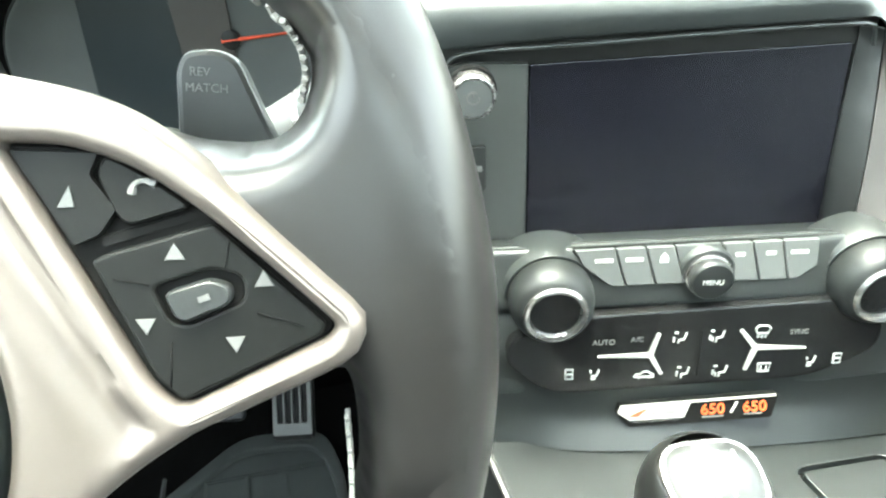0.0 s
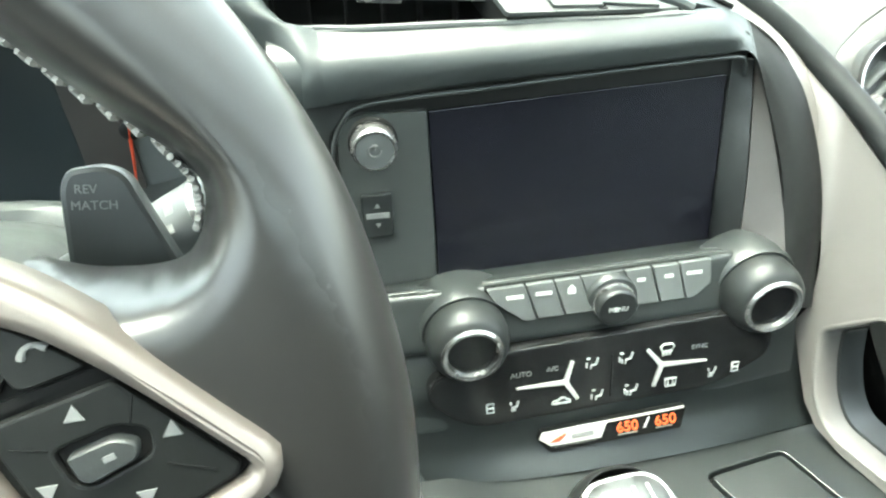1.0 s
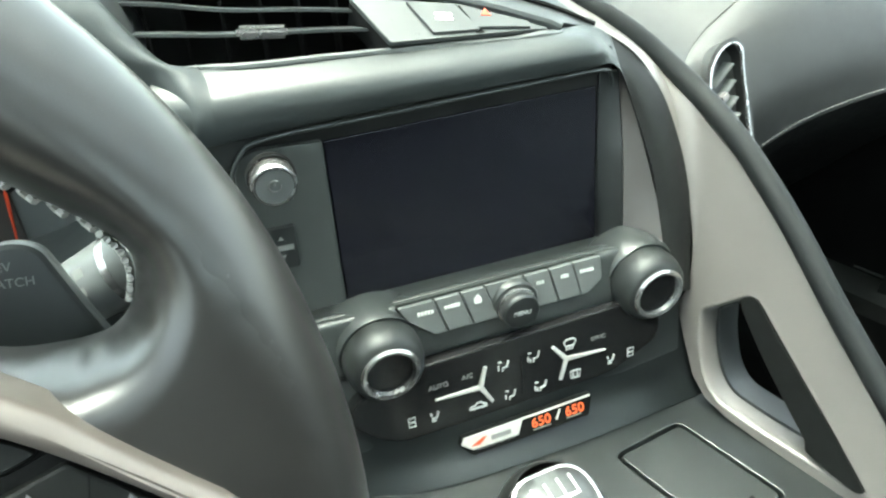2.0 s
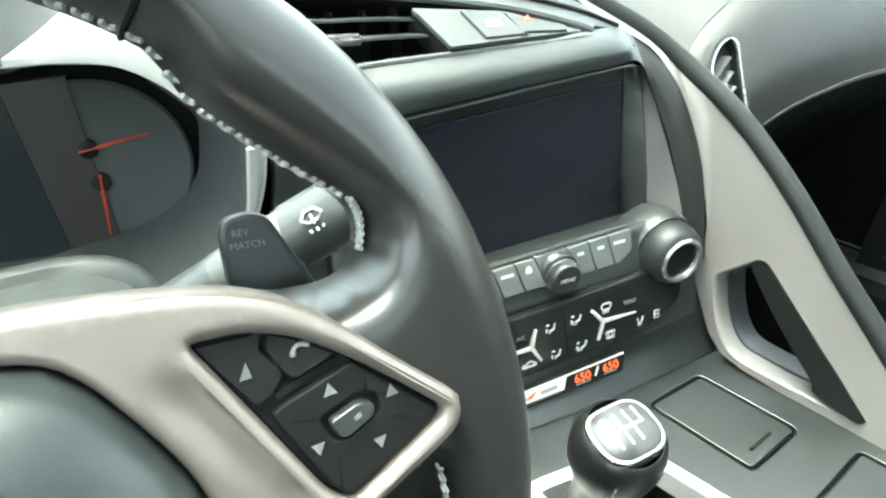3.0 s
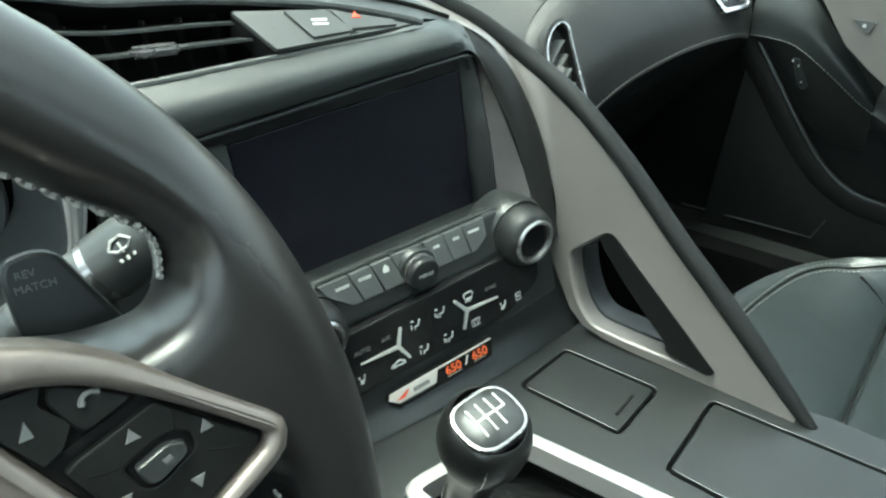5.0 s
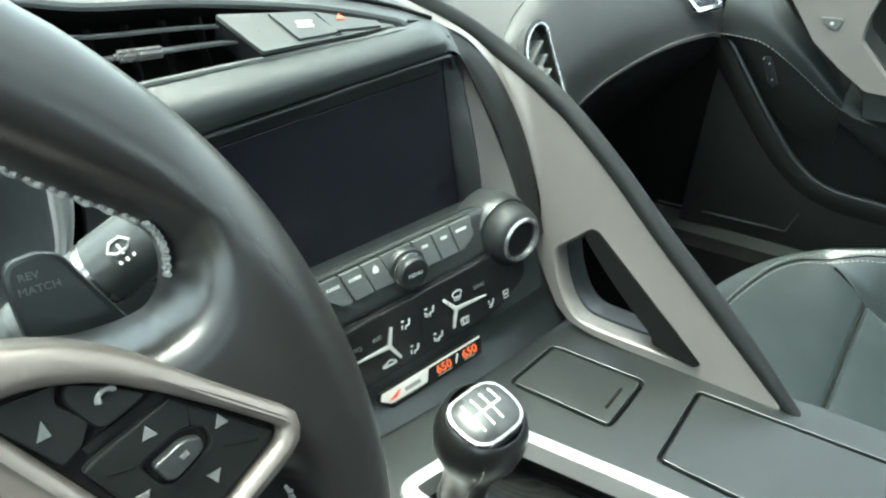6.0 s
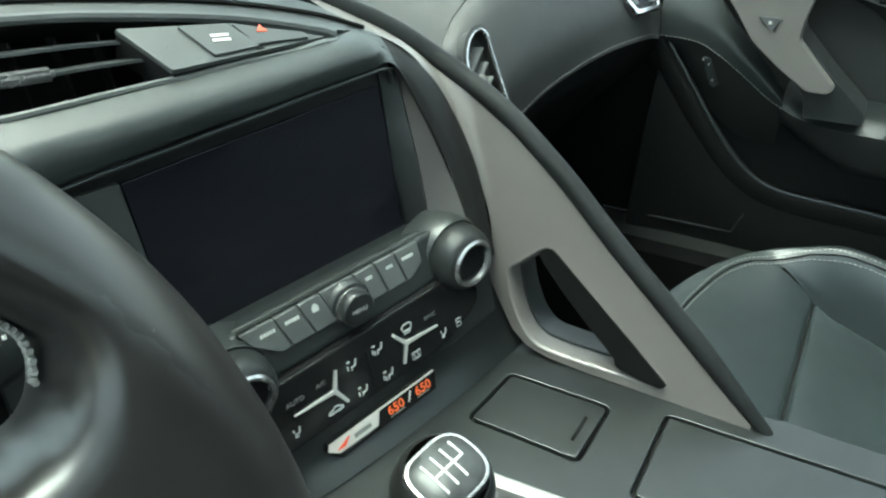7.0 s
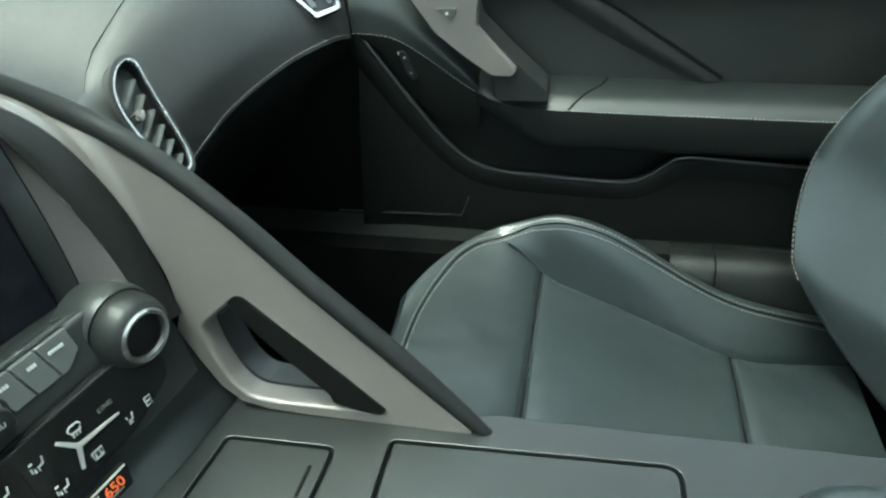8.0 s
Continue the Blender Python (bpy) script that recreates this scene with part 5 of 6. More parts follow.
    foot = [(0.136, -0.070), (0.141, -0.045), (0.141, -0.027), (0.138, -0.018), (0.130, -0.010), (0.122, -0.006)]
    back_m = ring_m.inverted()
    rt = rc - math.sin(lean) * wz
    for s in (1, -1):
        n_edge = [p.to_2d() for p in spline([V(s * x, y, 0) for x, y in notch], 70)]
        f_edge = [p.to_2d() for p in spline([V(s * x, y, 0) for x, y in foot], 40)]
        crest = [(ring_m @ V(s * (rt + 0.004) * math.cos(a), (rt + 0.004) * math.sin(a), wz)).to_2d() for a in np.radians(np.linspace(44, -20, 90))]
        soft = np.array([(p.x, p.y) for p in n_edge + f_edge])

        def web(x, y):
            """Height of the leather between the rim's crest and the spoke."""
            z = 0.0
            for _ in range(3):
                q = back_m @ V(x, y, z)
                a = math.atan2(q.y, s * q.x)
                e = rt - math.hypot(q.x, q.y)
                over, e = max(0.0, -e), max(0.0, e)
                top = (ring_m @ V(s * rt * math.cos(a), rt * math.sin(a), wz)).z
                g = math.degrees(a)
                z = -0.001 + (top + 0.0013) * math.exp(-(e / 0.0165) ** 2) - 110 * over * over
                z -= 0.008 * (max(0.0, min(1.0, (g - 32) / 9)) ** 2 + max(0.0, min(1.0, (-6 - g) / 8)) ** 2)
            d = float(np.hypot(soft[:, 0] - x, soft[:, 1] - y).min())
            w_ = min(1.0, e / 0.009)
            if d < 0.0125:
                z -= 0.024 * (1 - math.sqrt(max(0.0, 1 - (1 - d / 0.0125) ** 2))) * w_ * w_ * (3 - 2 * w_)
            return V(x, y, z)
        wb = fill(n_edge + crest + f_edge, None, 0.0017, web)
        rim_e = [e for e in wb.edges if len(e.link_faces) == 1 and (back_m @ ((e.verts[0].co + e.verts[1].co) / 2)).to_2d().length < rt - 0.002]
        free = [v for v in wb.verts if all(len(e.link_faces) == 2 for e in v.link_edges)]
        for _ in range(8):
            bmesh.ops.smooth_vert(wb, verts=free, factor=0.5, use_axis_x=False, use_axis_y=False, use_axis_z=True)
        down = bmesh.ops.extrude_edge_only(wb, edges=rim_e)
        for v in [g for g in down["geom"] if isinstance(g, bmesh.types.BMVert)]:
            v.co.z -= 0.010
        lp("spoke_web", wb, M_WHEEL, label="leather spoke web", smooth=80)
    # Silver trim around the key pads, over the hub and down the lower spoke.
    half = [(0.0, 0.0530), (0.040, 0.0540), (0.067, 0.0512), (0.085, 0.0478), (0.0945, 0.0448), (0.103, 0.0405), (0.113, 0.0330), (0.1205, 0.0258), (0.1285, 0.0175), (0.1375, 0.0085), (0.1447, 0.0010), (0.1455, -0.0035), (0.1412, -0.0095), (0.122, -0.0175), (0.108, -0.0235), (0.090, -0.0365), (0.074, -0.056), (0.058, -0.085), (0.047, -0.118), (0.044, -0.137), (0.028, -0.137), (0.030, -0.118), (0.044, -0.085), (0.062, -0.055), (0.0725, -0.036), (0.0760, -0.021), (0.0755, -0.007), (0.0725, 0.005), (0.0685, 0.014), (0.063, 0.0235), (0.0565, 0.0335), (0.049, 0.0405), (0.037, 0.0438), (0.020, 0.0428), (0.0, 0.0425)]
    pad = rounded([(0.0785, 0.0365), (0.091, 0.0358), (0.103, 0.0315), (0.115, 0.0225), (0.128, 0.0105), (0.1395, -0.0012), (0.138, -0.0040), (0.1085, -0.0168), (0.103, -0.0120)], [0.002, 0.004, 0.006, 0.008, 0.006, 0.002, 0.002, 0.003, 0.004], 3)
    flat_lp = lp

    def bend(bm):
        """Crowned like the trim: the upper edge, the lower spoke and the tips fall away."""
        for v in bm.verts:
            x, y = abs(v.co.x), v.co.y
            v.co.z -= 1.5 * max(0.0, y + 0.005) ** 2 + 0.9 * max(0.0, -0.03 - y) ** 2 + 0.8 * max(0.0, x - 0.07) ** 2
        return bm

    def lp(name, bm, material, parent=t, label="", smooth=38):
        return flat_lp(name, bend(bm), material, parent, label, smooth)
    edge_ = [p.to_2d() for p in spline([V(x, y, 0) for x, y in half], 150)]
    for s in (1, -1):
        tb = plate([(s * p.x, p.y) for p in edge_], -0.006, 0.0085, 0.0032, [[(s * p.x, p.y) for p in pad]])
        tops = [f for f in tb.faces if f.material_index == 1 and f.calc_center_median().z > 0]
        seen = set(tops)
        ends = {}
        for e in {e for f in tops for e in f.edges}:
            if sum(f in seen for f in e.link_faces) == 1:
                for v, w in ((e.verts[0], e.verts[1]), (e.verts[1], e.verts[0])):
                    ends.setdefault(v, []).append(w)
        loops = []
        while ends:
            v = next(iter(ends))
            lp_ = []
            while v in ends:
                lp_.append(v.co.copy())
                v = next((w for w in ends.pop(v) if w in ends), None)
            loops.append(lp_)
        loops.sort(key=lambda l: -abs(area2([p.to_2d() for p in l])))
        bmesh.ops.delete(tb, geom=tops, context="FACES_ONLY")
        fence = np.array([(p.x, p.y) for l in loops for p in l])
        high = loops[0][0].z

        def sculpt(x, y):
            """A shallow valley beside the key pad."""
            qx, qy = s * x - 0.0785, y - 0.0365
            along, off = 0.490 * qx - 0.871 * qy, -0.871 * qx - 0.490 * qy
            near = min(1.0, float(np.hypot(fence[:, 0] - x, fence[:, 1] - y).min()) / 0.0045)
            k = max(0.0, min(1.0, (along + 0.004) / 0.016)) * max(0.0, min(1.0, (0.075 - along) / 0.02))
            return V(x, y, high - 0.0024 * near * near * (3 - 2 * near) * k * k * (3 - 2 * k) * math.exp(-((off - 0.0095) / 0.0055) ** 2))
        fill([p.to_2d() for p in loops[0]], [p.to_2d() for p in loops[1]], 0.0021, sculpt, tb)
        bmesh.ops.remove_doubles(tb, verts=tb.verts[:], dist=0.00002)
        bmesh.ops.recalc_face_normals(tb, faces=tb.faces[:])
        for f in tb.faces:
            f.material_index = 0
        lp("spoke_trim", tb, M_SILVER, label="satin silver spoke trim", smooth=60)
        p = lp("key_pad", plate([(s * q.x, q.y) for q in pad], -0.006, 0.0035, 0.001), M_BLACK, label="black key pad")

        def key(name, poly, z, mt, r=0.0012, lb=""):
            return lp(name, plate(rounded([(s * x, y) for x, y in poly], r, 3), 0.0025, z, 0.0009), mt, p, lb)
        key("key", [(0.0795, 0.0352), (0.0962, 0.0343), (0.0942, 0.0300), (0.0990, 0.0235), (0.0955, 0.0185), (0.0905, 0.0165)], 0.0046, M_KEY, 0.0008)
        key("key", [(0.0972, 0.0340), (0.1035, 0.0306), (0.1135, 0.0233), (0.1000, 0.0198), (0.0955, 0.0300)], 0.0054, M_KEY, 0.003)
        key("slot", [(0.0950, 0.0182), (0.1150, 0.0228), (0.1160, 0.0215), (0.0960, 0.0160)], 0.0038, M_BLACK, 0.0004)
        low = rounded([(s * x, y) for x, y in ((0.0935, 0.0135), (0.0965, 0.0150), (0.1165, 0.0200), (0.1375, -0.0012), (0.1365, -0.0036), (0.1085, -0.0155), (0.1040, -0.0105))], 0.001, 3)
        cut = rounded([(s * x, y) for x, y in ((0.1045, 0.0080), (0.1158, 0.0112), (0.1216, 0.0094), (0.1218, 0.0045), (0.1105, 0.0000), (0.1072, 0.0014))], 0.002, 4)
        lp("direction_key", plate(low, 0.0025, 0.0052, 0.0008, [cut]), M_KEY, p, "four-way key")
        lp("recess", plate([q * 1.0 for q in cut], 0.002, 0.0037, 0.0002), M_BLACK, p)
        key("rocker", [(0.1068, 0.0070), (0.1154, 0.0094), (0.1197, 0.0078), (0.1194, 0.0043), (0.1107, 0.0010), (0.1086, 0.0020)], 0.0068, M_SOFT, 0.0015)
        for x0, y0, x1, y1 in ((0.0975, 0.0100, 0.1040, 0.0085), (0.1195, 0.0165, 0.1185, 0.0112), (0.1240, 0.0020, 0.1330, -0.0015), (0.1075, -0.0030, 0.1065, -0.0125)):
            lp("groove", tube([V(s * x0, y0, 0.0052), V(s * x1, y1, 0.0052)], 0.0002, 5), M_BLACK, p)
        for cx, cy, d in ((0.1091, 0.0146, 1), (0.1257, 0.0085, 1), (0.1029, 0.0006, -1), (0.1196, -0.0040, -1)):
            tri_ = [(s * (cx - 0.0019), cy - d * 0.0013), (s * (cx + 0.0019), cy - d * 0.0013), (s * cx, cy + d * 0.0020)]
            lp("key_mark", plate(tri_, 0.0048, 0.0054, 0.0001), M_FAINT, p)
        lp("key_mark", box(0.0022, 0.0012, 0.0004, 0, pose(s * 0.1145, 0.0058, 0.0069, 0, 0, s * 18)), M_FAINT, p)
        lp("handset_mark", tube(spline([V(s * x, y, 0.0055) for x, y in ((0.1020, 0.0262), (0.1026, 0.0280), (0.1045, 0.0287), (0.1066, 0.0280))], 10), [0.0008, 0.0009, 0.0007, 0.0006, 0.0006, 0.0006, 0.0006, 0.0007, 0.0009, 0.0008], 6), M_FAINT, p)
        lp("key_mark", plate([(s * 0.0880, 0.0240), (s * 0.0912, 0.0240), (s * 0.0905, 0.0282)], 0.0042, 0.0048, 0.0001), M_BUTTON, p)
    lp = flat_lp
    # Airbag cover, a domed cushion.
    ring = [(0.0, 0.0420), (0.020, 0.0423), (0.037, 0.0432), (0.0485, 0.0400), (0.0560, 0.0330), (0.0625, 0.0230), (0.0680, 0.0135), (0.0720, 0.0045), (0.0750, -0.007), (0.0755, -0.021), (0.0720, -0.036), (0.0615, -0.055), (0.044, -0.075), (0.02, -0.084), (0.0, -0.085)]
    loop = ring + [(-x, y) for x, y in ring[-2:0:-1]]
    secs = []
    for s_, z in ((1.0, -0.01), (1.0, 0.002), (0.985, 0.0075), (0.95, 0.0125), (0.88, 0.018), (0.75, 0.0235), (0.55, 0.0275), (0.3, 0.0295), (0.1, 0.030)):
        secs.append([V(x * s_, (y + 0.02) * s_ - 0.02, z) for x, y in loop])
    lp("airbag_cover", loft(secs), M_AIRBAG, label="smooth dark grey airbag cover", smooth=70)
    # Shift paddles behind the spokes.
    pd = [(0.0955, 0.020), (0.0965, 0.055), (0.099, 0.0595), (0.1075, 0.0602), (0.113, 0.0575), (0.118, 0.045), (0.127, 0.024), (0.12, 0.012)]
    for s in (1, -1):
        p = lp("paddle", plate(rounded([(s * x, y) for x, y in pd], 0.003, 4), -0.056, -0.0495, 0.0018), M_DECK, label="dark grey paddle with light edge")
        if s == 1:
            lp("letters", lettering("REV", 0.0032, pose(0.1030, 0.0540, -0.0494, 0, 0, -4), 0.0002), M_FAINT, p)
            lp("letters", lettering("MATCH", 0.0032, pose(0.1045, 0.0498, -0.0494, 0, 0, -4), 0.0002), M_FAINT, p)
    # Hub behind the cover.
    lp("hub", lathe([(0.0, -0.07), (0.055, -0.07), (0.06, -0.02), (0.06, -0.006), (0.0, -0.006)], 32), M_SOFT)
    return t


steering_wheel()


def column():
    t = thing("steering_column", (-0.29, 0.33, 0.6), "grey steering column shroud with wiper stalk", "steering column")
    m = axes((-0.30, 0.30, 0.598), (1, 0.06, 0), (0, 0.92, -0.38))
    secs = []
    for y, w, h in ((-0.07, 0.049, 0.032), (-0.04, 0.055, 0.036), (0.02, 0.059, 0.039), (0.050, 0.058, 0.0385), (0.058, 0.055, 0.036), (0.060, 0.050, 0.031), (0.068, 0.050, 0.031), (0.070, 0.061, 0.0415), (0.073, 0.064, 0.0440), (0.078, 0.065, 0.0450), (0.085, 0.063, 0.0435), (0.10, 0.052, 0.038), (0.115, 0.03, 0.02)):
        secs.append([m @ V(w * math.copysign(abs(math.cos(a)) ** 0.7, math.cos(a)), y, -h * math.copysign(abs(math.sin(a)) ** 0.7, math.sin(a))) for a in np.linspace(0, 2 * math.pi, 33)[:-1]])
    part("shroud", loft(secs), M_SHROUD, t, "dark grey column shroud")
    a, b = V(-0.235, 0.308, 0.618), V(-0.1545, 0.283, 0.6625)
    d = (b - a).normalized()

    def seg(u0, u1, r0, r1, nm, mt, lb=""):
        k = 8
        pts = [a.lerp(b, u0 + (u1 - u0) * i / k) for i in range(k + 1)]
        return part(nm, tube(pts, [r0 + (r1 - r0) * i / k for i in range(k + 1)], 24), mt, t, lb)
    seg(-0.2, 0.28, 0.0085, 0.0102, "stalk", M_GREY, "grey wiper stalk")
    seg(0.28, 0.62, 0.0105, 0.0125, "stalk_sleeve", M_BUTTON, "grey twist sleeve with printed symbols")
    seg(0.62, 0.655, 0.0130, 0.0130, "stalk_ring", M_ALU, "bright stalk ring")
    seg(0.655, 1.0, 0.0135, 0.0138, "stalk_knob", M_GREY, "grey stalk end knob")
    face = (V(-0.25, 0.0, 0.86) - b).normalized()
    nrm = (face - d * face.dot(d)).normalized()
    mm = axes(a.lerp(b, 0.80) + nrm * 0.0137, d, nrm.cross(d))
    b_ = bmesh.new()
    for st in ([(-0.0045, 0.0015), (-0.002, 0.0042), (0.002, 0.0042), (0.0045, 0.0015), (0.002, -0.0005), (-0.002, -0.0005), (-0.0045, 0.0015)], [(0.0, -0.0015), (0.0, 0.0025)], [(-0.003, -0.0030), (-0.0025, -0.0042)], [(0.0, -0.0030), (0.0, -0.0045)], [(0.003, -0.0030), (0.0025, -0.0042)]):
        tube([mm @ V(x, y, -4.0 * y * y) for x, y in st], 0.0006, 5, bm=b_)
    part("print", b_, M_WHITE, t, "white wiper symbol")
    mm = axes(a.lerp(b, 0.45) + nrm * 0.0117, d, nrm.cross(d))
    for x, y in ((-0.006, -0.003), (0.0, -0.003), (0.006, -0.003), (0.008, 0.003)):
        part("print", box(0.0035, 0.003, 0.0005, 0, mm @ pose(x, y, 0)), M_DIM, t)
    return t


column()


def cluster():
    t = thing("instrument_cluster", (-0.3, 0.45, 0.58), "dark instrument cluster with red needles under a bright brow", "instrument cluster")
    edge = [(-0.306, 0.6915), (-0.2807, 0.6935), (-0.2584, 0.6925), (-0.2352, 0.688), (-0.2169, 0.676), (-0.1989, 0.657), (-0.1865, 0.6435), (-0.1792, 0.632), (-0.1805, 0.6176), (-0.1857, 0.5935), (-0.193, 0.581), (-0.2128, 0.566), (-0.2417, 0.555), (-0.306, 0.547)]
    half = [(p.x, p.z) for p in spline([V(x, 0, z) for x, z in edge], 44)]
    loop = half + [(-0.612 - x, z) for x, z in half[-2:0:-1]]
    c = V(-0.306, 0, 0.615)
    secs = []
    for s, y, dz in ((0.985, 0.4145, 0.004), (1.0, 0.425, 0.0), (0.97, 0.440, 0.0), (0.90, 0.47, 0.0), (0.84, 0.500, 0.0)):
        secs.append([V(c.x + (x - c.x) * s, y, c.z + (z - c.z) * s + dz) for x, z in loop])
    part("bowl", loft(secs, caps=False), M_BOWL, t, "dark grey cluster bowl")
    part("face", sheet([[(-0.46, 0.4995, 0.71), (-0.15, 0.4995, 0.71)], [(-0.46, 0.4995, 0.53), (-0.15, 0.4995, 0.53)]], 8, 4, 0.004, (0, 1, 0)), M_BLACK, t, "black gauge backing")
    part("digital_display", plate(rounded([(-0.355, 0.552), (-0.292, 0.552), (-0.300, 0.672), (-0.352, 0.672)], 0.004), 0, 0.004, 0.001, m=axes((0, 0.4985, 0), (1, 0, 0), (0, 0, 1))), M_CLUSTER, t, "dark digital display")
    for s in (1, -1):
        cx = -0.306 + s * 0.042
        mm = axes((cx, 0.4975, 0.608), (1, 0, 0), (0, 0, 1))
        part("gauge", lathe([(0.0, -0.001), (0.055, -0.001), (0.057, 0.001), (0.055, 0.0025), (0.053, 0.0012), (0.0, 0.001)], 48, mm), M_SOFTTOP, t, "grey round gauge face")
    for (hx, hz), (tx, tz) in (((-0.2655, 0.6225), (-0.2290, 0.6265)), ((-0.2640, 0.600), (-0.2680, 0.5635))):
        h, e = V(hx, 0.494, hz), V(tx, 0.494, tz)
        part("hub", lathe([(0.0, 0.0), (0.006, 0.0), (0.006, 0.004), (0.0045, 0.005), (0.0, 0.005)], 20, axes((hx, 0.498, hz), (1, 0, 0), (0, 0, 1))), M_BAND, t)
        part("needle", tube([h.lerp(e, -0.15), h, e], [0.0014, 0.0013, 0.0006], 6), M_RED, t, "red needle")
    part("gauge_panel", plate([(-0.300, 0.668), (-0.292, 0.552), (-0.2625, 0.552), (-0.2655, 0.668)], 0, 0.0032, 0.0004, m=axes((0, 0.4975, 0), (1, 0, 0), (0, 0, 1))), M_WARM, t, "darker gauge strip")
    # Bright brow over the gauges and the chrome strip down the side.
    lo = [V(x, 0.416, z) for x, z in ((-0.2807, 0.6954), (-0.2695, 0.6950), (-0.2584, 0.6941), (-0.2352, 0.6897), (-0.2169, 0.6777), (-0.1989, 0.6582), (-0.1865, 0.6448), (-0.1796, 0.6359))]
    hi = [V(x, 0.436, z) for x, z in ((-0.2819, 0.6922), (-0.2654, 0.7014), (-0.2504, 0.7103), (-0.2358, 0.710), (-0.2147, 0.7018), (-0.1983, 0.6856), (-0.1818, 0.6605), (-0.1651, 0.6324))]
    md = [p.lerp(q, 0.45) + V(0, -0.002, 0.0005) for p, q in zip(lo, hi)]
    part("brow", sheet([lo, md, hi], 40, 8, 0.004, (0, 0.3, 1)), M_BROW, t, "bright satin grey brow")
    part("brow", sheet([[V(-0.612 - p.x, p.y, p.z) for p in c_] for c_ in (lo, md, hi)], 40, 8, 0.004, (0, 0.3, 1)), M_BROW, t, "bright satin grey brow")
    si = [V(x, 0.4125, z) for x, z in ((-0.1809, 0.6372), (-0.1844, 0.6141), (-0.1877, 0.5996), (-0.1938, 0.5874), (-0.2017, 0.5815), (-0.2266, 0.5663), (-0.2456, 0.5556))]
    so = [V(x, 0.4145, z) for x, z in ((-0.1712, 0.6361), (-0.1747, 0.6185), (-0.1792, 0.6043), (-0.1860, 0.5894), (-0.1975, 0.5775), (-0.2240, 0.5620), (-0.2440, 0.5510))]
    mi = [p.lerp(q, 0.5) + V(0, -0.003, 0) for p, q in zip(si, so)]
    part("side_band", sheet([si, mi, so], 40, 8, 0.004, (0, 1, 0)), M_BROW, t, "satin silver side band")
    for c_ in (si, so):
        part("side_strip", tube(spline(c_, 40), 0.0014 if c_ is si else 0.0010, 8), M_PULL, t, "bright satin side strip")
    # Panel that sweeps from the brow round the end of the vent into the bar.
    pa = [V(-0.166, 0.438, 0.612), V(-0.163, 0.437, 0.622)] + [V(p.x, p.y + 0.001, p.z) for p in hi[:1:-1]]
    pc = [V(-0.1455, 0.415, 0.6345), V(-0.1455, 0.412, 0.6455), V(-0.1455, 0.416, 0.657), V(-0.148, 0.4335, 0.6675), V(-0.160, 0.436, 0.670), V(-0.168, 0.443, 0.675), V(-0.177, 0.453, 0.685), V(-0.190, 0.468, 0.700)]
    pb = [V(-0.157, 0.4170, 0.6325), V(-0.157, 0.4135, 0.6440), V(-0.1575, 0.4175, 0.6570), V(-0.162, 0.427, 0.6690), V(-0.171, 0.431, 0.676), V(-0.179, 0.438, 0.685), V(-0.187, 0.445, 0.697), V(-0.200, 0.455, 0.713)]
    part("side_panel", sheet([pa, pb, pc], 48, 16, 0.004, (0, 1, -0.3)), M_BAR, t, "soft grey side panel")
    # Hood above, from the brow ahead to the dash top.
    hl = [(p.x, p.y, p.z) for p in hi]
    h0 = [(-0.48, 0.46, 0.66)] + [(-0.612 - x, y, z) for x, y, z in hl[::-1]] + hl + [(-0.160, 0.447, 0.618)]
    h1 = [(-0.48, 0.5, 0.70), (-0.40, 0.48, 0.742), (-0.306, 0.47, 0.75), (-0.235, 0.47, 0.748), (-0.205, 0.47, 0.733), (-0.185, 0.47, 0.708), (-0.172, 0.47, 0.67)]
    h2 = [(-0.48, 0.56, 0.71), (-0.40, 0.56, 0.745), (-0.306, 0.56, 0.75), (-0.235, 0.56, 0.745), (-0.205, 0.56, 0.733), (-0.185, 0.56, 0.71), (-0.172, 0.56, 0.70)]
    part("hood", sheet([h0, h1, h2], 48, 0, 0.004, (0, 0.2, -1)), M_SOFT, t, "grained black hood")
    return t


cluster()

# ---- passenger's door ----
DN, DF = V(0.96, 0.28, 0.0), V(-0.28, 0.96, 0.0)


def dr(s, z, d=0.0):
    """Door coordinates: s ahead, z up, d outwards."""
    return DN * (0.655 + d) + DF * s + V(0, 0, z)


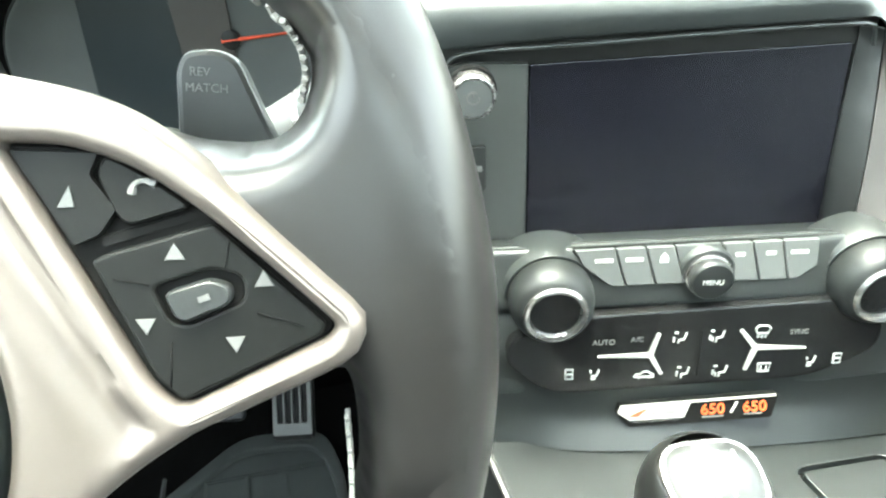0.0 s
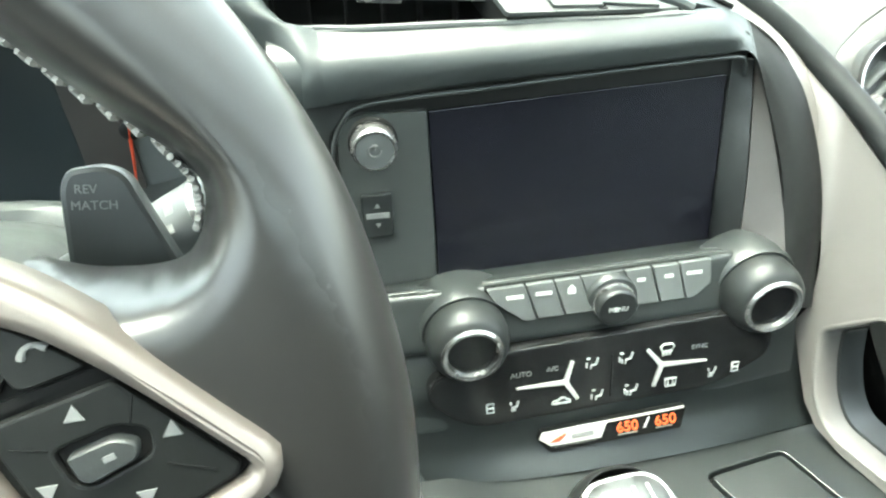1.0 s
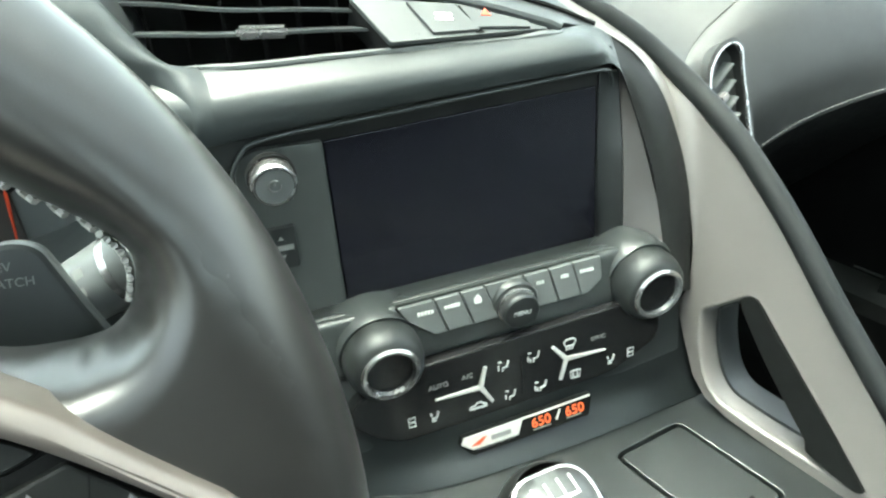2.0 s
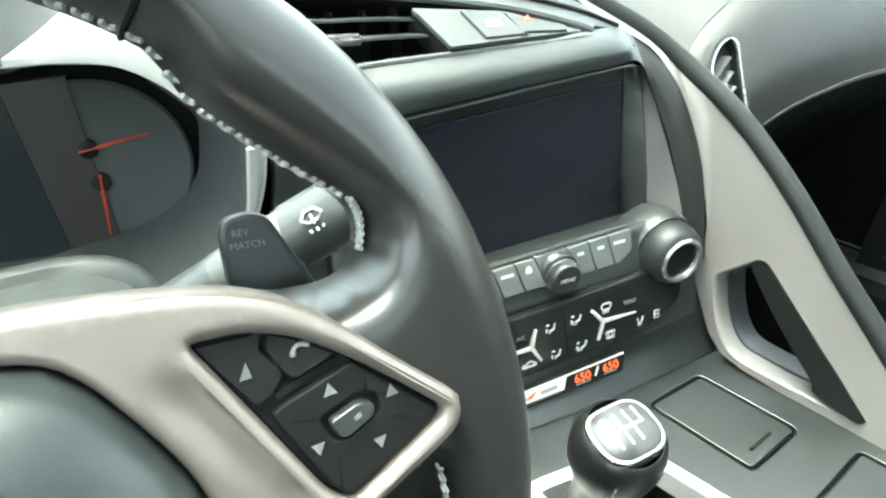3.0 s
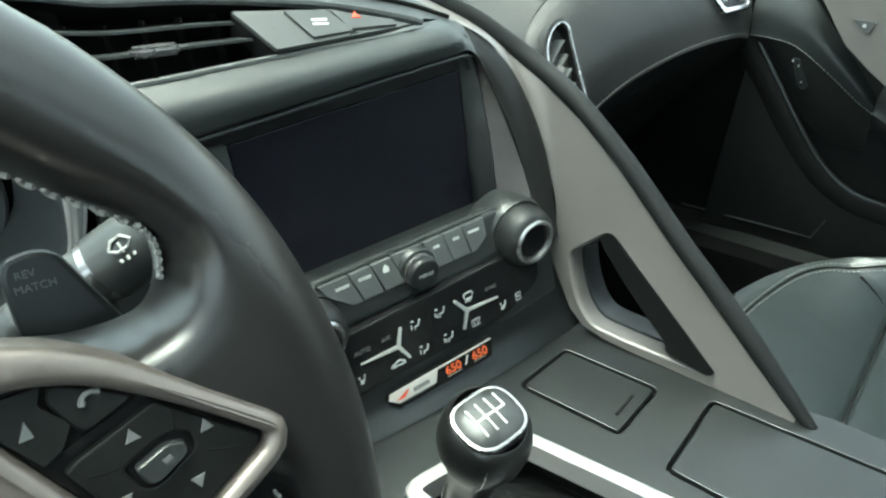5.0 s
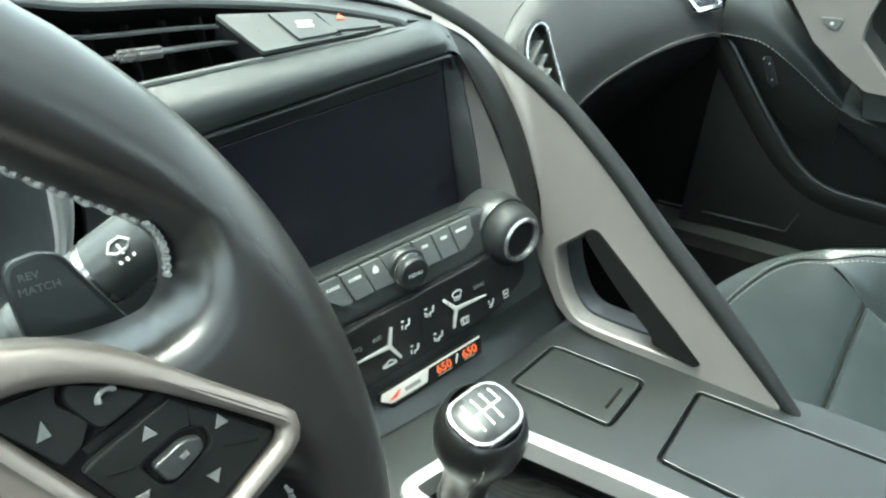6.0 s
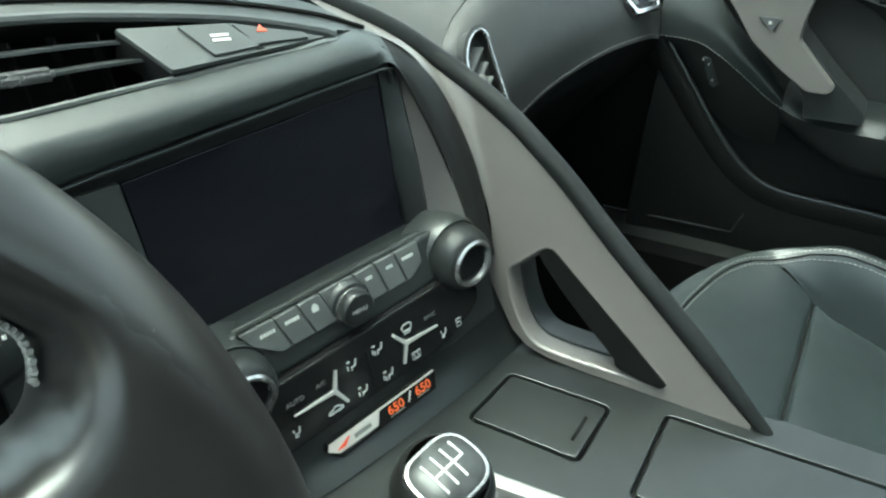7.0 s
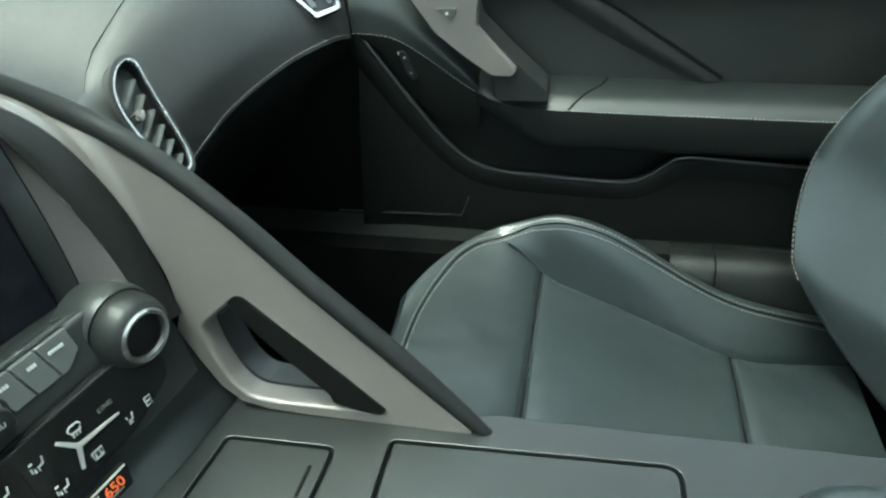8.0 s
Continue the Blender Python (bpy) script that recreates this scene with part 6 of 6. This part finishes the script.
def door():
    t = thing("door", dr(0.0, 0.25), "black passenger door with silver pull handle and leather armrest", "door")
    S = [-0.75, -0.5, -0.25, -0.1, 0.0, 0.1, 0.2, 0.28, 0.34, 0.42, 0.6]
    # Lower panel below the pocket lip.
    lip = [(-0.75, 0.405), (-0.4, 0.407), (-0.186, 0.411), (-0.06, 0.417), (-0.044, 0.414), (-0.022, 0.394), (0.002, 0.382), (0.04, 0.381), (0.114, 0.385), (0.175, 0.391), (0.216, 0.416), (0.255, 0.462), (0.286, 0.505), (0.309, 0.537), (0.322, 0.556)]
    L = [dr(s, z, 0.012) for s, z in lip]
    Lb = [dr(max(s, -0.75), 0.27, 0.005) if s < 0.3 else dr(s + 0.02, 0.27, 0.0) for s, z in lip]
    mid = [p.lerp(q, 0.45) + DN * -0.006 for p, q in zip(L, Lb)]
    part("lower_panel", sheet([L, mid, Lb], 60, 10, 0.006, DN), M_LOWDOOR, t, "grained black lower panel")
    part("pocket_lip", tube(spline([p - DN * 0.0035 for p in L], 70), 0.0024, 8), M_SHELF, t, "rounded pocket lip")
    sl = spline([V(s, z, 0) for s, z in lip], 60)
    nb = []
    for i, p in enumerate(sl):
        g = (sl[min(i + 1, 59)] - sl[max(i - 1, 0)]).normalized()
        nb.append(V(g.y, -g.x, 0))
    rows = [[dr((p + n_ * k).x, (p + n_ * k).y, d) for p, n_ in zip(sl, nb)] for k, d in ((0.0, 0.016), (0.0, 0.0105), (0.003, 0.0070), (0.011, 0.0050), (0.022, 0.0065), (0.030, 0.0100))]
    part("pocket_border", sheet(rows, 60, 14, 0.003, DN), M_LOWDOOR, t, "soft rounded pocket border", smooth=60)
    # Pocket back, and the panel up to the armrest.
    P0 = [dr(s, z - 0.03, 0.05) for s, z in lip]
    P1 = [dr(s, 0.475 if s < 0.2 else max(z + 0.03, 0.475), 0.05) for s, z in lip]
    part("pocket_back", sheet([P0, P1], 60, 4, 0.006, DN), M_DOOR, t)
    # Armrest: long rounded bolster.
    secs = []
    for s, zt, dd in ((-0.75, 0.472, 0), (-0.4, 0.474, 0), (-0.2, 0.475, 0), (-0.04, 0.4765, 0), (0.05, 0.478, 0), (0.1, 0.479, 0), (0.14, 0.481, 0.003), (0.165, 0.484, 0.009), (0.185, 0.489, 0.022)):
        lo = max(0.35, min(1.0, (0.2 - s) / 0.09))
        secs.append([dr(s, zt + (z - zt) * (lo if z < zt else 1), d + dd) for z, d in ((zt + 0.0185, 0.045), (zt + 0.0185, 0.02), (zt + 0.0150, -0.002), (zt + 0.0090, -0.014), (zt + 0.0025, -0.0215), (zt - 0.008, -0.0215), (zt - 0.024, -0.0190), (zt - 0.040, -0.0140), (zt - 0.048, -0.004), (zt - 0.052, 0.05))])
    rows = [list(r) for r in zip(*secs)]
    part("armrest", sheet(rows[:5], 50, 16, 0.004, DN), M_DOORL, t, "stitched black leather armrest", smooth=60)
    part("armrest_side", sheet([[p - DN * 0.0002 for p in rows[4]]] + rows[5:], 50, 16, 0.004, DN), M_DOOR, t, "black lower side of the armrest", smooth=60)
    part("stitching", stitches(spline([dr(s, z, d) for s, z, d in ((-0.7, 0.4755, -0.0213), (-0.4, 0.4770, -0.0213), (-0.2, 0.4780, -0.0213), (-0.04, 0.4795, -0.0213), (0.08, 0.4810, -0.0213))], 60), 0.0040, 0.0004, 0.00055), M_THREAD, t)
    part("seam", tube([dr(0.082, 0.4820, -0.0210), dr(0.074, 0.4890, -0.0135), dr(0.064, 0.4945, -0.002), dr(0.046, 0.4972, 0.02), dr(0.040, 0.4975, 0.04)], 0.0010, 6), M_BLACK, t)
    # Upper panel above the armrest and its crease.
    U0 = [dr(s, 0.49, 0.045) for s in S]
    U1 = [dr(s, 0.58, 0.055) for s in S]
    U2 = [dr(s, 0.67, 0.03) for s in S]
    U3 = [dr(s, 0.69, 0.07) for s in S]
    part("upper_panel", sheet([U0, U1, U2, U3], 40, 14, 0.006, DN), M_DOOR, t, "smooth black upper panel", smooth=60)
    cr0 = [dr(0.12, 0.600, 0.050), dr(0.055, 0.583, 0.050), dr(-0.015, 0.542, 0.047), dr(-0.085, 0.500, 0.041)]
    cr1 = [dr(0.16, 0.604, 0.054), dr(0.115, 0.583, 0.0545), dr(0.04, 0.540, 0.051), dr(-0.055, 0.493, 0.044)]
    crm = [p.lerp(q, 0.5) - DN * 0.005 for p, q in zip(cr0, cr1)]
    part("crease", sheet([cr0, crm, cr1], 20, 6, 0.004, DN), M_DOOR, t, "diagonal moulded ridge")
    part("crease_groove", tube(spline([p - DN * 0.001 for p in cr0], 24), 0.0022, 6), M_BLACK, t)
    # Front panel between pocket lip and stitched edge, with the switch.
    st = [(0.326, 0.556), (0.301, 0.555), (0.275, 0.5495), (0.238, 0.527), (0.205, 0.503), (0.182, 0.489)]
    St = [dr(s, z, 0.002) for s, z in st]
    inn = [dr(s, z, 0.02) for s, z in ((0.318, 0.545), (0.296, 0.515), (0.270, 0.48), (0.235, 0.45), (0.21, 0.44), (0.185, 0.44))]
    part("front_panel", sheet([St, [p.lerp(q, 0.5) - DN * 0.003 for p, q in zip(St, inn)], inn], 30, 8, 0.005, DN), M_DOOR, t)
    part("stitching", stitches(spline([p - DN * 0.0012 for p in St], 40), 0.0035, 0.0016, 0.00055), M_THREAD, t)
    up = [dr(s, z, d) for s, z, d in ((0.332, 0.60, 0.02), (0.305, 0.61, 0.02), (0.275, 0.60, 0.02), (0.25, 0.575, 0.015), (0.21, 0.535, 0.012), (0.185, 0.505, 0.01))]
    part("shoulder", sheet([St, [p.lerp(q, 0.5) - DN * 0.006 for p, q in zip(St, up)], up], 30, 8, 0.005, DN), M_DOORL, t, "leather shoulder panel")
    m = axes(dr(0.266, 0.522, 0.005), DF * -1 + V(0, 0, -0.15), V(0, 0, 1))
    if (m.to_3x3() @ V(0, 0, 1)).dot(DN) > 0:
        m = m @ Matrix.Diagonal((1, 1, -1, 1))
    sw = part("switch", plate(rounded([(-0.013, 0.013), (-0.004, 0.014), (0.014, -0.014), (0.009, -0.019), (0.002, -0.014)], 0.003, 4), -0.003, 0.003, 0.0012, m=m), M_DECK, t, "dark grey mirror switch")
    for x, y in ((-0.0105, 0.0105), (-0.003, 0.007), (0.006, -0.0095)):
        part("switch_mark", plate(rounded([(x - 0.0012, y - 0.0012), (x + 0.0012, y - 0.0012), (x, y + 0.0016)], 0.0004, 2), 0.0028, 0.0034, 0.0001, m=m), M_WHITE, sw)
    # Pull handle: dark core with silver face.
    pm = axes(dr(0.0, 0.0, -0.037), DF, V(0, 0, 1))
    if (pm.to_3x3() @ V(0, 0, 1)).dot(DN) > 0:
        pm = pm @ Matrix.Diagonal((1, 1, -1, 1))
    pull = [(0.262, 0.622), (0.2474, 0.6037), (0.2227, 0.5696), (0.1936, 0.5464), (0.1639, 0.5257), (0.1428, 0.5249), (0.137, 0.5324), (0.1579, 0.5542), (0.1790, 0.5770), (0.178, 0.5957), (0.172, 0.625)]
    core = [(0.260, 0.625), (0.236, 0.586), (0.196, 0.548), (0.165, 0.518), (0.160, 0.494), (0.104, 0.494), (0.1045, 0.508), (0.144, 0.544), (0.178, 0.578), (0.184, 0.600), (0.182, 0.625)]
    part("pull_core", plate(rounded(core, 0.004, 4), -0.05, -0.006, 0.006, m=pm), M_SOFT, t, "dark grey handle core", smooth=60)
    part("pull_face", plate(rounded(pull, 0.004, 4), -0.012, 0.004, 0.003, m=pm), M_BRACE, t, "satin silver handle face")
    bt = part("lock_key", plate(rounded([(0.222, 0.596), (0.199, 0.596), (0.205, 0.583)], 0.003, 4), 0.003, 0.006, 0.001, m=pm), M_BUTTON, t, "grey lock key")
    part("lock_mark", box(0.003, 0.003, 0.0005, 0, pm @ pose(0.209, 0.591, 0.0061)), M_WHITE, bt)
    # Speaker panel and sill.
    part("panel_line", tube([dr(0.372, 0.322, 0.002), dr(0.25, 0.324, 0.002), dr(0.208, 0.3245, 0.003), dr(0.198, 0.352, 0.004)], 0.0012, 6), M_SOFT, t)
    return t


door()


def sill():
    a = [dr(s, 0.305, 0.035) for s in (0.75, 0.4, 0.1, -0.3, -0.7)]
    b = [dr(s, 0.300, -0.02) for s in (0.75, 0.4, 0.1, -0.3, -0.7)]
    c = [dr(s, 0.275, -0.045) for s in (0.75, 0.4, 0.1, -0.3, -0.7)]
    d = [dr(s, 0.02, -0.06) for s in (0.75, 0.4, 0.1, -0.3, -0.7)]
    a2 = [dr(s, 0.27, 0.06) for s in (0.75, 0.4, 0.1, -0.3, -0.7)]
    solo("trim_sill", sheet([a2, a, b], 20, 10, 0.006, (0.3, 0.1, -1)), M_DOOR, "black door sill trim", "sill", kind="structure", smooth=60)
    # The side takes the near-black carpet colour to stand for its shade.
    solo("trim_sill_side", sheet([b, c, d], 20, 12, 0.006, (1, 0.2, 0)), M_CARPET, "side of the sill, coloured dark for the shade below its top", "sill", kind="structure", smooth=60)
    cv = thing("sill_cover", dr(-0.2, 0.27, 0.0), "dark grey plastic sill cover beside the seat", "trim cover")
    for s0, s1 in ((-0.10, -0.05), (-0.34, -0.102)):
        q = [[dr(s, z, d) for s in (s0, (s0 + s1) / 2, s1)] for z, d in ((0.298, 0.000), (0.307, -0.010), (0.3065, -0.026), (0.299, -0.043), (0.279, -0.053), (0.25, -0.060))]
        part("cover", sheet(q, 8, 10, 0.004, DN), M_DOOR, cv, smooth=60)
    f = [[dr(s, 0.0, 0.06) for s in (0.75, -0.7)], [dr(s, 0.69, 0.09) for s in (0.75, -0.7)]]
    solo("door_outer", sheet(f, 4, 3, 0.03, DN), M_BLACK, "dark inner skin of the passenger door", "door", kind="structure")


sill()

# ---- passenger's seat ----


def seat():
    t = thing("car_seat", car(0.405, 0.0, 0.03), "black leather sports seat with grey contrast stitching", "car seat")
    uc, hw = 0.402, 0.222

    def base(w):
        return 0.312 + (w - 0.113) * 0.26

    @functools.lru_cache(maxsize=None)
    def seam_half(w):
        """Half width of the middle panels, narrowest at the rear cross seam."""
        at, half = (-0.30, -0.196, -0.135, -0.103, -0.043, 0.01, 0.113, 0.178, 0.25), (0.186, 0.1456, 0.1205, 0.1130, 0.1265, 0.1410, 0.1605, 0.1735, 0.184)
        return float(np.mean([np.interp(w + k, at, half) for k in (-0.028, -0.019, -0.0095, 0.0, 0.0095, 0.019, 0.028)]))

    def step(q):
        q = max(0.0, min(1.0, q))
        return q * q * (3 - 2 * q)

    def crest(w):
        """Where the side bolster is highest."""
        sh = min(seam_half(w), edge(w) - 0.03)
        return sh + 0.51 * (edge(w) - sh)

    def top(u, w):
        """Height of the cushion at lateral u (from its middle) and forward w."""
        e, c = edge(w), crest(w)
        sh = min(seam_half(w), e - 0.03)
        q = max(0.0, min(1.0, (abs(u) - sh) / (c - sh)))
        high = (0.034 + 0.034 * math.exp(-((w - 0.058) / 0.1) ** 2)) * (1 - 0.68 * step((w - 0.095) / 0.15))
        k = step((w - 0.085) / 0.09)
        bol = high * (math.sin(q * math.pi / 2) ** 1.25 * (1 - k) + k * 0.9 * (min(1.0, abs(u) / c) ** 3))
        bol -= (0.055 - 0.035 * step((w - 0.1) / 0.14)) * max(0.0, (abs(u) - c) / (e - c)) ** 2.2
        z = base(w) + bol
        if w > 0.12:
            z -= 0.021 * ((w - 0.12) / 0.125) ** 3
        # soft creases in the leather
        z += 0.0007 * noise.noise(V(u * 16, w * 16, 0.3)) + 0.0004 * noise.noise(V(u * 45, w * 45, 1.7))
        return z

    def groove(u, w):
        """The seams sink into the leather."""
        k = 1.0
        for s in (0.113, -0.10):
            if abs(u) < seam_half(w) + 0.003:
                k = min(k, abs(w - s))
        wide = k
        if w < 0.172:
            k = min(k, abs(abs(u) - seam_half(w)))
            wide = min(wide, abs(abs(u) - seam_half(w)) + max(0.0, w - 0.11) * 0.7)
        return -0.0050 * max(0.0, 1 - wide / 0.026) ** 2.2 - 0.0060 * max(0.0, 1 - k / 0.0042) * (1 - step((w - 0.12) / 0.045))

    def edge(w):
        """Half width of the cushion at w, rounded towards the front."""
        if w > 0.06:
            q = min(1.0, (w - 0.06) / 0.19)
            return hw * math.sqrt(max(0.0, 1 - (q ** 2.6) * 0.86))
        return hw - 0.012 * max(0.0, min(1.0, (0.06 - w) / 0.15))
    rows = []
    nw, nu = 300, 260
    for j in range(nw + 1):
        w = -0.24 + (0.249 + 0.24) * j / nw
        e = edge(w)
        line = []
        for i in range(nu + 1):
            u = -e + 2 * e * i / nu
            z = top(u, w) + groove(u, w)
            line.append(car(uc + u, w, z))
        # skirts
        line = [car(uc - e - 0.004, w, 0.2)] + [car(uc - e - 0.004, w, line[0].z - 0.015)] + line + [car(uc + e + 0.004, w, line[-1].z - 0.015), car(uc + e + 0.004, w, 0.2)]
        rows.append(line)
    last = rows[-1]
    rows.append([p + (car(0, 0.008, 0) - V(0, 0, 0)) + V(0, 0, -0.012) if 1 < i < len(last) - 2 else p + car(0, 0.004, 0) for i, p in enumerate(last)])
    rows.append([V(p.x, p.y, min(p.z, 0.2)) + car(0, 0.006, 0) for p in rows[-1]])
    bm, _ = grid(rows)
    part("cushion", bm, M_SEAT, t, "leather seat cushion with sewn panels", smooth=70)
    def on(u, w, lift):
        return car(uc + u, w, top(u, w) + groove(u, w) + lift)
    # Sewn seams between the panels.
    b = bmesh.new()
    for s in (0.113, -0.10):
        h = seam_half(s)
        tube([on(-h + 2 * h * k / 40, s, 0.0008) for k in range(41)], 0.0022, 6, bm=b)
    for sg in (1, -1):
        tube([on(sg * seam_half(w), w, 0.0006) for w in np.linspace(-0.235, 0.152, 70)], 0.0018, 6, bm=b)
    part("seam", b, M_BLACK, t, "dark sewn panel seams")
    # Bolster seam with contrast stitching, round the front.
    def loop(off):
        """A line along the crest of the bolster and round the front, off metres outwards."""
        pts = [on(crest(w) - 0.008 + off, w, 0.0012) for w in np.linspace(-0.225, 0.13, 34)]
        for u, w in ((0.171, 0.163), (0.158, 0.186), (0.133, 0.206), (0.09, 0.222), (0.045, 0.231), (0.0, 0.233), (-0.045, 0.231), (-0.09, 0.222), (-0.133, 0.206), (-0.158, 0.186)):
            pts.append(on(u * (1 + off * 6), w + off * 0.9, 0.0014))
        return spline(pts, 240)
    part("piping", tube(loop(0.0), 0.0008, 6), M_BLACK, t, "dark bolster seam")
    b = bmesh.new()
    for off in (-0.0034, 0.0034):
        stitches(loop(off), 0.0036, 0.0012, 0.00055, bm=b)
    part("stitching", b, M_THREAD, t, "light grey double stitching")
    # Backrest with side bolsters.
    tilt = radians(24)
    o = V(0, -0.204, 0.235)

    def bp(u, h, d):
        """Backrest: h up along it, d forward."""
        w = o.y - h * math.sin(tilt) + d * math.cos(tilt)
        z = o.z + h * math.cos(tilt) + d * math.sin(tilt)
        return car(uc + u, w, z)
    rows = []
    for j in range(41):
        h = 0.62 * j / 40
        half = (0.225 + 0.03 * math.sin(math.pi * min(1, h / 0.5)) - 0.10 * max(0, (h - 0.42) / 0.2) ** 1.5) * (1 - 0.6 * max(0.0, (0.2 - h) / 0.2) ** 1.7)
        line = [bp(-half, h, -0.08)]
        for i in range(49):
            u = -half + 2 * half * i / 48
            x = abs(u) / half
            bol = 0.131 * max(0.0, min(1.0, (x - 0.5) / 0.32)) ** 1.3 * math.sin(math.pi * max(0.0, min(1, (h + 0.01) / 0.61)) ** 0.68) ** 1.15
            k = max(0.0, (x - 0.84) / 0.16)
            bol -= 0.07 * k ** 2.2
            gv = -0.007 * max(0, 1 - abs(x - 0.52) / 0.03)
            line.append(bp(u, h, bol + gv - 0.10 * max(0.0, 1 - h / 0.085) ** 1.3))
        line.append(bp(half, h, -0.08))
        rows.append(line)
    bm, _ = grid(rows)
    part("backrest", bm, M_SEAT, t, "bolstered leather backrest", smooth=70)
    b = bmesh.new()
    path = []
    for j in range(40):
        h = 0.075 + 0.445 * j / 39
        half = (0.225 + 0.03 * math.sin(math.pi * min(1, h / 0.5)) - 0.10 * max(0, (h - 0.42) / 0.2) ** 1.5) * (1 - 0.6 * max(0.0, (0.2 - h) / 0.2) ** 1.7)
        x = 0.84
        bol = 0.131 * max(0.0, min(1.0, (x - 0.5) / 0.32)) ** 1.3 * math.sin(math.pi * max(0.0, min(1, (h + 0.01) / 0.61)) ** 0.68) ** 1.15
        path.append(bp(half * x, h, bol + 0.0015 - 0.10 * max(0.0, 1 - h / 0.085) ** 1.3))
    stitches(spline(path, 80), 0.0042, 0.0016, 0.0006, bm=b)
    part("stitching", b, M_THREAD, t)
    # Recliner cover beside the backrest.
    secs = [[car(uc + 0.236 + x, -0.165 + y, z) for x, y in rounded([(-0.012 * k, -0.022 * k), (0.012 * k, -0.022 * k), (0.012 * k, 0.022 * k), (-0.012 * k, 0.022 * k)], 0.008 * k, 4)] for z, k in ((0.19, 1.1), (0.255, 1.05), (0.284, 0.9), (0.294, 0.6))]
    part("recliner_cover", loft(secs), M_SOFT, t, "grey plastic recliner cover")
    # Base below the cushion.
    secs = [[car(uc + x, w, z) for x, w in rounded([(-0.2, -0.2), (0.2, -0.2), (0.2, 0.2), (-0.2, 0.2)], 0.05, 4)] for z in (0.03, 0.21)]
    part("seat_base", loft(secs), M_SOFT, t)
    return t


seat()


# ---- driver's footwell ----


def footwell():
    t = thing("accelerator_pedal", (-0.32, 0.70, 0.12), "slotted aluminium accelerator pedal", "pedal")
    m = axes((-0.326, 0.712, 0.130), (1, 0.05, 0), (0, 0.6, 0.8))
    slots = [rounded([(x - 0.0035, -0.035), (x + 0.0035, -0.035), (x + 0.0035, 0.06), (x - 0.0035, 0.06)], 0.002, 2) for x in (-0.015, -0.005, 0.005, 0.015)]
    part("plate", plate(rounded([(-0.024, -0.05), (0.024, -0.05), (0.024, 0.07), (-0.024, 0.07)], 0.004), 0, 0.004, 0.001, slots, m), M_PEDAL, t, "slotted metal plate")
    part("backing", box(0.052, 0.13, 0.014, 0.003, m @ pose(0, 0.008, -0.009)), M_BAND, t)
    mt = thing("floor_mat", (-0.33, 0.5, 0.04), "dark ribbed rubber floor mat in the driver footwell", "floor mat")
    out = rounded([(-0.50, 0.12), (-0.17, 0.17), (-0.235, 0.53), (-0.262, 0.655), (-0.295, 0.722), (-0.400, 0.712), (-0.52, 0.55)], [0.03, 0.03, 0.05, 0.03, 0.03, 0.03, 0.05], 5)
    part("mat", plate(out, 0.04, 0.052, 0.004), M_MAT, mt)
    inn = [q + (Vector((-0.35, 0.42)) - q) * 0.09 for q in out]
    part("raised_edge", plate(out, 0.052, 0.060, 0.003, [inn]), M_MAT, mt)
    for x in (-0.445, -0.395, -0.345, -0.295):
        part("rib", box(0.005, 0.46, 0.006, 0.002, pose(x + 0.012, 0.425, 0.055, 0, 0, 12)), M_MAT, mt)
    for y in (0.30, 0.42, 0.54, 0.655):
        part("rib", box(0.17, 0.005, 0.006, 0.002, pose(-0.338 - (y - 0.425) * 0.1, y, 0.055, 0, 0, 12)), M_MAT, mt)
    bp = thing("brake_pedal", (-0.41, 0.70, 0.14), "black rubber-faced brake pedal", "pedal")
    mb = axes((-0.412, 0.700, 0.135), (1, 0.05, 0), (0, 0.6, 0.8))
    part("pad", plate(rounded([(-0.032, -0.026), (0.032, -0.026), (0.030, 0.030), (-0.030, 0.030)], 0.008), 0, 0.008, 0.003, m=mb), M_SOFT, bp)
    part("lever", tube([mb @ V(0, 0.01, -0.002), mb @ V(0.004, 0.10, -0.03), mb @ V(0.006, 0.24, -0.02)], 0.009, 10), M_BLACK, bp)


footwell()
